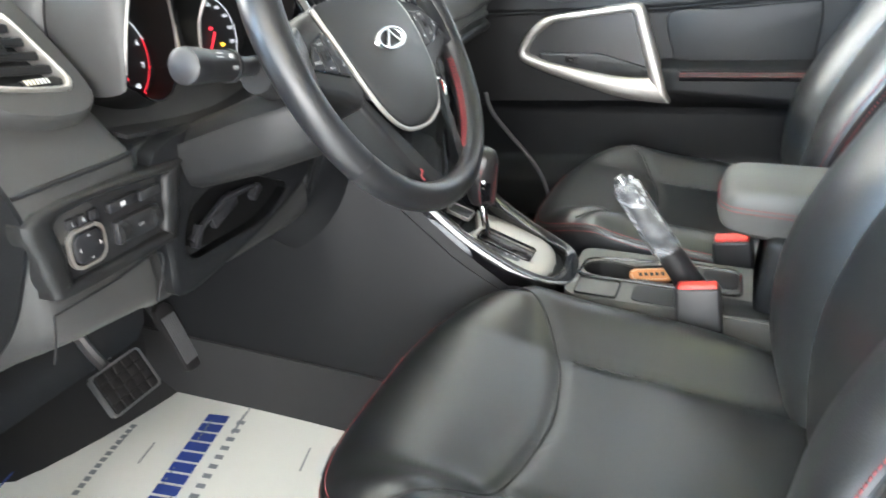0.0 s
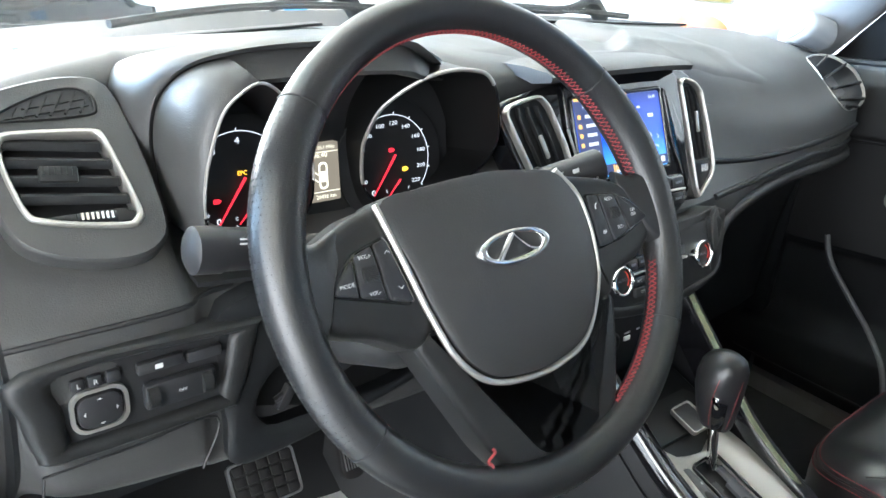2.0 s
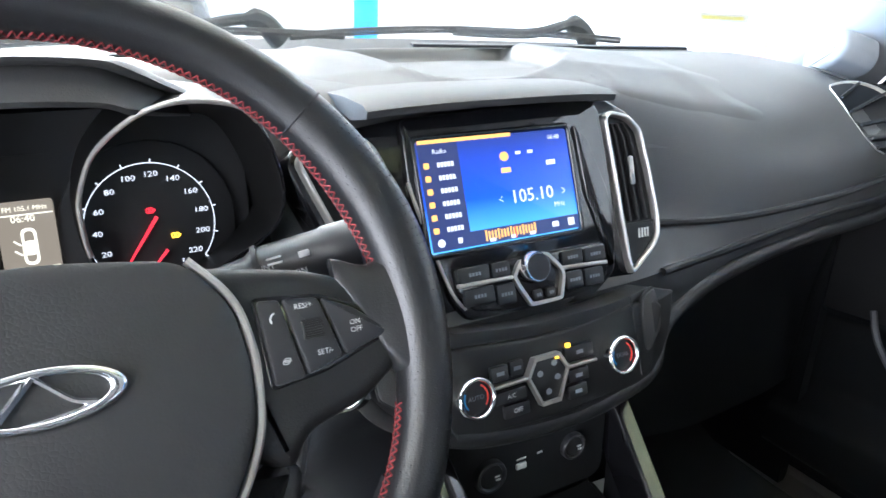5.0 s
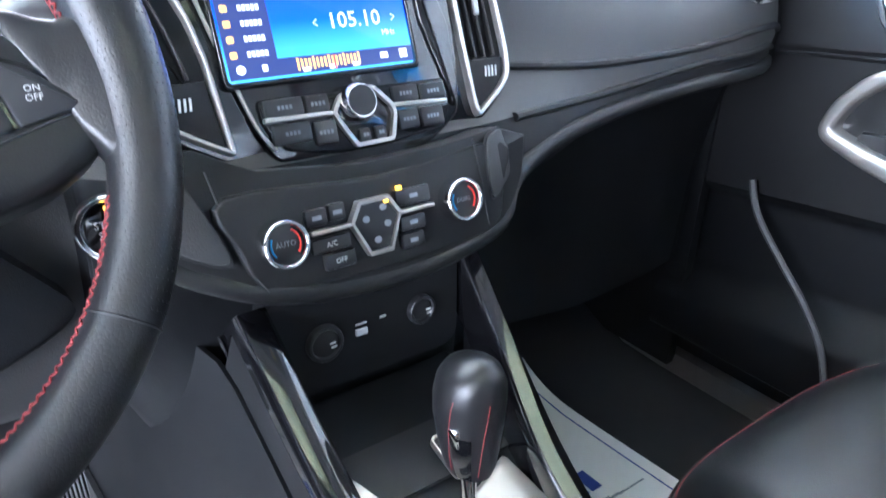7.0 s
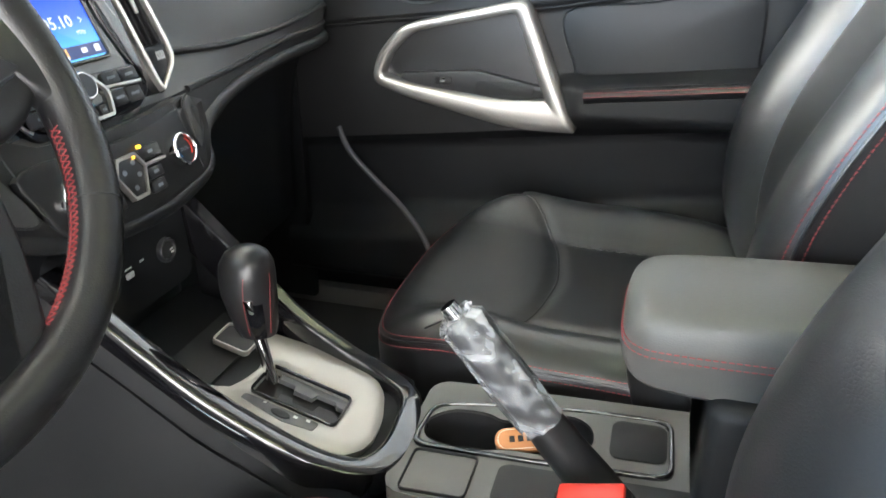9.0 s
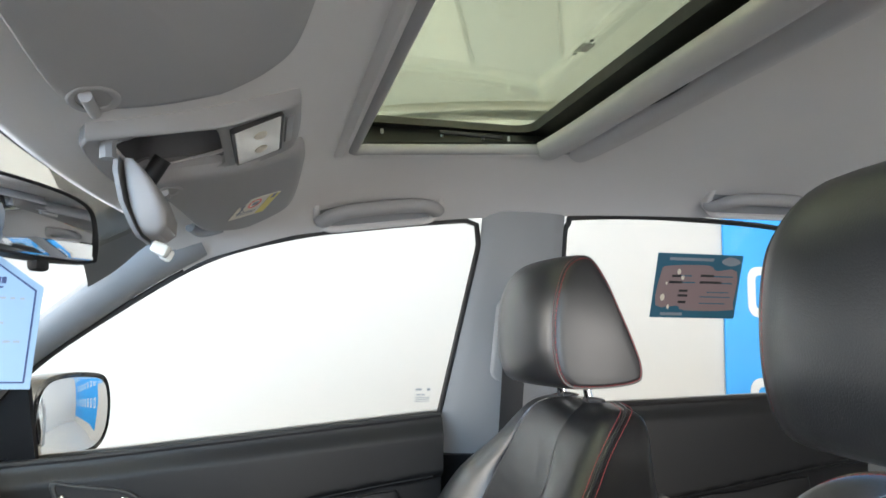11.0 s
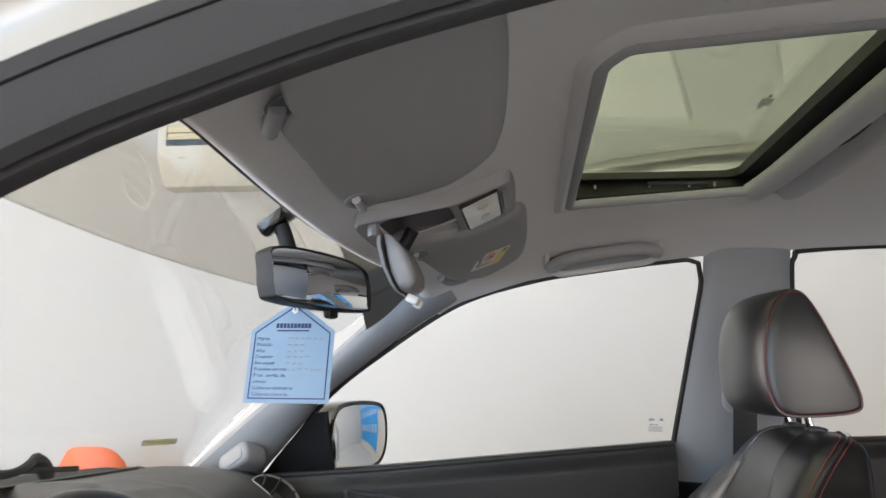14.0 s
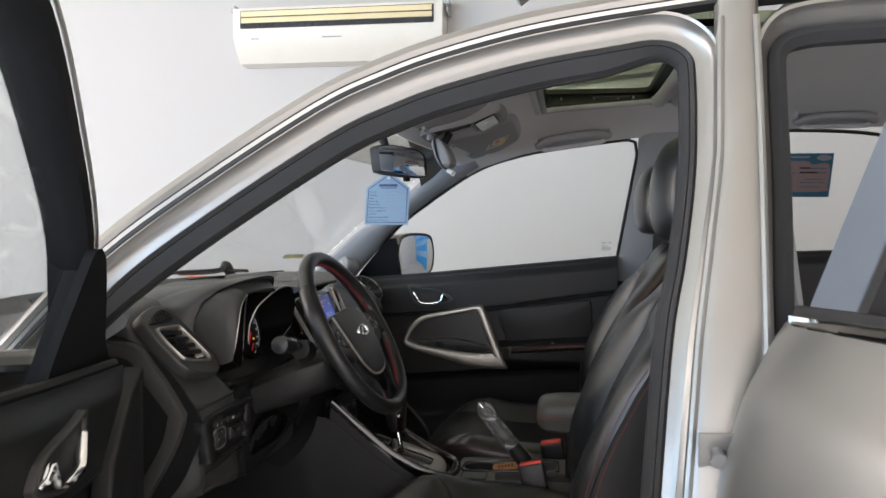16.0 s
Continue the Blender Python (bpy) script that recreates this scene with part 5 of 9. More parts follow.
    dial(-0.272, 0.0465, ["0", "20", "40", "60", "80", "100", "120", "140", "160", "180", "200", "220"], 232, -38, 1.1, "km/h", [("o", 0.000, 0.011, G_RED), ("o", 0.016, -0.010, G_AMBER)])
    # trip display
    lcd = part("trip_display", slab(rrect(0.036, 0.056, 0.002, 3, -0.001, 0.0), face, 0.006, 0.0005, 2, -0.004), G_LCD, t, "warm-lit trip display")
    o = face @ Matrix.Translation((-0.001, 0, 0.0065))
    letters("readout", "FM 105.1 MHz", 0.0046, o @ Matrix.Translation((0, 0.0235, 0)), G_LCDINK, lcd)
    letters("readout", "06:40", 0.0068, o @ Matrix.Translation((-0.002, 0.0165, 0)), G_LCDINK, lcd)
    letters("readout", "20436 km", 0.0054, o @ Matrix.Translation((0.002, -0.0235, 0)), G_LCDINK, lcd)
    part("car_symbol", ring(rrect(0.0095, 0.026, 0.004, 4, 0, -0.003), rrect(0.0062, 0.022, 0.0028, 4, 0, -0.003), o, 0.0004), G_LCDINK, lcd)
    part("car_symbol_roof", slab(rrect(0.0058, 0.010, 0.001, 3, 0, -0.004), o, 0.0005), G_LCDINK, lcd)
    for y in (0.0, -0.007):
        part("open_door_symbol", box(o @ pose(-0.0075, y, 0, 0, 0, -40), 0.0055, 0.001, 0.0005), G_LCDINK, lcd)
    for y in (0.0195, -0.0185):
        part("rule", box(o @ Matrix.Translation((0, y, 0)), 0.034, 0.0007, 0.0004), G_LCDINK, lcd)
    part("lens_bridge", slab(rrect(0.05, 0.11, 0.01, 4, 0, 0.004), face, -0.001, 0, 2, -0.006), BLACK, t)


cluster()


# ---- steering wheel ----
def steering_wheel():
    t = thing("steering_wheel", (-0.3585, 0.06, 1.06), "worn black leather steering wheel with red stitching and chrome emblem", "steering wheel")
    a = radians(30.5)
    m = basis((-0.3585, 0.0193, 1.0769), (1, 0, 0), (0, math.sin(a), math.cos(a)))
    R, n = 0.1663, 120

    def tube_at(th, ph, grow=0.0):
        """A point of the rim: th round the wheel, ph round its section (0 outward, 90 towards the driver)."""
        deg = math.degrees(th) % 360
        fat = 0.0142 + 0.0022 * max(0, math.cos(th - radians(20))) ** 14 + 0.0022 * max(0, math.cos(th - radians(160))) ** 14
        rr = R - (0.0065 * math.sin(th - math.pi) ** 4 if deg > 180 else 0)
        rad = rr + (fat + grow) * math.cos(ph)
        return m @ Vector((rad * math.cos(th), rad * math.sin(th), (fat + grow) * 1.06 * math.sin(ph)))
    rim = part("rim", loft([[tube_at(2 * math.pi * i / n, 2 * math.pi * j / 18) for j in range(18)] for i in range(n)], loop=True), RIM, t, "worn black leather rim")
    for deg in (40.3, 139.7, 213, 327):
        part("rim_seam", tube([tube_at(radians(deg), p, 0.0001) for p in np.linspace(0, 2 * math.pi, 28, endpoint=False)], 0.0006, 5, closed=True), BLACK, rim)
    # cross-stitched red seam along the inside of the rim
    for a0, a1 in ((10, 170), (-64, -16), (196, 216)):
        k = int((a1 - a0) / 1.45)
        segs = []
        for i in range(k):
            d0, d1 = radians(a0 + (a1 - a0) * i / k), radians(a0 + (a1 - a0) * (i + 0.95) / k)
            for p0, p1 in ((166, 196), (196, 166)):
                segs.append([tube_at(d0, radians(p0), 0.0001), tube_at((d0 + d1) / 2, radians(181), 0.0005), tube_at(d1, radians(p1), 0.0001)])
        part("stitching", join(*[tube(q, 0.00042, 4) for q in segs]), STITCH, rim, "red cross stitching")
        part("seam_groove", tube([tube_at(radians(d), radians(181), -0.0002) for d in np.linspace(a0 - 2, a1 + 2, 60)], 0.0006, 5), BLACK, rim)
    # perforated leather on the side grips
    def perf(deg_list):
        segs = []
        for row, d in enumerate(deg_list):
            th = radians(d)
            for ph in np.arange(-20 + 6 * (row % 2), 150, 12):
                p = radians(float(ph))
                c = tube_at(th, p, 0.0)
                nrm = (m.to_3x3() @ Vector((math.cos(p) * math.cos(th), math.cos(p) * math.sin(th), math.sin(p))))
                u = nrm.orthogonal().normalized()
                segs.append(slab(oval(0.0008, 0.0008, 6), basis(c - nrm * 0.0006, u, nrm.cross(u)), 0.0007))
        return join(*segs)
    for lo, hi in ((-31, 39), (141, 211)):
        tagged(part("perforation", perf(np.arange(lo, hi, 1.35)), BLACK, rim), kind="stuff")
    # the dome of the hub
    dome = lambda x, y: 0.0045 + 0.0105 * max(0, 1 - (x / 0.10) ** 2) * max(0, 1 - ((y + 0.018) / 0.085) ** 2) ** 0.8
    cov = [(-0.0955, 0.0425), (-0.060, 0.0492), (-0.010, 0.0512), (0.028, 0.0478), (0.0555, 0.0420), (0.0700, 0.0255), (0.0755, 0.010), (0.0768, -0.013), (0.0705, -0.043), (0.0468, -0.0755), (0.0145, -0.087), (-0.0195, -0.087), (-0.0455, -0.080), (-0.0640, -0.061), (-0.0755, -0.033), (-0.0850, 0.005)]
    co = curve(cov[::-1], 5, True)
    mid = np.array([-0.008, -0.015])
    prof = [(1.0, -0.030), (1.0, -0.003), (0.992, 0.0), (0.97, 0.001), (0.9, 0.0015), (0.8, 0.0018), (0.65, 0.002), (0.45, 0.002), (0.25, 0.002), (0.08, 0.002)]
    rows = []
    for f, h in prof:
        row = []
        for p in co:
            x, y = mid + (np.array(p) - mid) * f
            row.append(m @ Vector((x, y, h + (dome(x, y) if f < 0.999 else 0.004))))
        rows.append(row)
    part("airbag_cover", loft(rows), AIRBAG, t, "matt dark airbag cover")
    part("hub_shell", slab(inset(co, 0.004), m, -0.008, 0.004, 2, -0.045), TRIM, t, "dark plastic hub behind the cover")
    strip = curve([(-0.0985, 0.0435), (-0.0880, 0.005), (-0.0782, -0.033), (-0.0665, -0.063), (-0.0472, -0.0825), (-0.020, -0.0897), (0.015, -0.0897), (0.0485, -0.0780), (0.0728, -0.0445), (0.0793, -0.013), (0.0780, 0.011), (0.0722, 0.0268), (0.0585, 0.0432)], 6)
    part("chrome_strip", tube([m @ Vector((x, y, 0.0062)) for x, y in strip], 0.0023, 8), SATIN, t, "bright curved strip")
    # side spokes, leather horns and the lower spoke round its opening
    left = fillet([(-0.156, 0.0), (-0.150, 0.022), (-0.1271, 0.0340), (-0.1143, 0.0403), (-0.0900, 0.0450), (-0.0760, 0.008), (-0.0670, -0.034), (-0.0880, -0.0520), (-0.1170, -0.0350), (-0.1439, -0.0275)], 0.009, 5)
    right = fillet([(0.0540, 0.0425), (0.1105, 0.0322), (0.1317, 0.0240), (0.152, 0.015), (0.158, 0.0), (0.1527, -0.0221), (0.1307, -0.0362), (0.1155, -0.0400), (0.0985, -0.0443), (0.0890, -0.0607), (0.0600, -0.043), (0.0640, 0.0), (0.0600, 0.022)], 0.009, 5)
    for o in (left, right):
        part("spoke", slab(o, m, 0.0042, 0.009, 5, -0.026), TRIM, t, "dark plastic side spoke")
    lower = fillet([(-0.0925, -0.046), (-0.0748, -0.0859), (-0.0565, -0.125), (-0.040, -0.150), (-0.015, -0.1585), (0.032, -0.157), (0.060, -0.1445), (0.0705, -0.1287), (0.0844, -0.0925), (0.0935, -0.059), (0.0860, -0.052), (0.0500, -0.077), (0.0472, -0.0952), (0.0427, -0.1206), (0.0375, -0.1400), (0.0149, -0.1445), (-0.0100, -0.1405), (-0.0257, -0.1139), (-0.0395, -0.0854), (-0.060, -0.062), (-0.078, -0.036)], [0.006] * 14 + [0.012, 0.004, 0.012] + [0.006] * 4, 4)
    part("lower_spoke", slab(lower, m, 0.0015, 0.006, 4, -0.024), TRIM, t, "dark plastic lower spoke round an opening")
    for s in (-1, 1):
        secs = [(0.166, 0.050, -0.045, 0.0126), (0.157, 0.0365, -0.036, 0.0112), (0.150, 0.0300, -0.028, 0.0094), (0.144, 0.0280, -0.018, 0.0078), (0.138, 0.0295, -0.002, 0.0066), (0.131, 0.0328, 0.0120, 0.0056), (0.1265, 0.0342, 0.0220, 0.0032)]
        part("grip_horn", loft([[m @ Vector((s * x, y, h - 0.001)) for y, h in rrect(y1 - y0, 2 * d, d * 0.8, 4, (y0 + y1) / 2, 0)] for x, y1, y0, d in secs]), RIM, rim, "worn shiny leather where rim meets spoke")
    # emblem: an oval band crossed by a peaked bar
    em = m @ Matrix.Translation((-0.0065, -0.0025, 0.0168))
    e = part("emblem", ring(oval(0.064, 0.0240, 44), oval(0.050, 0.0165, 44), em, 0.003, -0.006, 0.0016), CHROME, t, "chrome oval emblem")
    part("emblem_peak", join(*[tube([em @ Vector(p) for p in q], r_, 6, flat=0.7) for q, r_ in (([(-0.018, -0.0085, 0.001), (-0.0012, 0.0088, 0.0018)], 0.0022), (curve([(-0.0012, 0.0088, 0.0018), (0.006, 0.002, 0.0015), (0.012, -0.003, 0.0015), (0.020, -0.0052, 0.001)], 4), 0.0015), ([(-0.012, -0.0088, 0.001), (0.004, -0.0078, 0.001), (0.020, -0.0055, 0.001)], 0.0014))]), CHROME, e)
    # switch pads: a sunk bed, three keys each and a knurled roller
    pads = {
        -1: ([(-0.1425, -0.0050), (-0.1370, 0.0052), (-0.1220, 0.0182), (-0.0978, 0.0245), (-0.0940, 0.0195), (-0.0850, -0.0200), (-0.0905, -0.0218), (-0.117, -0.0130)],
             ([(-0.1392, -0.0044), (-0.1347, 0.0042), (-0.1227, 0.0148), (-0.1240, -0.0088)], [(-0.1214, 0.0157), (-0.1081, 0.0197), (-0.1056, -0.0142), (-0.1226, -0.0093)], [(-0.1064, 0.0203), (-0.0982, 0.0222), (-0.0960, 0.0187), (-0.0874, -0.0183), (-0.0906, -0.0193), (-0.1039, -0.0148)]),
             (-0.1140, 0.0035), (("VOL+", -0.1148, 0.0140), ("VOL-", -0.1135, -0.0085), ("MODE", -0.1305, -0.0005))),
        1: ([(0.0828, 0.0222), (0.1158, 0.0186), (0.1325, 0.0106), (0.1515, -0.0070), (0.1113, -0.0192), (0.0840, -0.0222)],
            ([(0.0852, 0.0198), (0.0955, 0.0187), (0.1012, -0.0190), (0.0862, -0.0198)], [(0.0970, 0.0185), (0.1140, 0.0165), (0.1210, -0.0128), (0.1027, -0.0183)], [(0.1156, 0.0162), (0.1308, 0.0084), (0.1474, -0.0067), (0.1226, -0.0130)]),
            (0.1085, 0.0025), (("RES/+", 0.1062, 0.0137), ("SET/-", 0.1125, -0.0093), ("ON\nOFF", 0.1300, -0.0005))),
    }
    for s in (-1, 1):
        bed, keys, (rx, ry), words = pads[s]
        pad = part("switch_pad", slab(fillet(bed, 0.004, 4), m, 0.0050, 0.0015, 2, -0.01), GLOSS, t, "black switch pad")
        for q in keys:
            part("key", slab(fillet(q, 0.0022, 3), m, 0.0068, 0.0012, 2, 0.0), BUTTON, pad)
        roller = part("roller", tube([m @ Vector((rx - 0.0048, ry, 0.0045)), m @ Vector((rx + 0.0048, ry, 0.0045))], 0.0050, 20), BLACK, pad)
        part("roller_rib", join(*[tube([m @ Vector((rx - 0.0046, ry + 0.0050 * math.cos(q), 0.0045 + 0.0050 * math.sin(q))), m @ Vector((rx + 0.0046, ry + 0.0050 * math.cos(q), 0.0045 + 0.0050 * math.sin(q)))], 0.00035, 4) for q in np.linspace(0.3, 2.84, 12)]), TRIM, roller)
        pm = lambda x, y: m @ Matrix.Translation((x, y, 0.0071))
        for w, x, y in words:
            letters("key_legend", w, 0.0036, pm(x, y), WHITEINK, pad)
        if s < 0:
            for x, y, up in ((-0.0985, 0.0140, 1), (-0.0945, -0.0090, -1)):
                part("key_mark", tube([pm(x, y) @ Vector((-0.0018, -0.0008 * up, 0)), pm(x, y) @ Vector((0, 0.0010 * up, 0)), pm(x, y) @ Vector((0.0018, -0.0008 * up, 0))], 0.00022, 4), WHITEINK, pad)
        else:
            part("key_mark", tube([pm(0.0912, 0.0105) @ Vector(p) for p in ((-0.0010, -0.0022, 0), (-0.0014, -0.0002, 0), (-0.0004, 0.0016, 0), (0.0010, 0.0022, 0))], 0.0004, 5), WHITEINK, pad)
            for dx, dy in ((0, 0), (0.0009, 0.0009)):
                part("key_mark", ring(rrect(0.0030, 0.0020, 0.0006, 3, dx, dy), rrect(0.0022, 0.0012, 0.0004, 3, dx, dy), pm(0.0930, -0.0103), 0.0003), WHITEINK, pad)
    part("loose_thread", stitches([tuple(m @ Vector((-0.060 + 0.003 * math.sin(9 * k) - 0.006 * k, -0.1235 - 0.012 * k, 0.0085))) for k in np.linspace(0, 1, 12)], 0.0028, 0.1, 0.0011), STITCH, t, "frayed red thread")


steering_wheel()


def column():
    t = thing("steering_column", (-0.365, 0.15, 0.98), "black steering column shroud with two control stalks", "steering column")
    rings = []
    for y, w, z0, z1 in ((0.045, 0.052, 0.985, 1.050), (0.06, 0.07, 0.972, 1.050), (0.12, 0.084, 0.948, 1.030), (0.2, 0.092, 0.922, 0.992), (0.27, 0.092, 0.900, 0.965)):
        rings.append([(-0.365 + x, y, z) for x, z in curve([(-w, (z0 + z1) / 2 + 0.02), (-w * 0.95, z1 - 0.02), (-w * 0.6, z1), (w * 0.6, z1), (w * 0.95, z1 - 0.02), (w, (z0 + z1) / 2 + 0.02), (w, z0 + 0.03), (w * 0.7, z0), (-w * 0.7, z0), (-w, z0 + 0.03)], 3, True)])
    part("shroud", loft(rings), TRIM, t)
    for s, tip, end in ((-1, (-0.548, 0.104, 1.080), "left"), (1, (-0.196, 0.078, 1.094), "right")):
        root = Vector((-0.365 + s * 0.07, 0.105, 1.06 if s < 0 else 1.07))
        tip = Vector(tip)
        d = (tip - root)
        st = part("stalk", tube([root, root + d * 0.25, root + d * 0.4, root + d * 0.45, root + d * 0.8, root + d * 0.82, root + d * 0.98, tip], [0.009, 0.0085, 0.010, 0.0135, 0.0145, 0.0155, 0.0155, 0.012], 16), BUTTON, t, "black control stalk")
        part("stalk_ring", tube([root + d * 0.44, root + d * 0.47], 0.0150, 16), BLACK, st)
        lm = basis(root + d * 0.62 + Vector((0, -0.0148, 0.004)), d.normalized() if s > 0 else -d.normalized(), (0, 0.2, 1))
        words = (("INT", -0.016, 0.004), ("ON", 0.0, -0.003), ("REAR", 0.019, -0.006)) if s > 0 else (("OFF", 0.008, -0.004),)
        for w, x, y in words:
            letters("stalk_legend", w, 0.0045, lm @ Matrix.Translation((x, y, 0.0005)), WHITEINK, st)
        part("stalk_marks", bars([(-0.012, 0.008, 0.008, 0.001), (-0.012, 0.005, 0.008, 0.001), (0.004, 0.006, 0.006, 0.0035)], lm), WHITEINK, st)
    # rubber boot round the stalk root
    part("stalk_boot", tube([(-0.425, 0.10, 1.048), (-0.452, 0.10, 1.056)], [0.022, 0.018], 16), BLACK, t)


column()


def knee_panel():
    """Driver's lower panel with the switch cluster, and the cut-out under the column."""
    m = basis((-0.55, 0.2, 0.93), (1, 0, 0), (0, 0.03, 1))
    t = thing("switch_panel", (-0.55, 0.21, 0.90), "black switch panel with mirror control under the driver's vent", "switch panel")
    out = curve([(-0.088, 0.040), (0.078, 0.036), (0.088, 0.026), (0.07, -0.034), (0.05, -0.042), (-0.072, -0.043), (-0.088, -0.03), (-0.094, 0.0)], 4, True)[::-1]
    inn = curve([(-0.062, 0.031), (0.056, 0.028), (0.062, 0.022), (0.052, -0.024), (0.046, -0.029), (-0.058, -0.030), (-0.064, -0.025), (-0.066, 0.0)], 4, True)[::-1]
    part("surround", ring(out, inn, m, 0.012, -0.01, 0.006), TRIM, t)
    part("plate", slab(inn, m, 0.004, 0, 2, -0.008), BLACK, t)
    for x, s in ((-0.054, "L"), (-0.042, "R"), (-0.029, "")):
        k = part("mirror_key", box(m @ Matrix.Translation((x, 0.019, 0.003)), 0.0105, 0.010, 0.006, 0.002), BUTTON, t)
        if s:
            letters("key_legend", s, 0.006, m @ Matrix.Translation((x, 0.019, 0.0095)), WHITEINK, k)
    part("mirror_pad", slab(rrect(0.032, 0.028, 0.009, 5, -0.041, -0.006), m, 0.010, 0.002, 2, 0.002), BUTTON, t)
    part("mirror_pad_frame", ring(rrect(0.042, 0.037, 0.012, 5, -0.041, -0.006), rrect(0.036, 0.031, 0.010, 5, -0.041, -0.006), m, 0.008, 0.002), SATIN, t)
    part("pad_arrows", join(*[slab([(-0.041 + a * 0.011 - b * 0.002, -0.006 + b * 0.010 - a * 0.002), (-0.041 + a * 0.011 + b * 0.002, -0.006 + b * 0.010 + a * 0.002), (-0.041 + a * 0.0125, -0.006 + b * 0.0115)], m, 0.0104, 0, 2, 0.0098) for a, b in ((1, 0), (-1, 0), (0, 1), (0, -1))]), WHITEINK, t)
    part("traction_key", box(m @ pose(0.006, 0.018, 0.003, 0, 0, 1), 0.036, 0.010, 0.007, 0.002), BUTTON, t)
    part("blank_key", box(m @ pose(0.041, 0.0165, 0.003, 0, 0, 1), 0.028, 0.010, 0.007, 0.002), BUTTON, t)
    part("key_mark", box(m @ Matrix.Translation((0.004, 0.018, 0.0101)), 0.006, 0.004, 0.0004), WHITEINK, t)
    part("dimmer_body", box(m @ Matrix.Translation((0.02, -0.008, 0.002)), 0.058, 0.024, 0.010, 0.004), BUTTON, t)
    for x in (-0.003, 0.040):
        part("thumb_wheel", tube([m @ Vector((x - 0.004, -0.008, 0.008)), m @ Vector((x + 0.004, -0.008, 0.008))], 0.010, 16), TRIM, t)
    letters("key_legend", "OFF", 0.004, m @ Matrix.Translation((0.02, -0.008, 0.0125)), WHITEINK, t)
    # seams of the fuse cover below
    part("cover_seam", tube([m @ Vector(p) for p in curve([(-0.085, -0.055, 0.0), (-0.088, -0.08, -0.002), (-0.092, -0.10, -0.005)], 5)], 0.0012, 5), BLACK, dash)
    part("cover_seam", tube([m @ Vector(p) for p in curve([(-0.085, -0.055, 0.0), (-0.02, -0.054, 0.001), (0.05, -0.052, 0.001), (0.035, -0.1, 0.0)], 5)], 0.0012, 5), BLACK, dash)
    # under-column bolster with an oval opening
    a = basis((-0.36, 0.198, 0.868), (1, 0, 0), (0, 0.03, 1))
    oo = curve([(-0.128, 0.11), (0.06, 0.11), (0.148, 0.04), (0.15, 0.008), (0.06, -0.024), (-0.05, -0.044), (-0.125, -0.046), (-0.131, 0.0)], 5, True)[::-1]
    oi = curve([(-0.1060, 0.007), (-0.092, 0.034), (-0.0654, 0.0475), (-0.0294, 0.0510), (0.0132, 0.0450), (0.0694, 0.0220), (0.0980, 0.0050), (0.0696, -0.0120), (0.030, -0.0205), (-0.0215, -0.0200), (-0.0631, -0.0190), (-0.095, -0.0160)][::-1], 5, True)
    oi = resample_outline(oi, len(oo), oo)
    part("column_cover", ring(oo, oi, a, 0.006, -0.02, 0.004), LOWER, dash, "cover with an oval opening under the column")
    # shallow near-black dish: colour stands in for the shade inside the opening
    part("column_recess_shade", loft([[a @ Vector((*p, h)) for p in oi] for h in (0.0, -0.014)] + [[a @ Vector((p[0] * 0.1 - 0.02, p[1] * 0.1 + 0.015, -0.015)) for p in oi]], cap=False), TRACK, dash)
    part("column_bracket", join(tube([a @ Vector((-0.080, -0.004, -0.012)), a @ Vector((-0.02, 0.026, -0.006)), a @ Vector((0.045, 0.02, -0.012))], 0.004, 8), box(a @ pose(-0.02, 0.012, -0.016, 0, 0, 20), 0.05, 0.018, 0.010, 0.003), box(a @ pose(-0.07, -0.002, -0.016, 0, 0, -30), 0.010, 0.026, 0.010, 0.002), box(a @ pose(0.045, 0.012, -0.016, 0, 0, 35), 0.022, 0.010, 0.010, 0.002)), BUTTON, dash)
    part("cover_screw", tube([(-0.112, 0.468, 0.578), (-0.116, 0.455, 0.578)], 0.006, 10), STEEL, dash)


knee_panel()


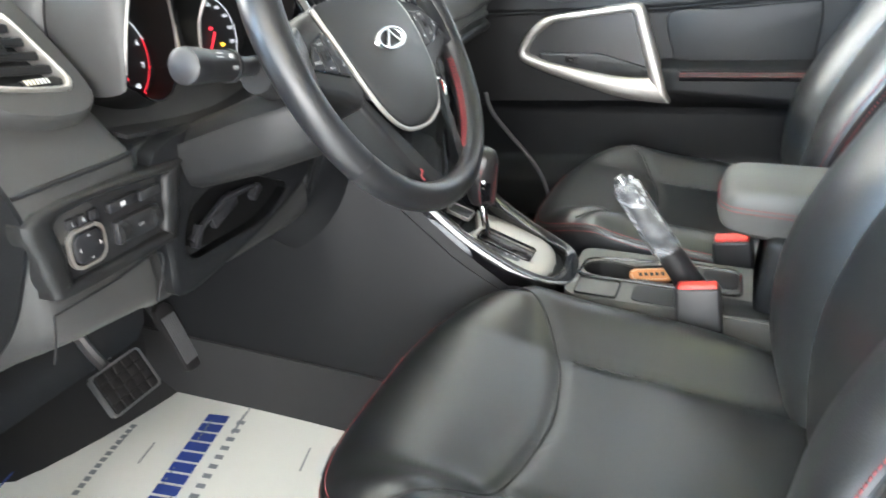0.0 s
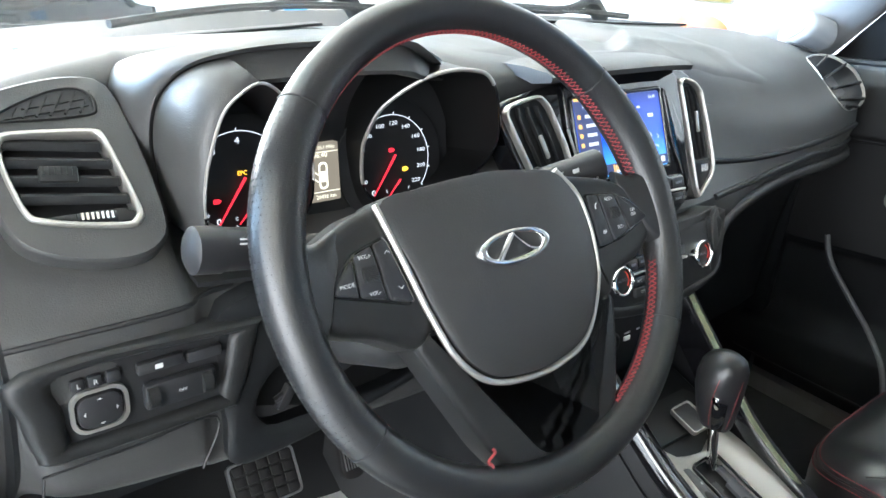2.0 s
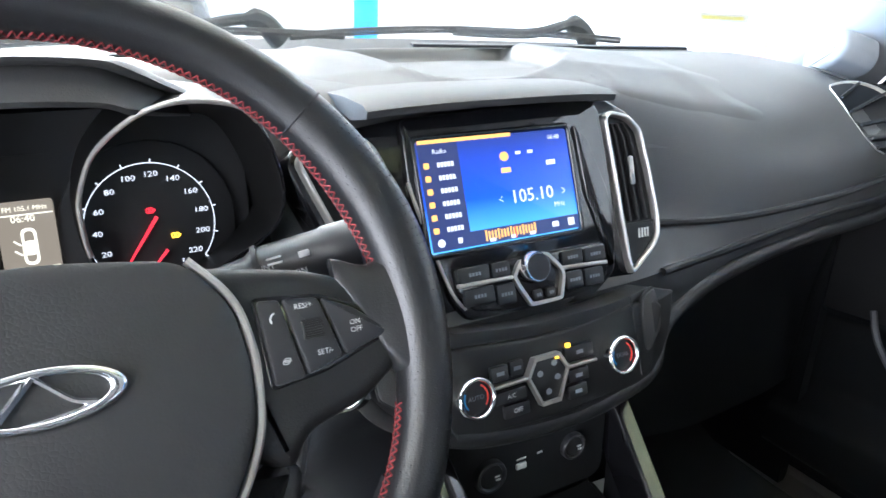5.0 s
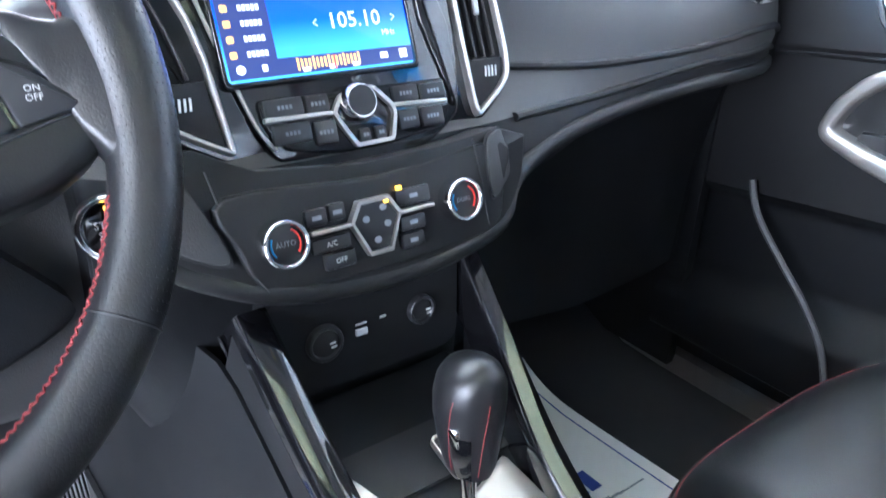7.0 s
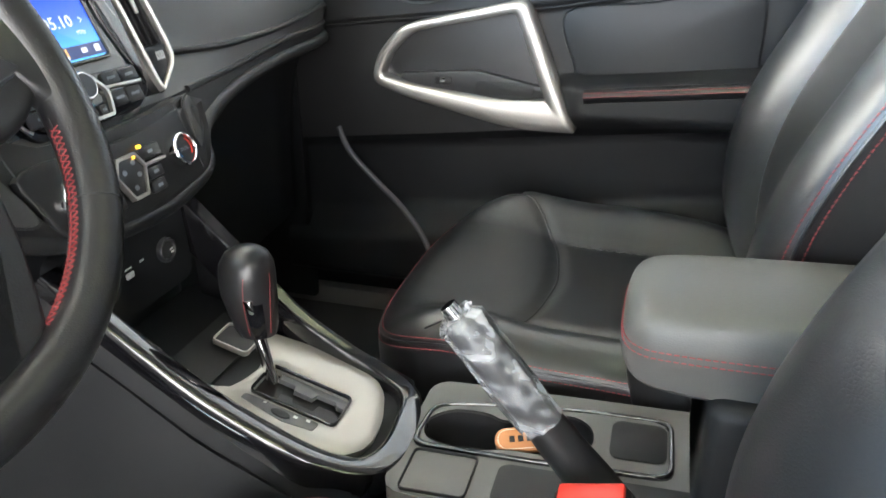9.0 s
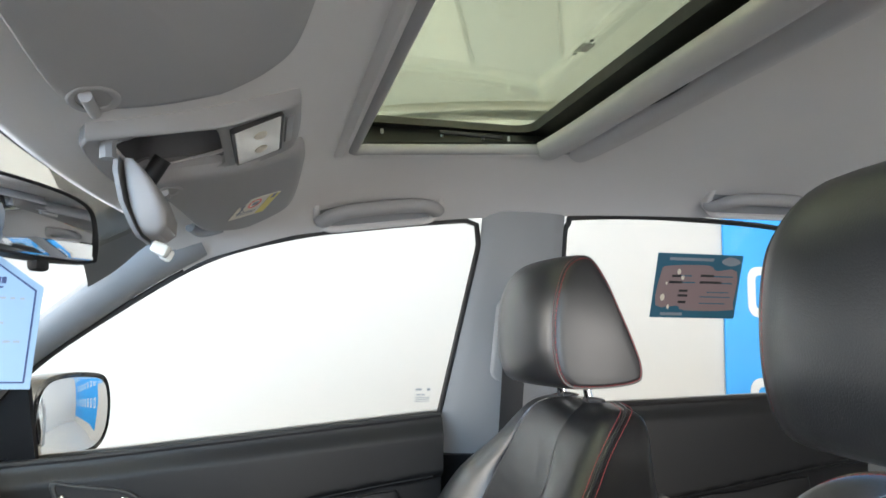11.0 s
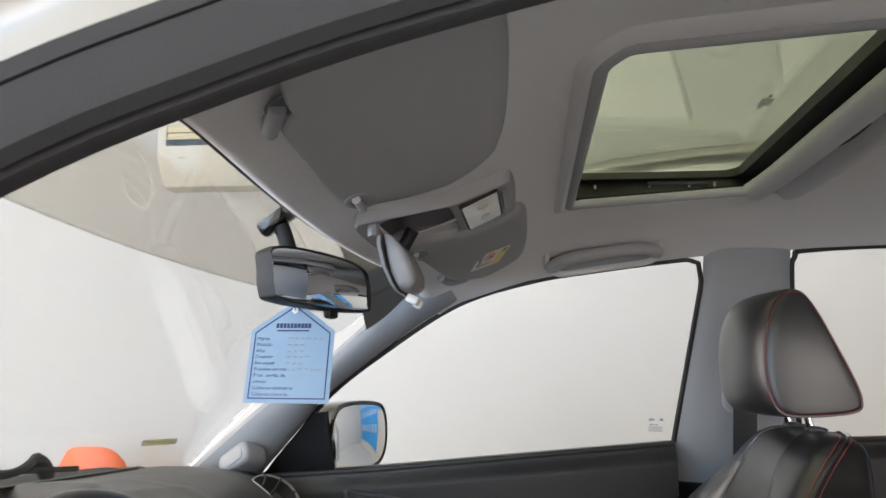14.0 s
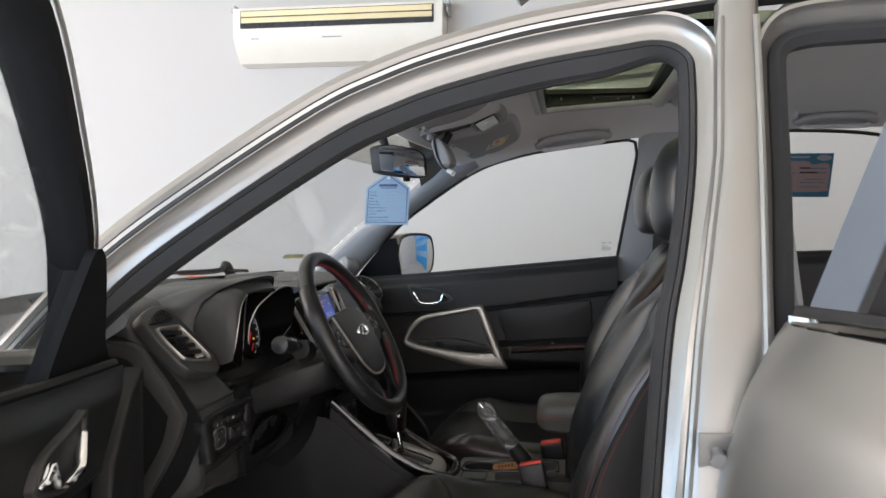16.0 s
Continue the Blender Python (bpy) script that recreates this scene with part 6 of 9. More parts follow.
# ---- centre stack ----
def centre_stack():
    t = thing("centre_stack", (0, 0.2, 0.9), "gloss black centre stack with a lit blue radio screen", "centre stack")
    s = basis((0, 0.194, 1.034), (1, 0, 0), (0, 0.38, 0.92))
    fo = fillet([(-0.189, 0.073), (-0.179, 0.087), (-0.13, 0.0965), (-0.095, 0.1005), (0, 0.1065), (0.096, 0.1100), (0.124, 0.1045), (0.151, 0.0890), (0.163, 0.0735), (0.1675, 0.033), (0.1690, -0.008), (0.1655, -0.030), (0.152, -0.0435), (0.123, -0.0640), (0.068, -0.0755), (0.035, -0.0785), (-0.015, -0.0775), (-0.067, -0.0715), (-0.092, -0.0635), (-0.119, -0.0480), (-0.143, -0.0320), (-0.1635, 0.005), (-0.177, 0.040)], 0.008, 4)
    part("fascia", slab(fo, s, 0.000, 0.004, 3, -0.03), GLOSS, t, "gloss black fascia round the vents")
    bridge = fillet([(-0.093, 0.099), (0.0, 0.105), (0.094, 0.108), (0.110, 0.094), (0.1105, 0.030), (0.108, -0.012), (0.1000, -0.052), (0.068, -0.0715), (0.0, -0.0755), (-0.062, -0.0665), (-0.073, -0.046), (-0.0865, 0.006), (-0.0945, 0.040)], 0.007, 4)
    part("bridge", slab(bridge, s, 0.0055, 0.003, 3, -0.02), GLOSS, t, "gloss black panel carrying the screen")
    for q in ([(-0.0945, 0.050), (-0.0865, 0.0150), (-0.0720, -0.0385), (-0.0610, -0.0560)],):
        part("panel_edge", tube([s @ Vector((x, y, 0.0050)) for x, y in curve(q, 6)], 0.0016, 6), SATIN, t, "thin satin edge beside the screen")
    ear = fillet([(0.0745, 0.083), (0.088, 0.070), (0.1035, 0.020), (0.1025, -0.030), (0.0950, -0.048), (0.0885, -0.018), (0.0775, 0.020)], 0.004, 4)
    part("ear", slab(ear, s, 0.0085, 0.0025, 3, 0.003), GLOSS, t, "gloss black blade beside the screen")
    sc = part("screen", slab(rrect(0.150, 0.088, 0.003, 4, -0.0095, 0.036), s, 0.0072, 0.001, 2, 0.0), G_BLUE, t, "lit blue radio screen showing 105.10")
    o = s @ Matrix.Translation((-0.0095, 0.036, 0.0076)) @ Matrix.Diagonal((0.962, 0.915, 1.0, 1.0))
    part("screen_bezel", ring(rrect(0.158, 0.098, 0.005, 4, -0.0095, 0.036), rrect(0.151, 0.089, 0.003, 4, -0.0095, 0.036), s, 0.009, 0.0, 0.0015), GLOSS, t)
    part("screen_bar", box(o @ Matrix.Translation((0, -0.0405, 0)), 0.154, 0.013, 0.0003), G_NAVY, sc)
    part("screen_list", box(o @ Matrix.Translation((-0.058, 0.006, 0)), 0.038, 0.080, 0.0003), G_NAVY, sc)
    part("screen_head", box(o @ Matrix.Translation((-0.030, 0.0475, 0.0002)), 0.092, 0.0035, 0.0003), G_ORANGE, sc, "orange band along the top")
    letters("frequency", "105.10", 0.0172, o @ Matrix.Translation((0.030, -0.010, 0.0004)), G_WHITE, sc)
    for q, d in ((-0.002, -1), (0.063, 1)):
        part("seek_mark", tube([o @ Vector((q, -0.0075, 0.0005)), o @ Vector((q + d * 0.0032, -0.010, 0.0005)), o @ Vector((q, -0.0125, 0.0005))], 0.0004, 4), G_WHITE, sc)
    letters("frequency_unit", "MHz", 0.0062, o @ Matrix.Translation((0.058, -0.022, 0.0004)), G_WHITE, sc)
    letters("clock_readout", "06:40", 0.006, o @ Matrix.Translation((0.062, 0.041, 0.0004)), G_WHITE, sc)
    for i in range(17):
        part("tuning_scale", box(o @ Matrix.Translation((-0.024 + 0.0032 * i, -0.040, 0.0003)), 0.0017, 0.0075 if i % 4 else 0.0095, 0.0003), G_ORANGE, sc)
    part("tuning_mark", box(o @ Matrix.Translation((0.006, -0.041, 0.0006)), 0.0012, 0.010, 0.0003), G_RED, sc)
    letters("list_head", "Radio", 0.0058, o @ Matrix.Translation((-0.057, 0.0385, 0.0004)), G_WHITE, sc)
    for i in range(6):
        part("preset_dot", slab(rrect(0.0052, 0.0052, 0.0012, 2), o @ Matrix.Translation((-0.071, 0.027 - 0.0112 * i, 0.0003)), 0.0004), G_ORANGE, sc)
        part("preset_text", bars([(-0.0595 + 0.0033 * j, 0.027 - 0.0112 * i, 0.0024, 0.0042) for j in range(5)], o @ Matrix.Translation((0, 0, 0.0003)), 0.0003), G_WHITE, sc)
    for j, (x, w) in enumerate(((-0.050, 0.004), (-0.018, 0.006), (0.004, 0.006), (0.024, 0.006), (0.050, 0.007))):
        part("icon", box(o @ Matrix.Translation((x, -0.0445 if 0 < j < 4 else -0.040, 0.0004)), w, 0.0030 if 0 < j < 4 else 0.0048, 0.0003), G_WHITE, sc)
    part("icon", slab(oval(0.007, 0.007, 12), o @ Matrix.Translation((-0.068, -0.040, 0.0004)), 0.0004), G_WHITE, sc)
    part("icon", box(o @ Matrix.Translation((0.068, -0.040, 0.0004)), 0.007, 0.007, 0.0003), G_WHITE, sc)
    part("icon", box(o @ Matrix.Translation((0.055, 0.018, 0.0004)), 0.010, 0.0045, 0.0003), G_WHITE, sc)
    part("icon", slab(oval(0.009, 0.0085, 14), o @ Matrix.Translation((0.006, 0.028, 0.0004)), 0.0004), G_ORANGE, sc)
    part("icon", box(o @ Matrix.Translation((0.006, 0.0155, 0.0004)), 0.010, 0.0045, 0.0003), G_ORANGE, sc)
    for x in (0.021, 0.034):
        part("icon", box(o @ Matrix.Translation((x, 0.030, 0.0004)), 0.0055, 0.0028, 0.0003), G_WHITE, sc)
    # slanted vents on both sides: silver frame, upright slats, a plain plate with the thumb wheel at the foot
    sides = {
        -1: (fillet([(-0.1815, 0.0735), (-0.1760, 0.0825), (-0.155, 0.0875), (-0.128, 0.0905), (-0.1165, 0.079), (-0.1000, 0.035), (-0.0950, 0.010), (-0.0895, -0.0575), (-0.115, -0.0430), (-0.1385, -0.0285), (-0.1555, 0.0055), (-0.169, 0.040)], 0.007, 4), -0.004, (-0.118, -0.018), -0.1405),
        1: (fillet([(0.1115, 0.0860), (0.1200, 0.0925), (0.142, 0.0870), (0.1555, 0.0735), (0.1600, 0.033), (0.1620, -0.008), (0.1600, -0.0270), (0.150, -0.0385), (0.1185, -0.0595), (0.1155, -0.045), (0.1143, -0.005), (0.1133, 0.047)], 0.006, 4), -0.012, (0.141, -0.0225), 0.136),
    }
    sm = s @ Matrix.Translation((0, 0, -0.002))
    for k in (-1, 1):
        vo, cut, (wx, wy), slx = sides[k]
        vi = inset(vo, 0.0042)
        v = part("centre_vent", ring(vo, vi, sm, 0.010, -0.01, 0.003), SATIN, t, "satin silver vent frame")
        part("duct", slab(vi, sm, 0.0028, 0, 2, -0.002), TRACK, v)
        va = np.array(vi + vi[:1])
        lo, hi = va[:, 1].min(), va[:, 1].max()
        def across(y, f):
            xs = [p[0] + (q[0] - p[0]) * (y - p[1]) / (q[1] - p[1]) for p, q in zip(va, va[1:]) if (p[1] - y) * (q[1] - y) < 0]
            return min(xs) * (1 - f) + max(xs) * f
        plate = [(across(cut, 0.03), cut), (across(cut, 0.97), cut)] + [(across(y, 0.97), y) for y in np.linspace(cut - 0.006, lo + 0.004, 5)] + [(across(y, 0.03), y) for y in np.linspace(lo + 0.004, cut - 0.006, 5)]
        part("foot_plate", slab(plate, sm, 0.0062, 0.001, 2, 0.002), TRIM, v)
        for f in (0.25, 0.5, 0.75):
            ys = np.linspace(cut + 0.002, hi - 0.007, 9)
            part("slat", loft([[sm @ Vector((across(y, f) + a_, y, h)) for a_, h in ((-0.0016, 0.0022), (-0.0012, 0.0064), (0.0, 0.0074), (0.0012, 0.0064), (0.0016, 0.0022))] for y in ys]), TRIM, v)
        part("slider", box(sm @ pose(across(0.036, 0.5), 0.036, 0.0065, 0, 0, 17 if k < 0 else -3), 0.0048, 0.026, 0.0030, 0.001), SATIN, v)
        for i in range(4):
            part("thumb_rib", box(sm @ pose(wx + 0.0036 * (i - 1.5), wy, 0.0064, 0, 0, -8), 0.0015, 0.0085, 0.0008), WHITEINK, v)
    # radio keys under the screen
    def hexagon(w, h, cx, cy):
        return [(cx - w / 2, cy + h * 0.15), (cx - w * 0.3, cy + h / 2), (cx + w * 0.3, cy + h / 2), (cx + w / 2, cy + h * 0.15), (cx + w * 0.22, cy - h / 2), (cx - w * 0.22, cy - h / 2)]
    ks = s @ Matrix.Translation((0, 0, 0.004))
    part("key_panel", slab(fillet([(-0.070, -0.0215), (0.088, -0.0230), (0.0885, -0.048), (0.078, -0.0605), (0.030, -0.0665), (-0.012, -0.0665), (-0.055, -0.0585), (-0.068, -0.042)], 0.005, 3), ks, 0.006, 0.002, 2, -0.002), GLOSS, t)
    hx = fillet([(-0.0175, -0.0375), (-0.0105, -0.0270), (0.001, -0.0188), (0.0215, -0.0228), (0.0350, -0.0375), (0.0362, -0.0450), (0.0295, -0.0640), (-0.003, -0.0645), (-0.0125, -0.048)], 0.003, 3)
    part("key_frame", join(ring(hx, inset(hx, 0.0030), ks, 0.0105, 0.004), box(ks @ pose(-0.0425, -0.0368, 0.004, 0, 0, -1.5), 0.052, 0.0034, 0.006, 0.001), box(ks @ pose(0.0595, -0.0398, 0.004, 0, 0, -3), 0.050, 0.0034, 0.006, 0.001)), SATIN, t, "satin silver key frame")
    kn = part("volume_knob", tube([ks @ Vector((0.0040, -0.0325, 0.004)), ks @ Vector((0.0040, -0.0325, 0.015)), ks @ Vector((0.0040, -0.0325, 0.018))], [0.0140, 0.0135, 0.0120], 28), CHROME, t, "chrome-ringed knob")
    part("knob_cap", tube([ks @ Vector((0.0040, -0.0325, 0.018)), ks @ Vector((0.0040, -0.0325, 0.0185))], 0.0110, 24), BUTTON, kn)
    for x, y, w, h in ((-0.052, -0.0290, 0.030, 0.0125), (-0.0265, -0.0295, 0.019, 0.0125), (-0.050, -0.0470, 0.030, 0.0140), (-0.0245, -0.0500, 0.019, 0.0170), (0.0480, -0.0310, 0.024, 0.0125), (0.0735, -0.0322, 0.024, 0.0125), (0.0470, -0.0505, 0.019, 0.0150), (0.0690, -0.0510, 0.022, 0.0150), (0.0065, -0.0565, 0.010, 0.0095), (0.0200, -0.0565, 0.010, 0.0095)):
        k2 = part("radio_key", slab(fillet([(x - w * 0.48, y - h / 2), (x + w * 0.48, y - h / 2), (x + w * 0.48, y + h / 2), (x - w * 0.48, y + h / 2)], 0.002, 3), ks, 0.0085, 0.0012, 2, 0.004), BUTTON, t)
        part("key_mark", bars([(x + d, y, 0.0020, 0.0028) for d in ((-0.0045, -0.0015, 0.0015, 0.0045) if w > 0.015 else (-0.001, 0.0015))], ks @ Matrix.Translation((0, 0, 0.0086)), 0.0002), GREYPRINT, k2)
    # climate panel
    c = basis((0, 0.1235, 0.937), (1, 0, 0), (0, 0.30, 0.95))
    co = curve([(-0.115, 0.036), (0, 0.030), (0.115, 0.036), (0.112, 0.0), (0.098, -0.030), (0.05, -0.036), (0, -0.038), (-0.05, -0.036), (-0.098, -0.030), (-0.112, 0.0)][::-1], 4, True)
    lowr = [(-0.158, 0.006), (-0.143, -0.010), (-0.101, -0.028), (-0.053, -0.039), (0.014, -0.043), (0.071, -0.037), (0.111, -0.026), (0.136, -0.008), (0.148, 0.014), (0.153, 0.032)]
    so_ = curve(lowr, 4) + [(0.112, 0.047), (0.056, 0.042), (-0.015, 0.041), (-0.09, 0.049), (-0.126, 0.066), (-0.158, 0.062)]
    def swept(bm):
        """Carry the panel's ends back to meet the dashboard."""
        for w in bm.verts:
            w.co.y += (0.3 if w.co.x > 0 else 0.35) * max(0, abs(w.co.x) - 0.104)
        return bm
    su = part("stack_surround", swept(slab([p for q in zip(so_, so_[1:] + so_[:1]) for p in (q[0], tuple(0.5 * (np.array(q[0]) + np.array(q[1]))))], c, 0.0012, 0.002, 2, -0.03)), TRIM, t, "dark panel round the climate controls")
    lip = [tuple(c @ Vector((x, y - 0.002, -0.006))) for x, y in lowr[:7]]
    lip = [(x, y + (0.3 if x > 0 else 0.35) * max(0, abs(x) - 0.104), z) for x, y, z in lip] + [(0.138, 0.143, 0.925), (0.170, 0.157, 0.937), (0.227, 0.172, 0.948), (0.328, 0.187, 0.957), (0.432, 0.195, 0.962), (0.55, 0.202, 0.963), (0.62, 0.217, 0.962), (0.685, 0.25, 0.958)]
    part("stack_lip", tube(curve(lip, 5), 0.0088, 10), TRIM, su, "rounded lip under the controls and along the footwell")
    part("climate_panel", slab(co, c, 0.002, 0.003, 3, -0.03), TRIM, t)
    ck = c @ Matrix.Translation((-0.0115, 0, 0))
    for x, w in ((-0.0735, "AUTO"), (0.0735, "DUAL")):
        d = part("climate_dial", ring(oval(0.0335, 0.0335, 36, x), oval(0.0255, 0.0255, 36, x), ck, 0.016, 0.0, 0.003), CHROME, t, "chrome-ringed temperature dial")
        part("dial_cap", slab(oval(0.026, 0.026, 30, x), ck, 0.012, 0.001), BUTTON, d)
        letters("dial_legend", w, 0.0052, ck @ Matrix.Translation((x, 0, 0.0125)), GREYPRINT, d)
        for a0, a1, mt in ((-40, 60, RED), (150, 220, BLUE)):
            part("dial_arc", tube([ck @ Vector((x + 0.0104 * math.cos(radians(a)), 0.0104 * math.sin(radians(a)), 0.0125)) for a in np.linspace(a0, a1, 10)], 0.0007, 5), mt, d)
    hc = hexagon(0.042, 0.040, -0.001, -0.004)
    hi = hexagon(0.037, 0.034, -0.001, -0.004)
    part("climate_frame", join(ring(hc[::-1], hi[::-1], ck, 0.0085, 0.0), box(ck @ pose(-0.036, 0.001, 0, 0, 0, 0), 0.032, 0.003, 0.008, 0.001), box(ck @ pose(0.034, 0.001, 0, 0, 0, 0), 0.032, 0.003, 0.008, 0.001)), SATIN, t, "satin silver frame round the air keys")
    part("air_key", slab(hi[::-1], ck, 0.0065, 0.001, 2, 0), BUTTON, t)
    part("air_marks", join(*[slab(oval(0.006, 0.005, 10), ck @ Matrix.Translation((x, y, 0)), 0.0069, 0, 2, 0.006) for x, y in ((-0.009, 0.002), (0.006, 0.008), (0.008, -0.004), (-0.002, -0.014))]), GREYPRINT, t)
    for x, y, w, h, s2 in ((-0.046, 0.011, 0.016, 0.012, ""), (-0.030, 0.012, 0.013, 0.012, ""), (-0.038, -0.0085, 0.030, 0.010, "A/C"), (-0.033, -0.021, 0.024, 0.011, "OFF"), (0.033, 0.011, 0.030, 0.012, ""), (0.030, -0.008, 0.022, 0.011, ""), (0.028, -0.021, 0.020, 0.011, "")):
        k3 = part("climate_key", box(ck @ Matrix.Translation((x, y, 0.001)), w, h, 0.0055, 0.0015), BUTTON, t)
        if s2:
            letters("key_legend", s2, 0.0052, ck @ Matrix.Translation((x, y, 0.007)), WHITEINK, k3)
        else:
            part("key_mark", box(ck @ Matrix.Translation((x, y, 0.0066)), 0.007, 0.003, 0.0003), GREYPRINT, k3)
    part("indicator", box(ck @ Matrix.Translation((0.022, 0.0185, 0.004)), 0.0035, 0.003, 0.003), G_AMBER, t, "lit amber light")
    part("indicator", box(ck @ Matrix.Translation((0.009, 0.012, 0.0045)), 0.0035, 0.003, 0.003), G_AMBER, t, "lit amber light")
    # start button on the driver's side
    b = basis((-0.182, 0.142, 0.965), (1, -0.12, 0), (0, 0.3, 0.95))
    sb = part("start_button", ring(oval(0.040, 0.040, 32), oval(0.031, 0.031, 32), b, 0.010, -0.01, 0.003), CHROME, t, "chrome-ringed start button")
    part("button_cap", slab(oval(0.031, 0.031, 28), b, 0.006, 0.001), GLOSS, sb)
    letters("button_legend", "START\nSTOP", 0.0062, b @ Matrix.Translation((0, -0.001, 0.0065)), WHITEINK, sb)
    part("indicator", box(b @ Matrix.Translation((0.0, 0.011, 0.005)), 0.004, 0.004, 0.002), G_AMBER, sb)
    for q in ([(-0.151, 0.050), (-0.139, 0.050), (-0.119, 0.002), (-0.124, -0.008), (-0.146, 0.002), (-0.152, 0.012)], [(0.0985, 0.036), (0.110, 0.044), (0.118, 0.041), (0.1235, 0.012), (0.112, 0.001), (0.098, -0.004)]):
        bo = curve(q[::-1], 4, True)
        mid = np.mean(bo, axis=0)
        part("blank_edge", swept(slab([tuple(mid + (np.array(p) - mid) * 1.09) for p in bo], c, 0.0026, 0.0004, 2, 0.0)), BLACK, t)
        part("blank_cover", swept(slab(bo, c, 0.0042, 0.001, 2, 0.0)), DASH, t, "blank switch cover")
    for q in ([(-0.122, 0.052), (-0.113, 0.0), (-0.098, -0.032)], [(0.086, 0.044), (0.089, 0.01), (0.091, -0.026)]):
        part("panel_seam", swept(tube([c @ Vector((*p, 0.0024)) for p in q], 0.0009, 6)), BLACK, t)
    # recess with sockets
    r = basis((0, 0.147, 0.835), (1, 0, 0), (0, 0.06, 1))
    part("socket_recess", slab(rrect(0.175, 0.09, 0.015, 5, 0, 0.0), r, 0.002, 0, 2, -0.03), LOWER, t)
    for x, y, rad in ((-0.043, -0.002, 0.0155), (0.048, -0.001, 0.0130)):
        so = part("power_socket", ring(oval(2 * rad, 2 * rad, 28, x, y), oval(1.5 * rad, 1.5 * rad, 28, x, y), r, 0.008, 0.0, 0.002), BUTTON, t, "capped power socket")
        part("socket_cap", slab(oval(1.5 * rad, 1.5 * rad, 28, x, y), r, 0.006, 0.001), BLACK, so)
        part("cap_mark", bars([(x + 0.006, y - 0.001, 0.005, 0.0016), (x + 0.007, y - 0.0045, 0.005, 0.0016)], r @ Matrix.Translation((0, 0, 0.0062))), WHITEINK, so)
    part("usb_port", box(r @ Matrix.Translation((-0.009, -0.004, 0.001)), 0.011, 0.006, 0.003, 0.001), WHITEINK, t)
    part("port_mark", bars([(-0.009, 0.003, 0.010, 0.0015), (0.0115, 0.003, 0.006, 0.002)], r @ Matrix.Translation((0, 0, 0.0022))), WHITEINK, t)


centre_stack()


# ---- centre console ----
def console():
    t = thing("centre_console", (0, -0.1, 0.42), "black centre console with gloss rails and silver gear plate", "centre console")
    # body: side walls down to the carpet
    secs = [(0.16, 0.096, 0.772, 0.150), (0.12, 0.096, 0.762, 0.155), (0.06, 0.09, 0.744, 0.165), (0.0, 0.084, 0.724, 0.165), (-0.06, 0.082, 0.706, 0.160), (-0.11, 0.086, 0.696, 0.150), (-0.132, 0.080, 0.655, 0.140), (-0.20, 0.080, 0.645, 0.135), (-0.45, 0.080, 0.645, 0.13), (-0.75, 0.080, 0.645, 0.13)]
    rings = []
    for y, w, z, foot in secs:
        rings.append([(-foot, y + 0.02, 0.42), (-foot + 0.01, y + 0.01, 0.52), (-w - 0.02, y, z - 0.07), (-w - 0.004, y, z - 0.012), (-w + 0.006, y, z - 0.004), (-w + 0.02, y, z - 0.006), (w - 0.02, y, z - 0.006), (w - 0.006, y, z - 0.004), (w + 0.004, y, z - 0.012), (w + 0.02, y, z - 0.07), (foot - 0.01, y + 0.01, 0.52), (foot, y + 0.02, 0.42)])
    part("body", loft(curve_rings(rings, 4)), LOWER, t, "dark console body")
    for s in (-1, 1):
        tops = curve([(0.112, 0.150, 0.862), (0.107, 0.085, 0.806), (0.101, 0.02, 0.753), (0.096, -0.04, 0.718), (0.093, -0.085, 0.70), (0.088, -0.11, 0.692)], 5)
        part("side_wall", loft([[(s * x, y, z), (s * (x + 0.012), y + 0.004, z - 0.05), (s * (0.135 + 0.02 * k), y + 0.02, 0.56), (s * (0.15 + 0.02 * k), y + 0.03, 0.42), (s * (0.12), y, 0.42), (s * (x - 0.012), y, z - 0.02)] for k, (x, y, z) in zip(np.linspace(0, 1, len(tops)), tops)]), LOWER, t, "dark console side wall")
    wy = [-0.06, -0.04, 0.02, 0.085, 0.15, 0.20, 0.30, 0.55]
    wing_z = lambda y: float(np.interp(y, wy, [0.688, 0.698, 0.731, 0.784, 0.836, 0.848, 0.85, 0.85]))
    wing_x = lambda y: float(np.interp(y, wy, [-0.101, -0.102, -0.106, -0.111, -0.117, -0.132, -0.146, -0.160]))
    def wing(u, v):
        y = -0.06 + 0.61 * u
        foot = -0.160 - 0.016 * u
        return (foot + (wing_x(y) - foot) * v ** 0.8, y, 0.535 + (wing_z(y) - 0.535) * v)
    part("console_wing", surf(wing, 28, 14, 0.004), LOWER, t, "smooth dark side panel")
    part("carpet_skirt", surf(lambda u, v: (-0.168 - 0.012 * u - 0.012 * (1 - v) ** 2, 0.03 + 0.52 * u, 0.42 + 0.121 * v), 14, 6, 0.006), CARPET, t, "black carpet turned up against the console")
    part("forward_tray", surf(lambda u, v: (-0.08 + 0.16 * u, 0.052 + 0.10 * v, 0.741 + 0.02 * v), 6, 8, 0.004), BLACK, t)
    # gloss rails sweeping down from the stack and closing behind the plate
    path = curve([(-0.098, 0.150, 0.874), (-0.093, 0.085, 0.818), (-0.087, 0.02, 0.765), (-0.083, -0.04, 0.730), (-0.080, -0.085, 0.712), (-0.066, -0.118, 0.702), (-0.03, -0.131, 0.698), (0.022, -0.127, 0.698), (0.053, -0.113, 0.702), (0.066, -0.083, 0.712), (0.071, -0.04, 0.730), (0.077, 0.02, 0.765), (0.090, 0.085, 0.818), (0.099, 0.150, 0.874)], 6)
    p = np.array(path)
    c = np.array([0, 0.02])
    tan = np.gradient(p, axis=0)
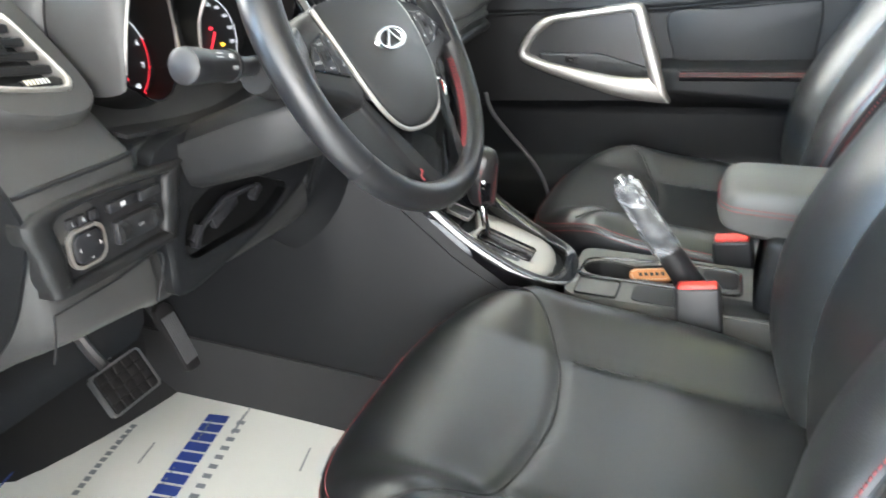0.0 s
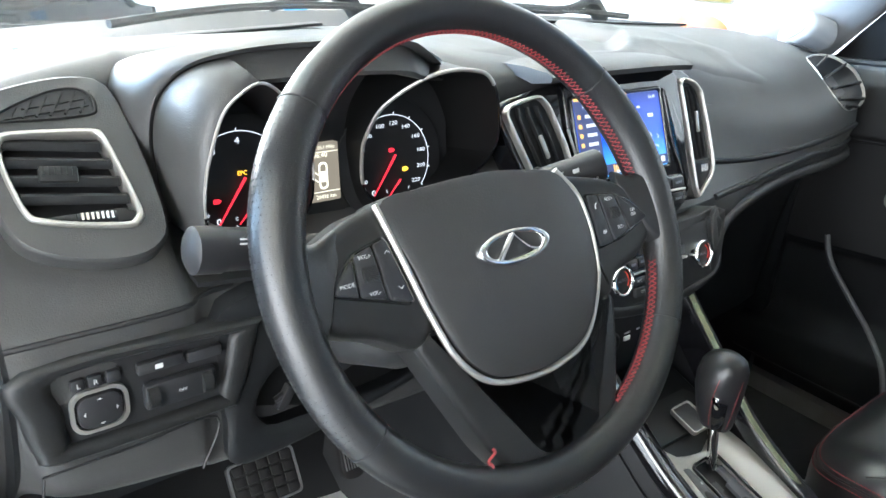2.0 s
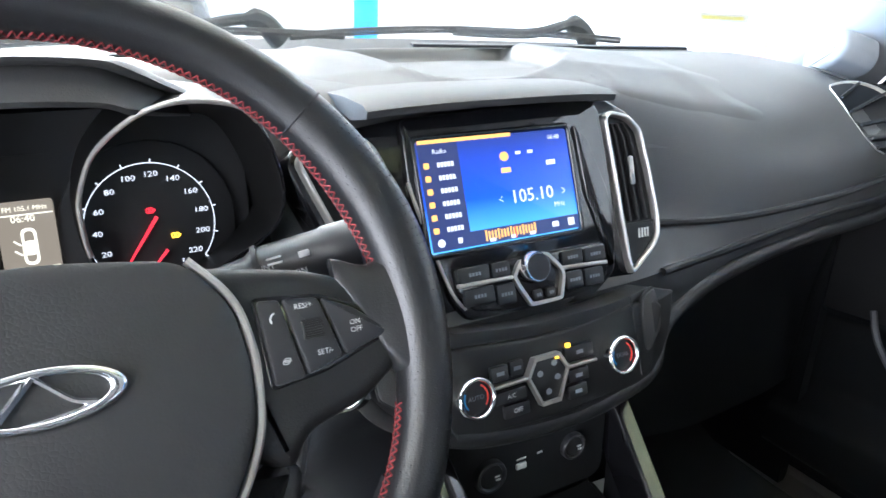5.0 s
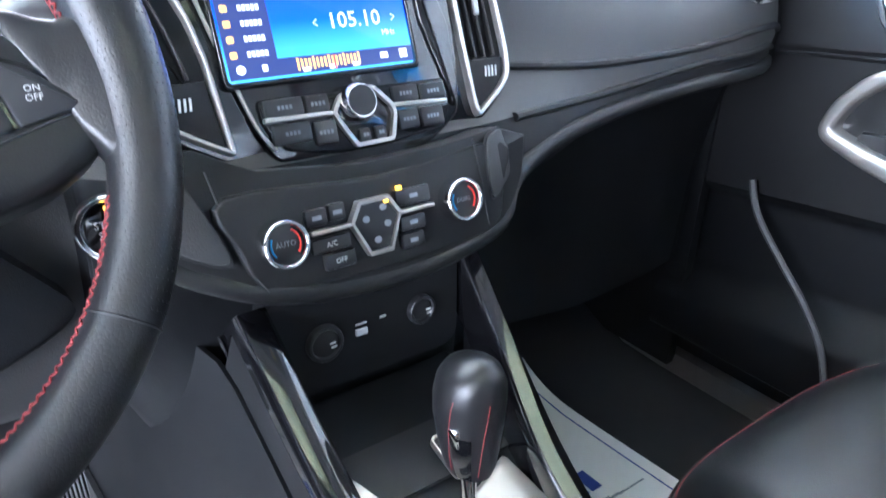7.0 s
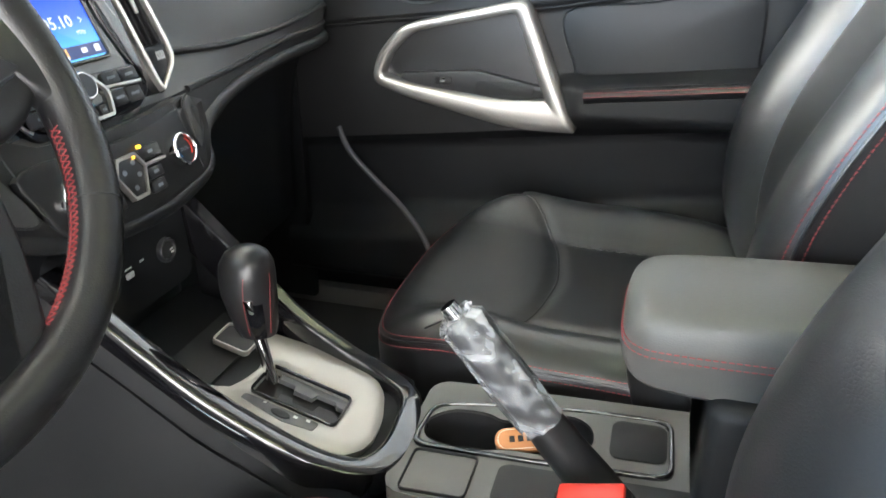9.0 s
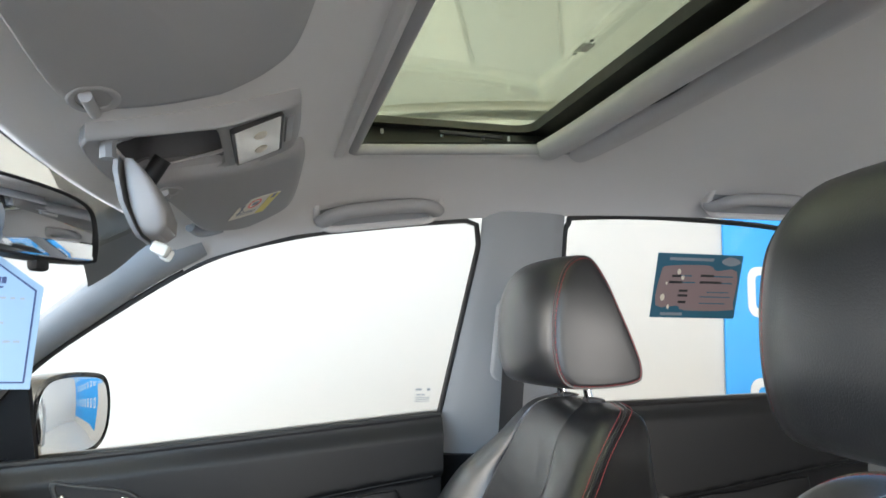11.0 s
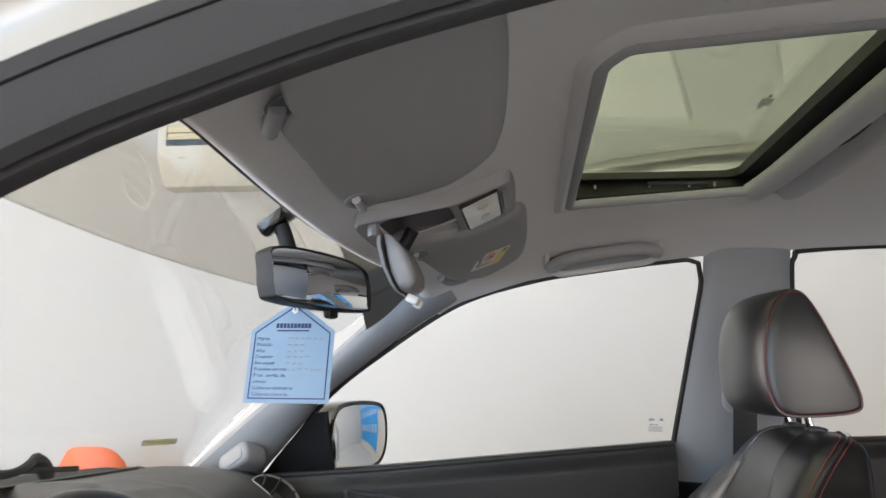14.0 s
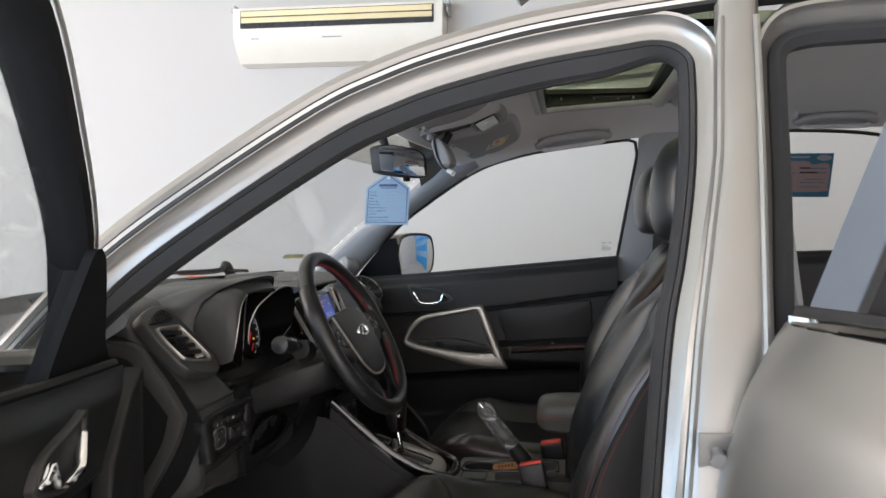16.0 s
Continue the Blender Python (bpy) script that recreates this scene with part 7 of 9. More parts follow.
    tan /= np.linalg.norm(tan, axis=1, keepdims=True)
    side = np.cross(tan, np.array([0, -0.35, 1.0]))
    side /= np.linalg.norm(side, axis=1, keepdims=True)
    up = np.cross(side, tan)
    if up[0][2] < 0:
        up = -up
    if side[0][0] > 0:
        side = -side
    def band(prof):
        return loft([[tuple(q + s * a * (1 - 0.4 * smooth01(q[0] / 0.07)) + u * h) for a, h in prof] for q, s, u in zip(p, side, up)])
    part("gloss_rail", band([(-0.013, -0.014), (-0.0135, -0.001), (-0.0115, 0.0025), (-0.008, 0.004), (0.009, 0.0065), (0.0115, 0.0055), (0.0132, 0.0025), (0.0142, -0.004), (0.0150, -0.020), (0.0140, -0.032), (-0.008, -0.045)]), GLOSS, t, "gloss black rail")
    part("rail_edge", band([(0.0142, -0.031), (0.0165, -0.029), (0.0178, -0.031), (0.0168, -0.034)]), GLOSS, t, "thin rail edge")
    # gear plate and gate
    g = basis((0, 0.019, 0.734), (1, 0, 0), (0, 0.957, 0.29))
    po = fillet([(-0.0725, 0.020), (-0.0600, 0.064), (-0.0518, 0.0350), (-0.0450, 0.0165), (-0.0250, 0.0085), (0.0024, 0.0040), (0.0388, 0.0175), (0.0600, 0.0260), (0.0672, -0.0220), (0.0637, -0.0646), (0.0605, -0.0921), (0.0548, -0.1063), (0.0383, -0.1184), (0.0055, -0.1290), (-0.0246, -0.1310), (-0.0430, -0.1270), (-0.0605, -0.1130), (-0.0700, -0.097), (-0.0735, -0.046)], 0.006, 4)
    gi = rrect(0.0455, 0.0885, 0.006, 6, -0.0098, -0.0485)
    n = len(po)
    pi = resample_outline(gi, n, po)
    part("gear_plate", ring(po, pi, g, 0.007, -0.012, 0.003), PLATE, t, "satin silver gear plate")
    part("gate_bezel", ring(rrect(0.0475, 0.0905, 0.007, 6, -0.0098, -0.0485), rrect(0.0435, 0.0865, 0.006, 6, -0.0098, -0.0485), g, 0.0082, 0.004, 0.001), GLOSS, t)
    part("gate_pit", slab(rrect(0.047, 0.090, 0.006, 4, -0.0098, -0.0485), g, -0.004, 0, 2, -0.014), TRACK, t)
    notch = [(-0.0315, -0.006), (-0.0245, -0.006), (-0.0245, -0.030), (-0.016, -0.030), (-0.016, -0.042), (-0.021, -0.044), (-0.021, -0.066), (-0.011, -0.068), (-0.011, -0.084), (-0.016, -0.091), (-0.0315, -0.091)]
    part("gate_slider", slab(notch, g, 0.0025, 0.0008, 2, -0.005), BUTTON, t, "notched black gate")
    part("gate_slider", slab([(0.0118, -0.018), (0.003, -0.018), (0.003, -0.036), (-0.004, -0.038), (-0.004, -0.058), (0.004, -0.060), (0.004, -0.080), (-0.001, -0.083), (-0.001, -0.091), (0.0118, -0.091)], g, 0.0015, 0.0008, 2, -0.005), CAVITY, t, "worn grey gate slide")
    part("position_window", slab(fillet([(-0.0470, -0.0020), (-0.0385, -0.0040), (-0.0375, -0.0800), (-0.0500, -0.0790), (-0.0545, -0.050)], 0.003, 3), g, 0.0078, 0.001, 2, 0.004), CAVITY, t)
    part("position_button", slab(oval(0.0095, 0.020), g @ Matrix.Translation((-0.0465, -0.044, 0)), 0.0088, 0.001, 2, 0.004), TRIM, t)
    part("position_marks", bars([(-0.041, -0.07, 0.003, 0.004), (-0.043, -0.058, 0.003, 0.004), (-0.041, -0.025, 0.002, 0.003)], g @ Matrix.Translation((0, 0, 0.0079))), WHITEINK, t)
    part("ash_lid", ring(rrect(0.036, 0.040, 0.005, 4, 0.031, 0.045), rrect(0.033, 0.037, 0.004, 4, 0.031, 0.045), g, 0.006, 0.0), SATIN, t, "thin satin frame of the small lid")
    part("ash_lid_top", slab(rrect(0.033, 0.037, 0.004, 4, 0.031, 0.045), g, 0.004, 0.001, 2, 0.0), BUTTON, t)
    # cup tray
    k = basis((0, -0.15, 0.6985), (1, 0, 0), (0, 1, -0.03))
    to = fillet([(-0.024, 0.008), (0.040, 0.004), (0.051, -0.040), (0.064, -0.150), (0.064, -0.226), (-0.020, -0.228), (-0.024, -0.110)], 0.016, 5)[::-1]
    t1 = [(0.024 + (x - 0.024) * 0.9, -0.108 + (y + 0.108) * 0.96) for x, y in to]
    part("cup_tray", ring(to, t1, k, 0.006, -0.004, 0.002), GLOSS, t, "gloss black cup tray rim")
    well = curve([(-0.006, -0.002), (0.018, 0.000), (0.036, -0.02), (0.037, -0.052), (0.030, -0.073), (0.044, -0.10), (0.05, -0.135), (0.03, -0.155), (-0.005, -0.150), (-0.012, -0.12), (-0.012, -0.085), (-0.019, -0.05), (-0.018, -0.02)][::-1], 4, True)
    def well_part(name, o, depth):
        rows = [[k @ Vector((x, y, 0.0045)) for x, y in o], [k @ Vector((x, y, 0.001)) for x, y in o], [k @ Vector((x * 0.96 + 0.0008, y, -depth)) for x, y in o]]
        bm = loft(rows, cap=False)
        bm.faces.new([bm.verts.new(k @ Vector((x * 0.96 + 0.0008, y, -depth))) for x, y in o])
        part(name, bm, BLACK, t)
    well_part("cup_well", well, 0.040)
    well_part("coin_well", rrect(0.056, 0.052, 0.01, 4, 0.026, -0.196), 0.03)
    deck = [(x, y) for x, y in rrect(0.172, 0.60, 0.02, 5, 0.0, -0.285)]
    cc = np.array([0.024, -0.108])
    part("deck", ring(about(deck, 96, cc), about(to, 96, cc), k, 0.002, -0.07), DECK, t, "grey console deck")
    part("tray_deck", ring(resample_outline(t1, len(well), well), well, k, 0.004, 0.001), DECK, t)
    # flat plate level with the deck, blackened to imitate the well's shaded depth
    part("coin_well_shade", slab(rrect(0.054, 0.050, 0.01, 4, 0.026, -0.196), k, 0.0049, 0.0004, 2, 0.003), TRACK, t, "near-black plate put in for the coin well's shade")
    part("side_lid", ring(rrect(0.055, 0.06, 0.006, 4, -0.055, -0.03), rrect(0.053, 0.058, 0.005, 4, -0.055, -0.03), k, 0.0052, 0.0), BLACK, t)
    part("brake_slot", slab(rrect(0.05, 0.20, 0.01, 4, -0.055, -0.18), k, 0.004, 0.001), BLACK, t)
    part("rear_box", box(Matrix.Translation((0.015, -0.56, 0.69)), 0.15, 0.34, 0.125, 0.012, 3), LOWER, t, "storage box under the armrest")
    return t


console()


def gear_lever():
    t = thing("gear_lever", (0.0, 0.012, 0.735), "black leather gear knob on a chrome lever", "gear lever")
    part("stem", tube(curve([(-0.004, 0.004, 0.730), (-0.002, 0.012, 0.765), (0.0, 0.018, 0.79)], 5), 0.006, 12), CHROME, t, "chrome stem")
    rows = []
    prof = ((0.782, 0.0155, 0.018, 0.017), (0.790, 0.0185, 0.021, 0.018), (0.805, 0.0212, 0.024, 0.020), (0.825, 0.0238, 0.027, 0.022), (0.842, 0.0245, 0.0275, 0.022), (0.855, 0.0232, 0.026, 0.021), (0.865, 0.0185, 0.021, 0.020), (0.8705, 0.011, 0.013, 0.019), (0.872, 0.002, 0.003, 0.019))
    at = lambda a, z, k=1.0: (0.002 + k * float(np.interp(z, [q[0] for q in prof], [q[1] for q in prof])) * math.cos(a), float(np.interp(z, [q[0] for q in prof], [q[3] for q in prof])) + k * float(np.interp(z, [q[0] for q in prof], [q[2] for q in prof])) * math.sin(a), z)
    for z, w, d, y in prof:
        rows.append([(0.002 + w * math.cos(a), y + d * math.sin(a), z) for a in np.linspace(0, 2 * math.pi, 28, endpoint=False)])
    k = part("knob", loft(rows), RIM, t, "black leather knob")
    part("knob_inlay", loft([[at(a, z, 1.03) for a in np.linspace(radians(196), radians(232), 8)] for z in (0.783, 0.795, 0.81, 0.822)], closed=False, cap=False), GLOSS, k, "gloss inlay")
    for a0 in (188, 246):
        part("knob_seam", stitches([at(radians(a0 + 14 * (z - 0.79) / 0.07), z, 1.005) for z in np.linspace(0.788, 0.853, 30)], 0.003, 0.3, 0.0004), STITCH, k, "red seam stitching")
    part("release_button", box(pose(-0.016, 0.012, 0.812, 0, -10, 0), 0.006, 0.01, 0.016, 0.002), CHROME, k)


gear_lever()


def handbrake():
    t = thing("handbrake", (-0.06, -0.30, 0.70), "black handbrake lever pulled up, its grip wrapped in clear film", "handbrake")
    a, b = Vector((-0.058, -0.345, 0.685)), Vector((-0.064, -0.200, 0.866))
    d = b - a
    part("lever", tube(curve([a, a + d * 0.3, a + d * 0.55, a + d * 0.62], 4), [0.023, 0.021, 0.02, 0.02, 0.019, 0.018, 0.018, 0.017, 0.0165, 0.016, 0.016, 0.016, 0.016], 14), TRIM, t)
    g = part("grip", tube([a + d * 0.5, a + d * 0.7, a + d * 0.9, a + d * 0.97, b], [0.0155, 0.0165, 0.0165, 0.014, 0.010], 14), BUTTON, t)
    random.seed(7)
    rows = []
    for i in range(22):
        f = 0.52 + 0.50 * i / 21
        c = a + d * f
        u = d.normalized()
        s = u.cross(Vector((1, 0, 0))).normalized()
        w = u.cross(s)
        rows.append([c + (0.0188 + 0.0011 * math.sin(3 * q + 0.16 * i) + 0.0008 * math.sin(8 * q - 0.22 * i) + random.uniform(-0.0003, 0.0004) - (0.006 if i > 19 else 0)) * (math.cos(q) * s + math.sin(q) * w) for q in np.linspace(0, 2 * math.pi, 44, endpoint=False)])
    part("film", loft(rows, cap=False), FILM, t, "crinkled clear protective film", 32).visible_shadow = False
    fl = []
    for i in range(4):
        c = a + d * (0.97 + 0.012 * i / 9) + Vector((random.uniform(-0.02, 0.02), random.uniform(-0.006, 0.02), random.uniform(-0.004, 0.012)))
        fl.append(slab(rrect(random.uniform(0.010, 0.018), random.uniform(0.005, 0.010), 0.002, 2), Matrix.Translation(c) @ pose(0, 0, 0, random.uniform(0, 180), random.uniform(0, 180), random.uniform(0, 180)), 0.0004))
    for piece in fl:
        part("film_frill", piece, FILM, t, "loose end of the film").visible_shadow = False
    part("release_button", tube([b, b + d.normalized() * 0.012], 0.007, 12), CHROME, t)


handbrake()


def key_fob():
    t = thing("leather_key_fob", (0.012, -0.245, 0.70), "tan leather key fob lying in the cup tray", "key fob")
    m = basis((0.008, -0.248, 0.7035), (0.25, -0.95, 0.1), (0.9, 0.25, 0.5))
    part("fob", slab(rrect(0.062, 0.024, 0.011, 5), m, 0.006, 0.002, 3), TAN, t)
    part("fob_stitching", stitches([tuple(m @ Vector((x, y, 0.0062))) for x, y in rrect(0.056, 0.019, 0.009, 5) + [(0.028, 0)]], 0.003, 0.3, 0.0004), CREAM, t)
    part("fob_stamp", bars([(-0.015 + 0.008 * i, 0, 0.005, 0.006) for i in range(5)], m @ Matrix.Translation((0, 0, 0.0062))), BLACK, t)


key_fob()


def armrest():
    t = thing("armrest", (0.02, -0.48, 0.81), "padded dark grey armrest with red-stitched edge on the console", "armrest")
    secs = [(-0.322, 0.45, 0.835, 0.853), (-0.326, 0.72, 0.818, 0.866), (-0.336, 0.90, 0.808, 0.874), (-0.355, 0.98, 0.803, 0.878), (-0.40, 1.0, 0.800, 0.881), (-0.5, 1.0, 0.800, 0.885), (-0.62, 1.0, 0.802, 0.888), (-0.66, 0.97, 0.806, 0.884), (-0.668, 0.8, 0.82, 0.875)]
    rings = []
    for y, k, z0, z1 in secs:
        w, m_ = 0.070 * k, (z0 + z1) / 2
        rings.append([(0.024 + x, y, z) for x, z in curve([(-w * 0.88, z0 + 0.006), (-w * 0.98, m_ - 0.012), (-w, m_ + 0.006), (-w * 0.93, z1 - 0.012), (-w * 0.75, z1 - 0.003), (-w * 0.4, z1 + 0.002), (0, z1 + 0.003), (w * 0.4, z1 + 0.002), (w * 0.75, z1 - 0.003), (w * 0.93, z1 - 0.012), (w, m_ + 0.006), (w * 0.98, m_ - 0.012), (w * 0.88, z0 + 0.006), (0, z0)], 3, True)])
    c = part("cushion", loft(curve_rings(rings, 3)), ARMREST, t)
    for dz in (0.0, -0.006):
        pth = curve([(0.024 + s_ * x, y, z + dz) for s_, x, y, z in ((1, 0.0708, -0.6, 0.852), (1, 0.0708, -0.42, 0.848), (1, 0.069, -0.358, 0.847), (1, 0.064, -0.3365, 0.847), (1, 0.051, -0.3255, 0.848), (1, 0.025, -0.3215, 0.849), (-1, 0.025, -0.3215, 0.849), (-1, 0.051, -0.3255, 0.848), (-1, 0.064, -0.3365, 0.847), (-1, 0.069, -0.358, 0.847), (-1, 0.0708, -0.42, 0.848), (-1, 0.0708, -0.6, 0.852))], 6)
        part("stitching", stitches(pth, 0.0055, 0.3, 0.0006), STITCH, c)
    part("post", box(Matrix.Translation((0.018, -0.5, 0.70)), 0.11, 0.22, 0.12, 0.01, 2), LOWER, t)


armrest()


def buckle(x, y, z, lean):
    t = thing("belt_buckle", (x, y, z - 0.15), "black seat belt buckle with a red release button", "belt buckle", "belt buckles")
    m = pose(x, y, z - 0.105, -12, lean, 0)
    part("stalk", box(m @ Matrix.Translation((0, 0, -0.09)), 0.02, 0.035, 0.11, 0.004), BLACK, t)
    part("body", box(m, 0.028, 0.058, 0.10, 0.006, 3), BUTTON, t)
    part("release_button", box(m @ Matrix.Translation((0, 0.0, 0.088)), 0.022, 0.05, 0.016, 0.003), RED, t, "red release button")


buckle(-0.118, -0.335, 0.764, 6)
buckle(0.128, -0.375, 0.748, -6)


# ---- front seats ----
def smooth_step(a, b, x):
    t = min(1, max(0, (x - a) / (b - a)))
    return t * t * (3 - 2 * t)


def seat(cx):
    t = thing("front_seat", (cx, -0.3, 0.42), "black leather front seat with red double-stitched seams", "car seat", "front seats")

    def fp(th):
        """Footprint of the cushion."""
        c, s = math.cos(th), math.sin(th)
        p = 3.6
        r = (abs(c) ** p + abs(s) ** p) ** (-1 / p)
        x, y = 0.252 * r * c, 0.262 * r * s
        return x, y - 0.268

    def top(x, y):
        ax = abs(x)
        z = 0.688 + 0.02 * math.exp(-((y + 0.10) / 0.09) ** 2) - 0.012 * max(0, (-y - 0.3)) / 0.2
        b = min(1, max(0, (ax - 0.125) / 0.075))
        z += 0.036 * (b * b * (3 - 2 * b)) * min(1, max(0.15, (-y - 0.02) / 0.12))
        return z

    seam = curve([(0.236, -0.085), (0.19, -0.155), (0.12, -0.20), (0.03, -0.218), (-0.03, -0.218), (-0.12, -0.20), (-0.19, -0.155), (-0.236, -0.085)], 12)
    long_seams = [[(s * 0.13, -0.205 - 0.3 * k / 20) for k in range(21)] for s in (-1, 1)]
    lines = np.array(seam + long_seams[0] + long_seams[1])

    def groove(x, y):
        d = np.min((lines[:, 0] - x) ** 2 + (lines[:, 1] - y) ** 2)
        return -0.0055 * math.exp(-d / 0.0095**2)

    n, kk = 180, [0.01 + 0.0295 * k for k in range(1, 27)] + [0.80, 0.825, 0.85, 0.87, 0.89, 0.91, 0.925, 0.94, 0.955, 0.97, 0.98, 0.988, 0.995, 1.0]
    rings = []
    for k in kk:
        row = []
        for i in range(n):
            x, y = fp(2 * math.pi * i / n)
            x, y = x * k, -0.268 + (y + 0.268) * k
            e = max(0, (k - 0.80) / 0.20)
            drop = 0.034 * (1 - math.sqrt(max(0, 1 - e * e)))
            row.append((cx + x, y, top(x, y) - drop + groove(x, y)))
        rings.append(row)
    for f, z in ((1.0, 0.655), (0.995, 0.62), (0.985, 0.565), (0.96, 0.535)):
        rings.append([(cx + fp(2 * math.pi * i / n)[0] * f, -0.268 + (fp(2 * math.pi * i / n)[1] + 0.268) * f, z) for i in range(n)])
    cu = part("cushion", loft(rings), LEATHER, t, "black leather cushion")

    def cord(pts):
        return [(cx + x, y, top(x, y) - 0.0052 - 0.034 * (1 - math.sqrt(max(0, 1 - max(0, (max(abs(x) / 0.252, abs(y + 0.268) / 0.262) - 0.8) / 0.2) ** 2)))) for x, y in pts]
    part("seam", tube(cord(seam[4:-4]), 0.0016, 5), BLACK, cu)
    for ls in long_seams:
        part("seam", tube(cord(ls), 0.0014, 5), BLACK, cu)

    def edge(k, dz):
        out = []
        for i in range(n + 1):
            th = 2 * math.pi * i / n
            x, y = fp(th)
            e = max(0, (k - 0.80) / 0.20)
            out.append((cx + x * k, -0.268 + (y + 0.268) * k, top(x * k, -0.268 + (y + 0.268) * k) - 0.034 * (1 - math.sqrt(max(0, 1 - e * e))) + dz))
        return out
    front = [i for i in range(n + 1) if fp(2 * math.pi * i / n)[1] > -0.44]
    for k in (0.978, 0.998):
        e = edge(k, 0.0006)
        pth = [e[i] for i in range(-int(n * 0.1), int(n * 0.6))]
        part("stitching", stitches(pth, 0.0055, 0.32, 0.00065), STITCH, cu, "red double stitching")
    part("piping", tube([edge(0.989, 0.0)[i] for i in range(-int(n * 0.1), int(n * 0.6))], 0.0016, 6), LEATHER, cu)
    # base and runners
    part("base", box(Matrix.Translation((cx, -0.28, 0.46)), 0.44, 0.44, 0.09, 0.02, 2), LOWER, t)
    for s in (-1, 1):
        part("runner", box(Matrix.Translation((cx + s * 0.17, -0.27, 0.42)), 0.04, 0.5, 0.05, 0.006), STEEL, t)
        part("side_shield", box(pose(cx + s * 0.25, -0.36, 0.53, 0, 0, 0), 0.025, 0.3, 0.085, 0.012, 2), LOWER, t)

    # backrest: level sections (height, half width, bolster front, middle front, rear)
    levels = [(0.655, 0.205, -0.468, -0.490, -0.600), (0.70, 0.228, -0.450, -0.482, -0.630), (0.76, 0.240, -0.432, -0.474, -0.645), (0.82, 0.246, -0.428, -0.474, -0.655), (0.88, 0.249, -0.436, -0.484, -0.668),
              (0.94, 0.250, -0.456, -0.503, -0.680), (1.0, 0.249, -0.484, -0.530, -0.692), (1.05, 0.247, -0.510, -0.556, -0.701), (1.095, 0.240, -0.540, -0.578, -0.708), (1.125, 0.225, -0.566, -0.591, -0.713),
              (1.150, 0.203, -0.590, -0.602, -0.717), (1.175, 0.185, -0.610, -0.612, -0.721), (1.20, 0.173, -0.630, -0.624, -0.723), (1.218, 0.163, -0.646, -0.638, -0.722), (1.230, 0.150, -0.660, -0.652, -0.718), (1.238, 0.125, -0.675, -0.668, -0.708), (1.242, 0.07, -0.686, -0.684, -0.698)]
    dense = curve(levels, 4)
    front_rows, shell_rows, seam_l, seam_r = [], [], [], []
    for z, w, yb, yc, yr in dense:
        e = smooth_step(1.19, 1.242, z)
        hw = w - 0.02
        gv = 0.006 * (1 - e)
        half_front = [(0.0, yc - 0.001), (0.30, yc + 0.0005), (0.44, yc + 0.002), (0.487, yc + 0.003 - 0.3 * gv), (0.50, yc + 0.004 - gv), (0.513, yc + 0.006 - 0.3 * gv), (0.56, yc + 0.4 * (yb - yc) + 0.004), (0.66, yc + 0.78 * (yb - yc) + 0.003), (0.78, yb), (0.88, yb - 0.002), (0.95, yb - 0.008), (0.985, yb - 0.017), (1.0, yb - 0.028)]
        right = [(cx + f * w, y, z) for f, y in half_front]
        left = [(cx - f * w, y, z) for f, y in half_front[:0:-1]]
        front_rows.append(left + right)
        y1 = yb - 0.028
        m_ = (y1 + yr) / 2
        rear = [(1.0, y1), (1.004, y1 + (yr - y1) * 0.15), (1.006, m_), (0.99, yr + 0.2 * (y1 - yr)), (0.95, yr + 0.07 * (y1 - yr)), (0.85, yr), (0.5, yr - 0.004), (0, yr - 0.006)]
        shell_rows.append([(cx + f * w, y, z) for f, y in rear] + [(cx - f * w, y, z) for f, y in rear[-2::-1]])
        seam_r.append((cx + w, y1, z))
        seam_l.append((cx - w, y1, z))
    # pleats across the middle insert
    for k, row in enumerate(front_rows):
        z = row[0][2]
        for zz in (0.995, 1.075):
            d = math.exp(-((z - zz) / 0.006) ** 2) * 0.004
            front_rows[k] = [(x, y - d * (abs(x - cx) < 0.115), zq) for x, y, zq in front_rows[k]]
    fr = part("backrest", loft(front_rows, closed=False, cap=False), LEATHER, t, "black leather backrest", 70)
    part("backrest_shell", loft(shell_rows, closed=False, cap=False), SIDE_LEATHER, t, "brownish black leather back and sides", 70)
    part("backrest_top", slab([(0.07 * math.cos(q), 0.008 * math.sin(q)) for q in np.linspace(0, 2 * math.pi, 24, endpoint=False)], basis((cx, -0.692, 1.24), (1, 0, 0), (0, 1, 0)), 0.003, 0.001), LEATHER, fr)
    for sm, sx in ((seam_l, -1), (seam_r, 1)):
        part("piping", tube([(x + sx * 0.0006, y + 0.0006, z) for x, y, z in sm], 0.0022, 6), LEATHER, fr)
        for dy in (0.008, -0.008):
            part("stitching", stitches([(x + sx * (0.0014 if dy < 0 else -0.0006), y + dy, z) for x, y, z in sm], 0.0055, 0.32, 0.0007), STITCH, fr, "red double stitching")
    part("recliner_cover", slab(oval(0.11, 0.09, 24), basis((cx - 0.245, -0.56, 0.66), (0, -1, 0), (0, 0, 1)), 0.02, 0.006), LOWER, t)

    # headrest: one side profile (depth, height), drawn in towards its rounded flanks
    prof = curve([(-0.612, 1.268), (-0.594, 1.30), (-0.590, 1.35), (-0.596, 1.40), (-0.613, 1.437), (-0.640, 1.455), (-0.664, 1.447), (-0.690, 1.395), (-0.722, 1.325), (-0.733, 1.288), (-0.722, 1.271), (-0.66, 1.264)], 5, True)
    pc = np.array([-0.658, 1.35])
    rings = []
    for f, k, ya in ((-1.0, 0.90, -0.010), (-0.985, 0.955, -0.007), (-0.95, 0.985, -0.004), (-0.88, 0.998, 0.0), (-0.7, 1.0, 0.006), (-0.4, 1.0, 0.011), (0, 1.0, 0.013)):
        rings.append((f, k, ya))
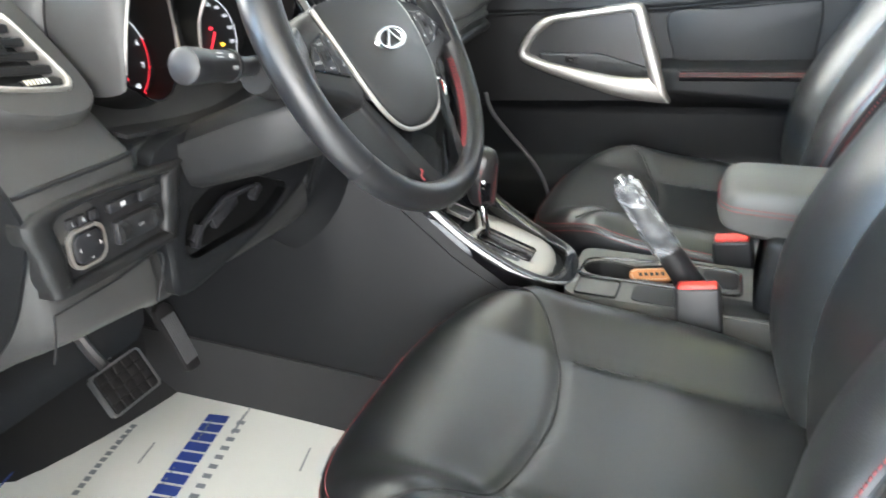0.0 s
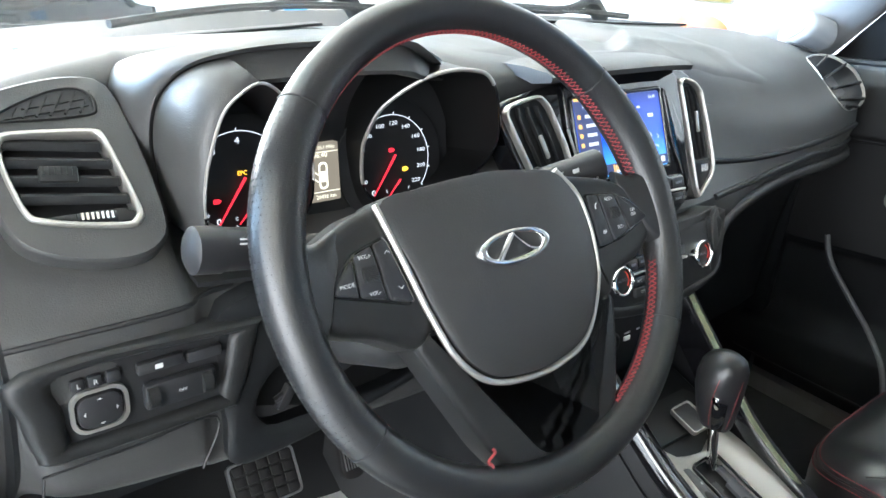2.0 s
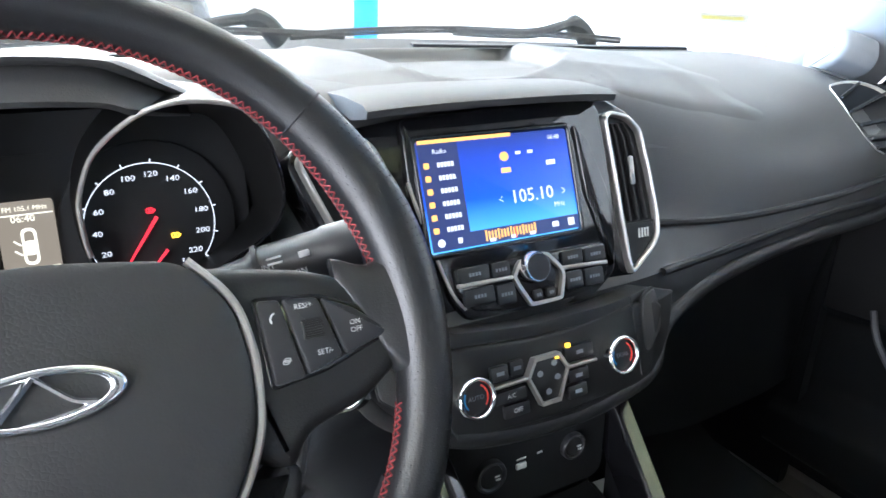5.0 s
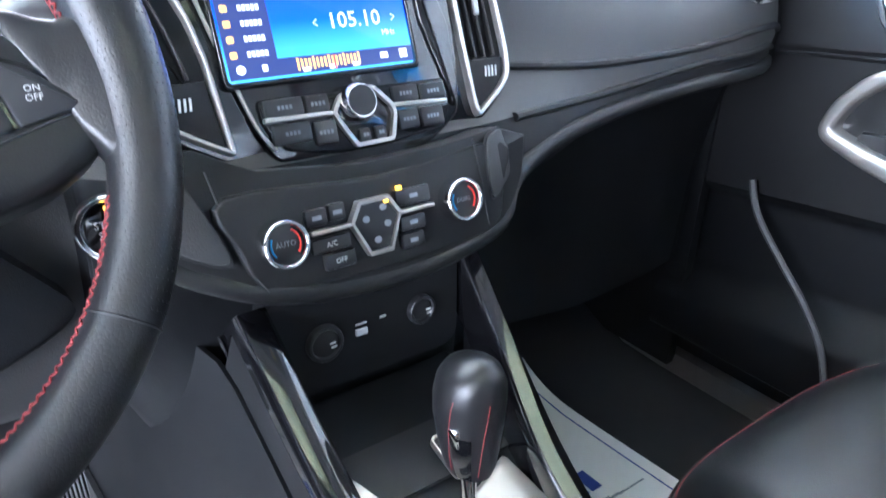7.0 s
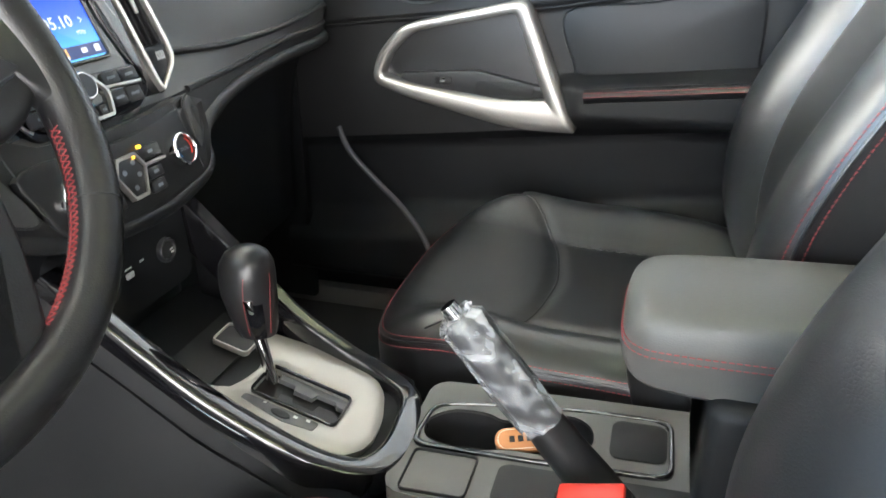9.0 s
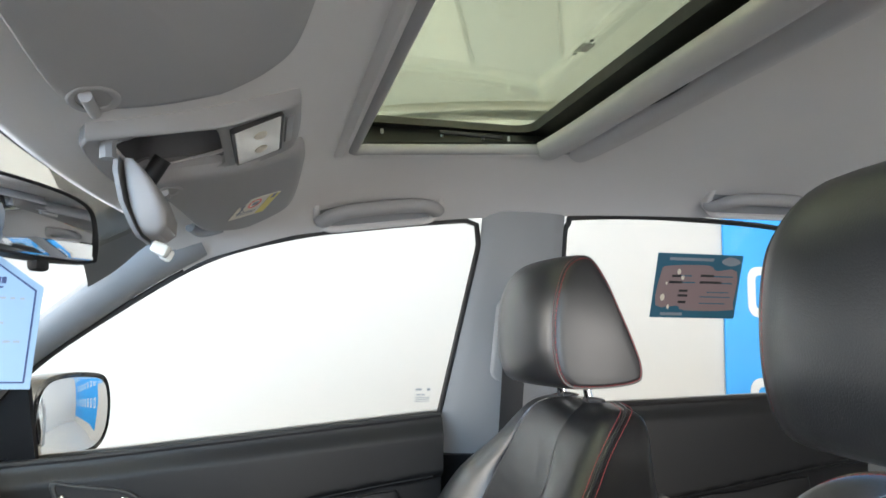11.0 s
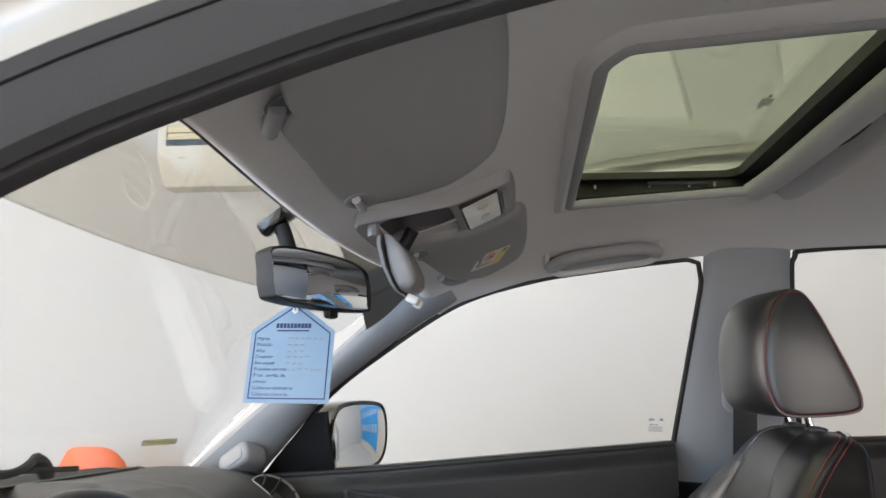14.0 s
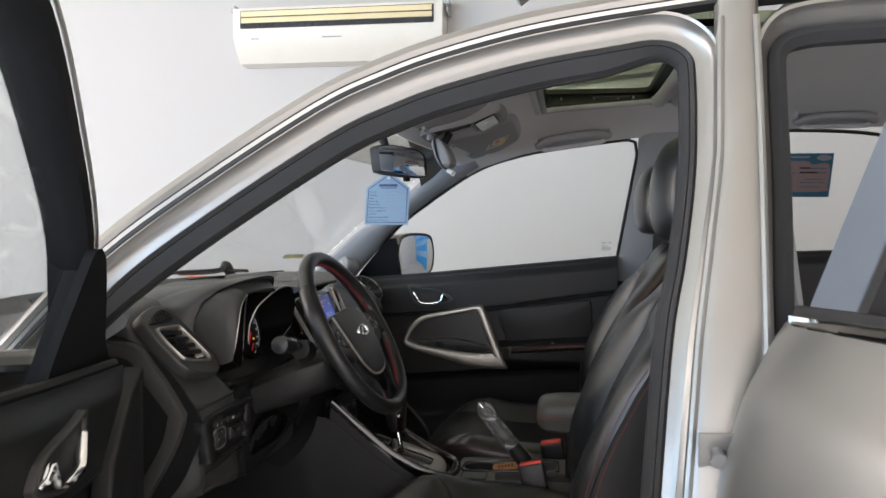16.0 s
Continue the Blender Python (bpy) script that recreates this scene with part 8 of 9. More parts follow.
    rings = rings + [(-f, k, ya) for f, k, ya in rings[-2::-1]]
    rows = []
    for f, k, ya in rings:
        row = []
        for p in prof:
            q = pc + (np.array(p) - pc) * k
            lead = smooth_step(-0.70, -0.60, q[0])
            row.append((cx + f * (0.122 - 0.016 * smooth_step(1.40, 1.46, q[1])), q[0] + ya * lead * 1.6, q[1]))
        rows.append(row)
    hr = part("headrest", loft(rows), LEATHER, t, "black leather wedge-shaped headrest", 60)
    for sx, row in ((-1, rows[2]), (1, rows[-3])):
        for off in (0.0, 1.0):
            k = 0.985 - 0.055 * off
            pts = [(x + sx * (0.0012 + 0.0055 * off), pc[0] + (y - pc[0]) * (1 - 0.04 * off), pc[1] + (z - pc[1]) * (1 - 0.04 * off)) for x, y, z in row]
            part("stitching", stitches(pts + pts[:1], 0.0055, 0.32, 0.0007), STITCH, hr, "red double stitching")
        part("piping", tube([(x + sx * 0.0035, pc[0] + (y - pc[0]) * 0.985, pc[1] + (z - pc[1]) * 0.985) for x, y, z in row], 0.0018, 5, closed=True), LEATHER, hr)
    for s in (-1, 1):
        part("headrest_post", tube([(cx + s * 0.05, -0.690, 1.20), (cx + s * 0.05, -0.672, 1.29)], 0.006, 12), CHROME, t, "chrome post")
        part("post_sleeve", box(pose(cx + s * 0.05, -0.688, 1.238, 8, 0, 0), 0.028, 0.028, 0.010, 0.004), BUTTON, t)
    return t


passenger_seat = seat(0.37)
driver_seat = copy_thing(passenger_seat, Matrix.Translation((-0.37, -0.268, 0.42)))


def rear_bench():
    t = thing("rear_bench", (0, -1.35, 0.45), "black leather rear bench seat", "car seat")
    part("cushion", box(Matrix.Translation((0, -1.25, 0.52)), 1.24, 0.5, 0.2, 0.06, 4), LEATHER, t)
    part("backrest", box(pose(0, -1.5, 0.62, 16, 0, 0), 1.24, 0.16, 0.56, 0.06, 4), LEATHER, t)
    for x in (-0.38, 0.38):
        part("headrest", box(pose(x, -1.66, 1.15, 10, 0, 0), 0.24, 0.1, 0.15, 0.04, 3), LEATHER, t)
    part("base", box(Matrix.Translation((0, -1.3, 0.40)), 1.2, 0.55, 0.13, 0.02), LOWER, t)


rear_bench()


# ---- footwell ----
def footwell():
    b = thing("brake_pedal", (-0.335, 0.5, 0.42), "wide ribbed rubber brake pedal in the driver's footwell", "pedal")
    m = basis((-0.345, 0.448, 0.556), (1, 0, 0), (0, 0.55, 0.83))
    part("arm", tube(curve([(-0.335, 0.462, 0.55), (-0.335, 0.53, 0.62), (-0.335, 0.58, 0.78)], 5), 0.009, 8), STEEL, b)
    part("pad", box(m, 0.095, 0.066, 0.012, 0.004), RUBBER, b)
    for i in range(5):
        for j in range(4):
            part("tread_block", box(m @ Matrix.Translation((-0.035 + 0.0175 * i, -0.023 + 0.0155 * j, 0.011)), 0.0145, 0.0125, 0.004, 0.001), RUBBER, b)
    part("pad_edge", ring(rrect(0.097, 0.068, 0.008, 4), rrect(0.091, 0.062, 0.006, 4), m, 0.014, 0.004), STEEL, b)
    g = thing("accelerator_pedal", (-0.195, 0.5, 0.42), "narrow ribbed black accelerator pedal", "pedal")
    m = basis((-0.197, 0.470, 0.535), (1, 0, 0), (0.0, 0.45, 0.89))
    part("pad", slab(curve([(-0.017, -0.045), (0.017, -0.045), (0.021, 0.0), (0.017, 0.065), (-0.017, 0.065), (-0.019, 0.0)], 4, True), m, 0.012, 0.003), RUBBER, g)
    for i in range(7):
        part("rib", box(m @ Matrix.Translation((-0.0135 + 0.0045 * i, 0.008, 0.0112)), 0.002, 0.085, 0.003, 0.0008), STEEL, g)
    part("arm", tube(curve([(-0.197, 0.485, 0.55), (-0.195, 0.55, 0.64), (-0.19, 0.6, 0.75)], 5), 0.007, 8), BLACK, g)

    def paper(name, cx, cy, rz, label):
        t = thing(name, (cx, cy, 0.425), label, "floor mat", "paper floor mats")
        mm = pose(cx, cy, 0.43, 0, 0, rz)
        def lift(x, y):
            return 0.006 + 0.006 * math.sin(11 * x + 2) * math.sin(8 * y) + 0.05 * max(0, (y - 0.16) / 0.14) ** 2
        sh = part("sheet", surf(lambda u, v: tuple(mm @ Vector((-0.21 + 0.42 * u, -0.27 + 0.54 * v, lift(-0.21 + 0.42 * u, -0.27 + 0.54 * v)))), 24, 30, 0.0006), PAPER, t, "white printed paper")
        def on(x, y, up=0.0012):
            return mm @ Vector((x, y, lift(x, y) + up))
        edge = [(x, y) for x, y in rrect(0.375, 0.49, 0.04, 6)]
        dense = [tuple(np.array(a) + (np.array(b) - np.array(a)) * f) for a, b in zip(edge, edge[1:] + edge[:1]) for f in np.linspace(0, 1, 8, endpoint=False)]
        part("border_line", tube([on(x, y) for x, y in dense], 0.0014, 4, closed=True, flat=0.3), BLUEPRINT, sh, "printed blue border")
        def bar(x, y, w, h, mat, nm):
            k = max(2, int(w / 0.02))
            part(nm, surf(lambda u, v: tuple(on(x - w / 2 + w * u, y - h / 2 + h * v)), k, 2, 0.0003), mat, sh)
        for i in range(10):
            bar(-0.108 + 0.024 * i, 0.03, 0.019, 0.036, BLUEPRINT, "printed_word_stroke")
        for i in range(11):
            bar(-0.105 + 0.021 * i, -0.012, 0.009, 0.013, GREYPRINT, "printed_small_word_stroke")
        for i in range(12):
            bar(-0.09 + 0.014 * i, 0.15, 0.009, 0.009, GREYPRINT, "printed_contact_bar")
        random.seed(3)
        for i in range(14):
            bar(random.uniform(-0.15, 0.15), random.uniform(-0.2, 0.2), 0.05, 0.0025, GREYPRINT, "printed_dash")
    paper("driver_paper_mat", -0.335, 0.325, 12, "white printed paper mat with blue border on the floor")
    paper("passenger_paper_mat", 0.264, 0.16, 0.5, "white printed paper mat on the passenger's floor")
    c = thing("carpet_cable", (0.55, 0.3, 0.42), "thin grey trim edge along the passenger's footwell carpet", "trim")
    part("edge", tube(curve([(0.697, 0.235, 0.79), (0.695, 0.215, 0.745), (0.69, 0.165, 0.695), (0.685, 0.112, 0.646), (0.68, 0.068, 0.587), (0.675, 0.04, 0.5)], 6), 0.005, 6), CAVITY, c)


footwell()


# ---- doors ----
def smooth(a, b, x):
    t = min(1, max(0, (x - a) / (b - a)))
    return t * t * (3 - 2 * t)


def belt(y):
    return float(np.interp(y, [-1.7, -0.55, 0.09, 0.4], [1.225, 1.178, 1.110, 1.085]))


def door_trim_parts(front=True):
    """Trim, glass, pull and handle of a passenger-side door, closed; a list of (name, bmesh, material, owner, label)."""
    out = []
    y0, y1 = (0.36, -0.548) if front else (-0.80, -1.52)
    dy = 0.0 if front else -0.90

    def crease(y):
        return float(np.interp(y - dy, [-0.55, -0.466, -0.153, 0.183, 0.4], [1.068, 1.057, 1.006, 0.975, 0.95]))

    def face(y, z):
        yy = y - dy
        x = 0.716
        x -= 0.018 * smooth(-0.006, 0.01, z - crease(y)) * (1 - 0.8 * smooth(belt(y) - 0.035, belt(y), z))
        arm = smooth(0.80, 0.845, z) * (1 - smooth(0.882, 0.905, z + 0.09 * (yy + 0.2))) * smooth(-0.12, -0.21, yy)
        x -= 0.048 * arm
        x += 0.030 * (1 - smooth(0.775, 0.800, z + 0.10 * (yy + 0.1)))
        x -= 0.052 * smooth(0.46, 0.50, z) * (1 - smooth(0.60, 0.66, z + 0.10 * (yy + 0.1)))
        return x

    nz, ny = 70, 64
    def trim(lo, hi):
        def at(u, v):
            y = y0 + (y1 - y0) * u
            z = lo(y) + (hi(y) - lo(y)) * v
            return (face(y, z), y, z)
        return at
    split = lambda y: 0.800 - 0.10 * (y - dy + 0.1)
    out.append(("trim_panel", surf(trim(split, belt), ny, nz, 0.014), TRIM, None, "black moulded trim panel"))
    # lower half in a darker plastic, which paints in the shade below the pull
    out.append(("lower_trim", surf(trim(lambda y: 0.44, split), ny, 36, 0.014), LOWER, None, "lower panel with a map pocket, darkened for its shade"))
    out.append(("waist_seal", tube([(0.726, y, belt(y) + 0.003) for y in np.linspace(y0, y1, 12)], 0.007, 8), RUBBER, None, ""))
    ins = curve([(-0.17, 1.000), (-0.30, 1.018), (-0.44, 1.040), (-0.466, 1.03), (-0.470, 0.94), (-0.46, 0.915), (-0.35, 0.907), (-0.205, 0.900), (-0.185, 0.92)], 5, True)
    m = basis((0.7165, dy, 0), (0, -1, 0), (0, 0, 1))
    out.append(("insert", slab([(-y, z) for y, z in ins], m, 0.007, 0.004, 3, 0), TRIM, None, "padded leather insert"))
    out.append(("door_seam", tube([(0.7155 - 0.018 * 0.5, y + dy, crease(y + dy) + 0.001) for y in np.linspace(0.33, -0.53, 24)] if front else [(0.7155 - 0.009, y + dy, crease(y + dy) + 0.001) for y in np.linspace(0.08, -0.6, 20)], 0.0022, 6), BLACK, None, ""))
    arm = [(0.669, y + dy, 0.878 - 0.09 * (y + 0.2) - 0.004) for y in np.linspace(-0.21, -0.5, 20)]
    out.append(("armrest_pad", tube(arm, 0.014, 10, flat=0.8), LEATHER, None, "padded armrest"))
    out.append(("stitching", stitches([(x - 0.0115, y, z + 0.007) for x, y, z in arm], 0.0055, 0.3, 0.0008), STITCH, "armrest_pad", "red stitching"))
    out.append(("stitching", stitches([(x - 0.0145, y, z + 0.001) for x, y, z in arm], 0.0055, 0.3, 0.0008), STITCH, "armrest_pad", "red stitching"))
    # pull frame
    rr = [0.022, 0.022, 0.034, 0.016, 0.006, 0.045, 0.045]
    fo = fillet([(-0.159, 0.880), (-0.147, 0.925), (-0.105, 0.976), (0.111, 1.0225), (0.1985, 0.8095), (0.090, 0.811), (-0.100, 0.857)], rr, 7)
    fi = fillet([(-0.138, 0.893), (-0.119, 0.931), (-0.080, 0.967), (0.0935, 1.0005), (0.146, 0.861), (0.078, 0.8575), (-0.080, 0.8765)], [0.6 * r for r in rr], 7)
    f = basis((0.70, dy, 0), (0, -1, 0), (0, 0, 1))
    out.append(("pull_frame", ring(fo, fi, f, 0.027, -0.01, 0.007), SATIN, None, "satin silver pull frame"))
    out.append(("frame_joint", tube([f @ Vector((0.104, 1.018, 0.018)), f @ Vector((0.100, 0.994, 0.02))], 0.0012, 5), BLACK, "pull_frame", ""))
    out.append(("pull_recess", slab(fi, f, 0.002, 0, 2, -0.008), LEATHER, None, ""))
    out.append(("switch_ledge", slab([(-0.105, 0.896), (0.03, 0.905), (0.15, 0.880), (0.155, 0.866), (0.045, 0.846), (-0.063, 0.864), (-0.11, 0.884)][::-1], f, 0.012, 0.004, 2), BUTTON, None, ""))
    out.append(("pull_cup", slab(rrect(0.10, 0.022, 0.008, 4, 0.075, 0.876), f, 0.0135, 0.001), BLACK, None, ""))
    out.append(("window_switch", box(f @ Matrix.Translation((-0.03, 0.886, 0.012)), 0.03, 0.014, 0.006, 0.003), TRIM, None, ""))
    out.append(("switch_tip", box(f @ pose(-0.03, 0.889, 0.017, 20, 0, 0), 0.01, 0.008, 0.004, 0.001), CHROME, None, ""))
    # inner handle
    h = basis((0.694, dy, 0), (0, -1, 0), (0, 0, 1))
    ro = curve([(-0.140, 1.078), (-0.10, 1.073), (-0.02, 1.062), (0.008, 1.045), (0.012, 1.032), (-0.01, 1.022), (-0.07, 1.008), (-0.112, 1.018), (-0.13, 1.045)][::-1], 5, True)
    ri = [(-0.065 + (x + 0.065) * 0.86, 1.043 + (z - 1.043) * 0.82) for x, z in ro]
    out.append(("handle_bowl_rim", ring(ro, ri, h, 0.006, -0.005, 0.002), DASH, None, ""))
    out.append(("handle_bowl", slab(ri, h, 0.0015, 0, 2, -0.003), BLACK, None, ""))
    lev = curve([(-0.122, 1.058, 0.004), (-0.108, 1.040, 0.008), (-0.095, 1.024, 0.010), (-0.06, 1.021, 0.010), (-0.03, 1.030, 0.010), (-0.02, 1.050, 0.008), (-0.006, 1.040, 0.006), (0.002, 1.036, 0.004)], 5)
    out.append(("handle_lever", tube([h @ Vector(p) for p in lev], [0.004] + [0.0075] * 12 + [0.0068] * 12 + [0.0085] * 6 + [0.005] * 4 + [0.004], 10, flat=0.7), CHROME, None, "chrome lever"))
    # glass and its channel
    if front:
        rail = [p for p in curve(RAIL, 6) if p[0] > -0.58 and p[1] > belt(p[0]) - 0.02]
        edge = rail + [(-0.590, 1.545), (-0.597, 1.51)] + [(-0.548 - 0.05 * k, 1.184 + 0.326 * k) for k in np.linspace(0.95, 0, 8)]
    else:
        edge = curve([(-0.80, 1.19), (-0.772, 1.5), (-0.775, 1.555), (-0.80, 1.568), (-1.0, 1.575), (-1.28, 1.56), (-1.38, 1.50), (-1.50, 1.23)], 6)
    out.append(("window_channel", tube([(half(z) + 0.008, y, z) for y, z in edge], 0.0055, 8), RUBBER, None, "black rubber window channel"))
    ya, yb = (0.34, -0.62) if front else (-0.76, -1.52)

    def pane(u, v):
        y = ya + (yb - ya) * u
        top = rail_z(y) + 0.012
        bot = belt(y) - 0.03
        z = bot + max(0.001, top - bot) * v
        return (half(z) + 0.016, y, z)
    out.append(("window_glass", surf(pane, 30, 10, 0.004), CLEAR, None, "clear side glass"))
    # outer skin
    def skin(u, v):
        y = (y0 + 0.03) + (y1 - y0 - 0.09) * u
        z = 0.42 + (belt(y) - 0.42) * v
        return (0.80 + 0.075 * math.sin(math.pi * min(1, (1.25 - z) / 0.85)) ** 0.8, y, z)
    out.append(("outer_skin", surf(skin, 16, 20, 0.006), PAINT, None, "champagne-silver outer skin"))
    return out


def build_door(name, label, at, parts, mat=None, extra=()):
    t = thing(name, at, label, "car door", "car doors")
    made = {}
    for nm, bm, mt, owner, lb in list(parts) + list(extra):
        if mat is not None:
            bmesh.ops.transform(bm, matrix=mat, verts=bm.verts)
        ob = part(nm, bm, mt, made[owner] if owner else t, lb)
        made[nm] = ob
        if mt in (CLEAR, GREEN):
            ob.visible_shadow = False
    return t


def sail(front_y=0.34):
    pts = [(0.36, 1.085), (0.335, 1.10), (0.25, 1.195), (0.215, 1.232), (0.19, 1.236), (0.18, 1.10)]
    m = basis((0, 0, 0), (0, 1, 0), (0, 0, 1))
    def bm_():
        out = []
        rows = [[(half(z) + d, y, z) for y, z in pts] for d in (0.018, -0.004)]
        return loft(rows)
    return bm_()


def door_mirror_parts():
    o = Vector((0.925, 0.170, 1.168))
    n = Vector((-0.475, -0.875, 0.03)).normalized()
    u = Vector((0, 0, 1)).cross(n).normalized()
    m = basis(o, u, (0, 0, 1))
    g = curve([(-0.088, -0.062), (-0.098, -0.01), (-0.085, 0.05), (-0.05, 0.071), (0.03, 0.073), (0.08, 0.06), (0.096, 0.01), (0.088, -0.045), (0.05, -0.072), (-0.04, -0.075)][::-1], 5, True)
    big = [(x * 1.13, y * 1.14) for x, y in g]
    rows = [[m @ Vector((x * f, y * f, d)) for x, y in big] for f, d in ((0.93, 0.006), (0.99, 0.010), (1.0, 0.0), (0.98, -0.04), (0.85, -0.09), (0.5, -0.115))]
    return [
        ("mirror_housing", loft(rows), GLOSS, None, "black mirror housing"),
        ("mirror_glass", slab(g, m, 0.0125, 0.001, 2, 0.004), MIRROR, None, "mirror glass"),
        ("mirror_arm", tube(curve([(0.75, 0.24, 1.12), (0.80, 0.235, 1.118), (0.88, 0.21, 1.12)], 4), 0.022, 10, flat=0.7), GLOSS, None, ""),
        ("mirror_sail", sail(), SAIL, None, "black sail panel"),
    ]


def glass_mark_parts():
    m = basis((half(1.217) + 0.0135, -0.512, 1.217), (-0.0, 1, 0), (-0.31, 0, 0.95))
    m = basis((half(1.217) + 0.0135, -0.512, 1.217), (0, -1, 0), (-0.31, 0, 0.95))
    rows = [(0, -0.012, 0.03, 0.0016), (0, -0.008, 0.028, 0.0016), (0, -0.004, 0.03, 0.0016), (0.002, 0.002, 0.006, 0.003), (-0.008, 0.002, 0.008, 0.003), (-0.008, 0.013, 0.012, 0.004), (0.012, 0.013, 0.007, 0.005)]
    return [("glass_marking", bars(rows, m), GREYPRINT, "window_glass", "")]


build_door("front_passenger_door", "closed black-trimmed front door with satin silver pull frame", (0.75, -0.1, 0.44), door_trim_parts(True), None, door_mirror_parts() + glass_mark_parts())
rear_pass = build_door("rear_passenger_door", "closed black-trimmed rear door with a paper form on its glass", (0.75, -1.1, 0.44), door_trim_parts(False))


def swing(hinge, degrees):
    """Mirror a closed passenger-side door to the driver's side and swing it open about its hinge."""
    h = Vector(hinge)
    return Matrix.Translation(h) @ Matrix.Rotation(radians(-degrees), 4, "Z") @ Matrix.Translation(-h) @ Matrix.Diagonal((-1, 1, 1, 1))


def driver_door():
    extra = door_mirror_parts()
    # window frame and hinge-side edge
    rail = [p for p in curve(RAIL, 6) if p[0] > -0.60 and p[1] > 1.1]
    fr = []
    pts = rail + [(-0.60, 1.50), (-0.58, 1.35), (-0.55, 1.17)]
    for y, z in pts:
        fr.append([(half(z) + a, y + b * 0.6, z + b * 0.8) for a, b in ((-0.004, -0.004), (-0.006, 0.018), (0.02, 0.03), (0.045, 0.028), (0.046, 0.0), (0.02, -0.008))])
    extra.append(("window_frame", loft(fr), SAIL, None, "black window frame"))
    extra.append(("frame_trim", tube([(half(z) - 0.007, y + 0.016, z + 0.02) for y, z in pts], 0.0025, 6), SATIN, None, ""))
    extra.append(("edge_panel", surf(lambda u, v: (0.71 + 0.13 * u, 0.365 + 0.01 * math.sin(3 * u), 0.44 + 0.59 * v), 4, 10, 0.01), PAINT, None, ""))
    extra.append(("front_trim_fin", slab([(-0.36, 1.085), (-0.30, 1.06), (-0.22, 0.99), (-0.20, 0.90), (-0.26, 0.60), (-0.36, 0.5)], basis((0.70, 0, 0), (0, -1, 0), (0, 0, 1)), 0.016, 0.006, 3, -0.01), TRIM, None, ""))
    cover = curve([(0.385, 1.085), (0.335, 1.130), (0.285, 1.185), (0.225, 1.245), (0.185, 1.262), (0.165, 1.235), (0.150, 1.09), (0.27, 1.07)], 4, True)
    extra.append(("corner_cover", loft([[(half(z) + d, y, z) for y, z in cover] for d in (-0.006, -0.018)]), SAIL, None, "black corner cover behind the mirror"))
    build_door("driver_door", "open black-trimmed driver's door with chrome inner handle", (-1.2, 0.1, 0.44), door_trim_parts(True), swing((-0.84, 0.36, 0), 73.5), extra)


driver_door()


def rear_left_door():
    def skin(u, v):
        z = 0.45 + (1.172 - 0.45) * v
        y = -0.605 - 0.85 * u - 0.015 * smooth(0.75, 1.0, v) * (1 - u) - 0.02 * smooth(0.3, 0, v)
        return (bulge(z) - 0.03 * smooth(0.06, 0, u), y, z)
    def bulge(z):
        return float(np.interp(z, [0.45, 0.6, 0.8, 0.93, 1.0, 1.09, 1.15, 1.172], [0.885, 0.908, 0.919, 0.917, 0.906, 0.878, 0.846, 0.828]))
    def sash(y_base, w):
        pts = [(1.172, 0.0), (1.3, 0.02), (1.45, 0.045), (1.56, 0.065)]
        return loft([[(half(z) + 0.05 - 0.03 * a, y_base - d - w * b, z) for a, b in ((0, 0), (0, 1), (1, 1), (1, 0))] for z, d in pts])
    parts = [
        ("outer_skin", surf(skin, 24, 40, 0.01), PAINT, None, "champagne-silver outer skin"),
        ("waist_strip", loft([[(half(1.18) + 0.062 + a, y, 1.172 + b + 0.02 * (-0.63 - y)) for a, b in ((0, 0), (0.008, 0.003), (0.008, 0.013), (0.0, 0.016), (-0.02, 0.01))] for y in np.linspace(-0.615, -1.45, 10)]), CHROME, None, "bright waist strip"),
        ("waist_seal", loft([[(half(1.18) + 0.05 + a, y, 1.187 + b + 0.02 * (-0.63 - y)) for a, b in ((0, 0), (0.014, 0.0), (0.010, 0.010), (0.0, 0.010))] for y in np.linspace(-0.615, -1.45, 10)]), RUBBER, None, ""),
        ("front_sash", sash(-0.618, 0.075), SLATE, None, "window sash, its blue reflection put into a slate-grey colour"),
        ("glass_run", sash(-0.690, 0.016), RUBBER, None, ""),
        ("window_glass", surf(lambda u, v: (half(1.17 + 0.38 * v) + 0.03, -0.70 - 0.07 * v - 0.7 * u, 1.17 + 0.38 * v), 6, 6, 0.004), CLEAR, None, "clear side glass"),
        ("inner_panel", surf(lambda u, v: (0.73, -0.64 - 0.8 * u, 0.46 + 0.70 * v), 6, 8, 0.01), TRIM, None, "black trim panel"),
        ("hinge_edge", surf(lambda u, v: (0.735 + (bulge(0.46 + 0.70 * v) - 0.036 - 0.735) * u, -0.614, 0.46 + 0.70 * v), 3, 16, 0.006), PAINT, None, ""),
    ]
    build_door("rear_left_door", "open champagne-silver rear door with a bright waist strip", (-1.1, -0.9, 0.45), parts, swing((-0.84, -0.635, 0), 65))


rear_left_door()


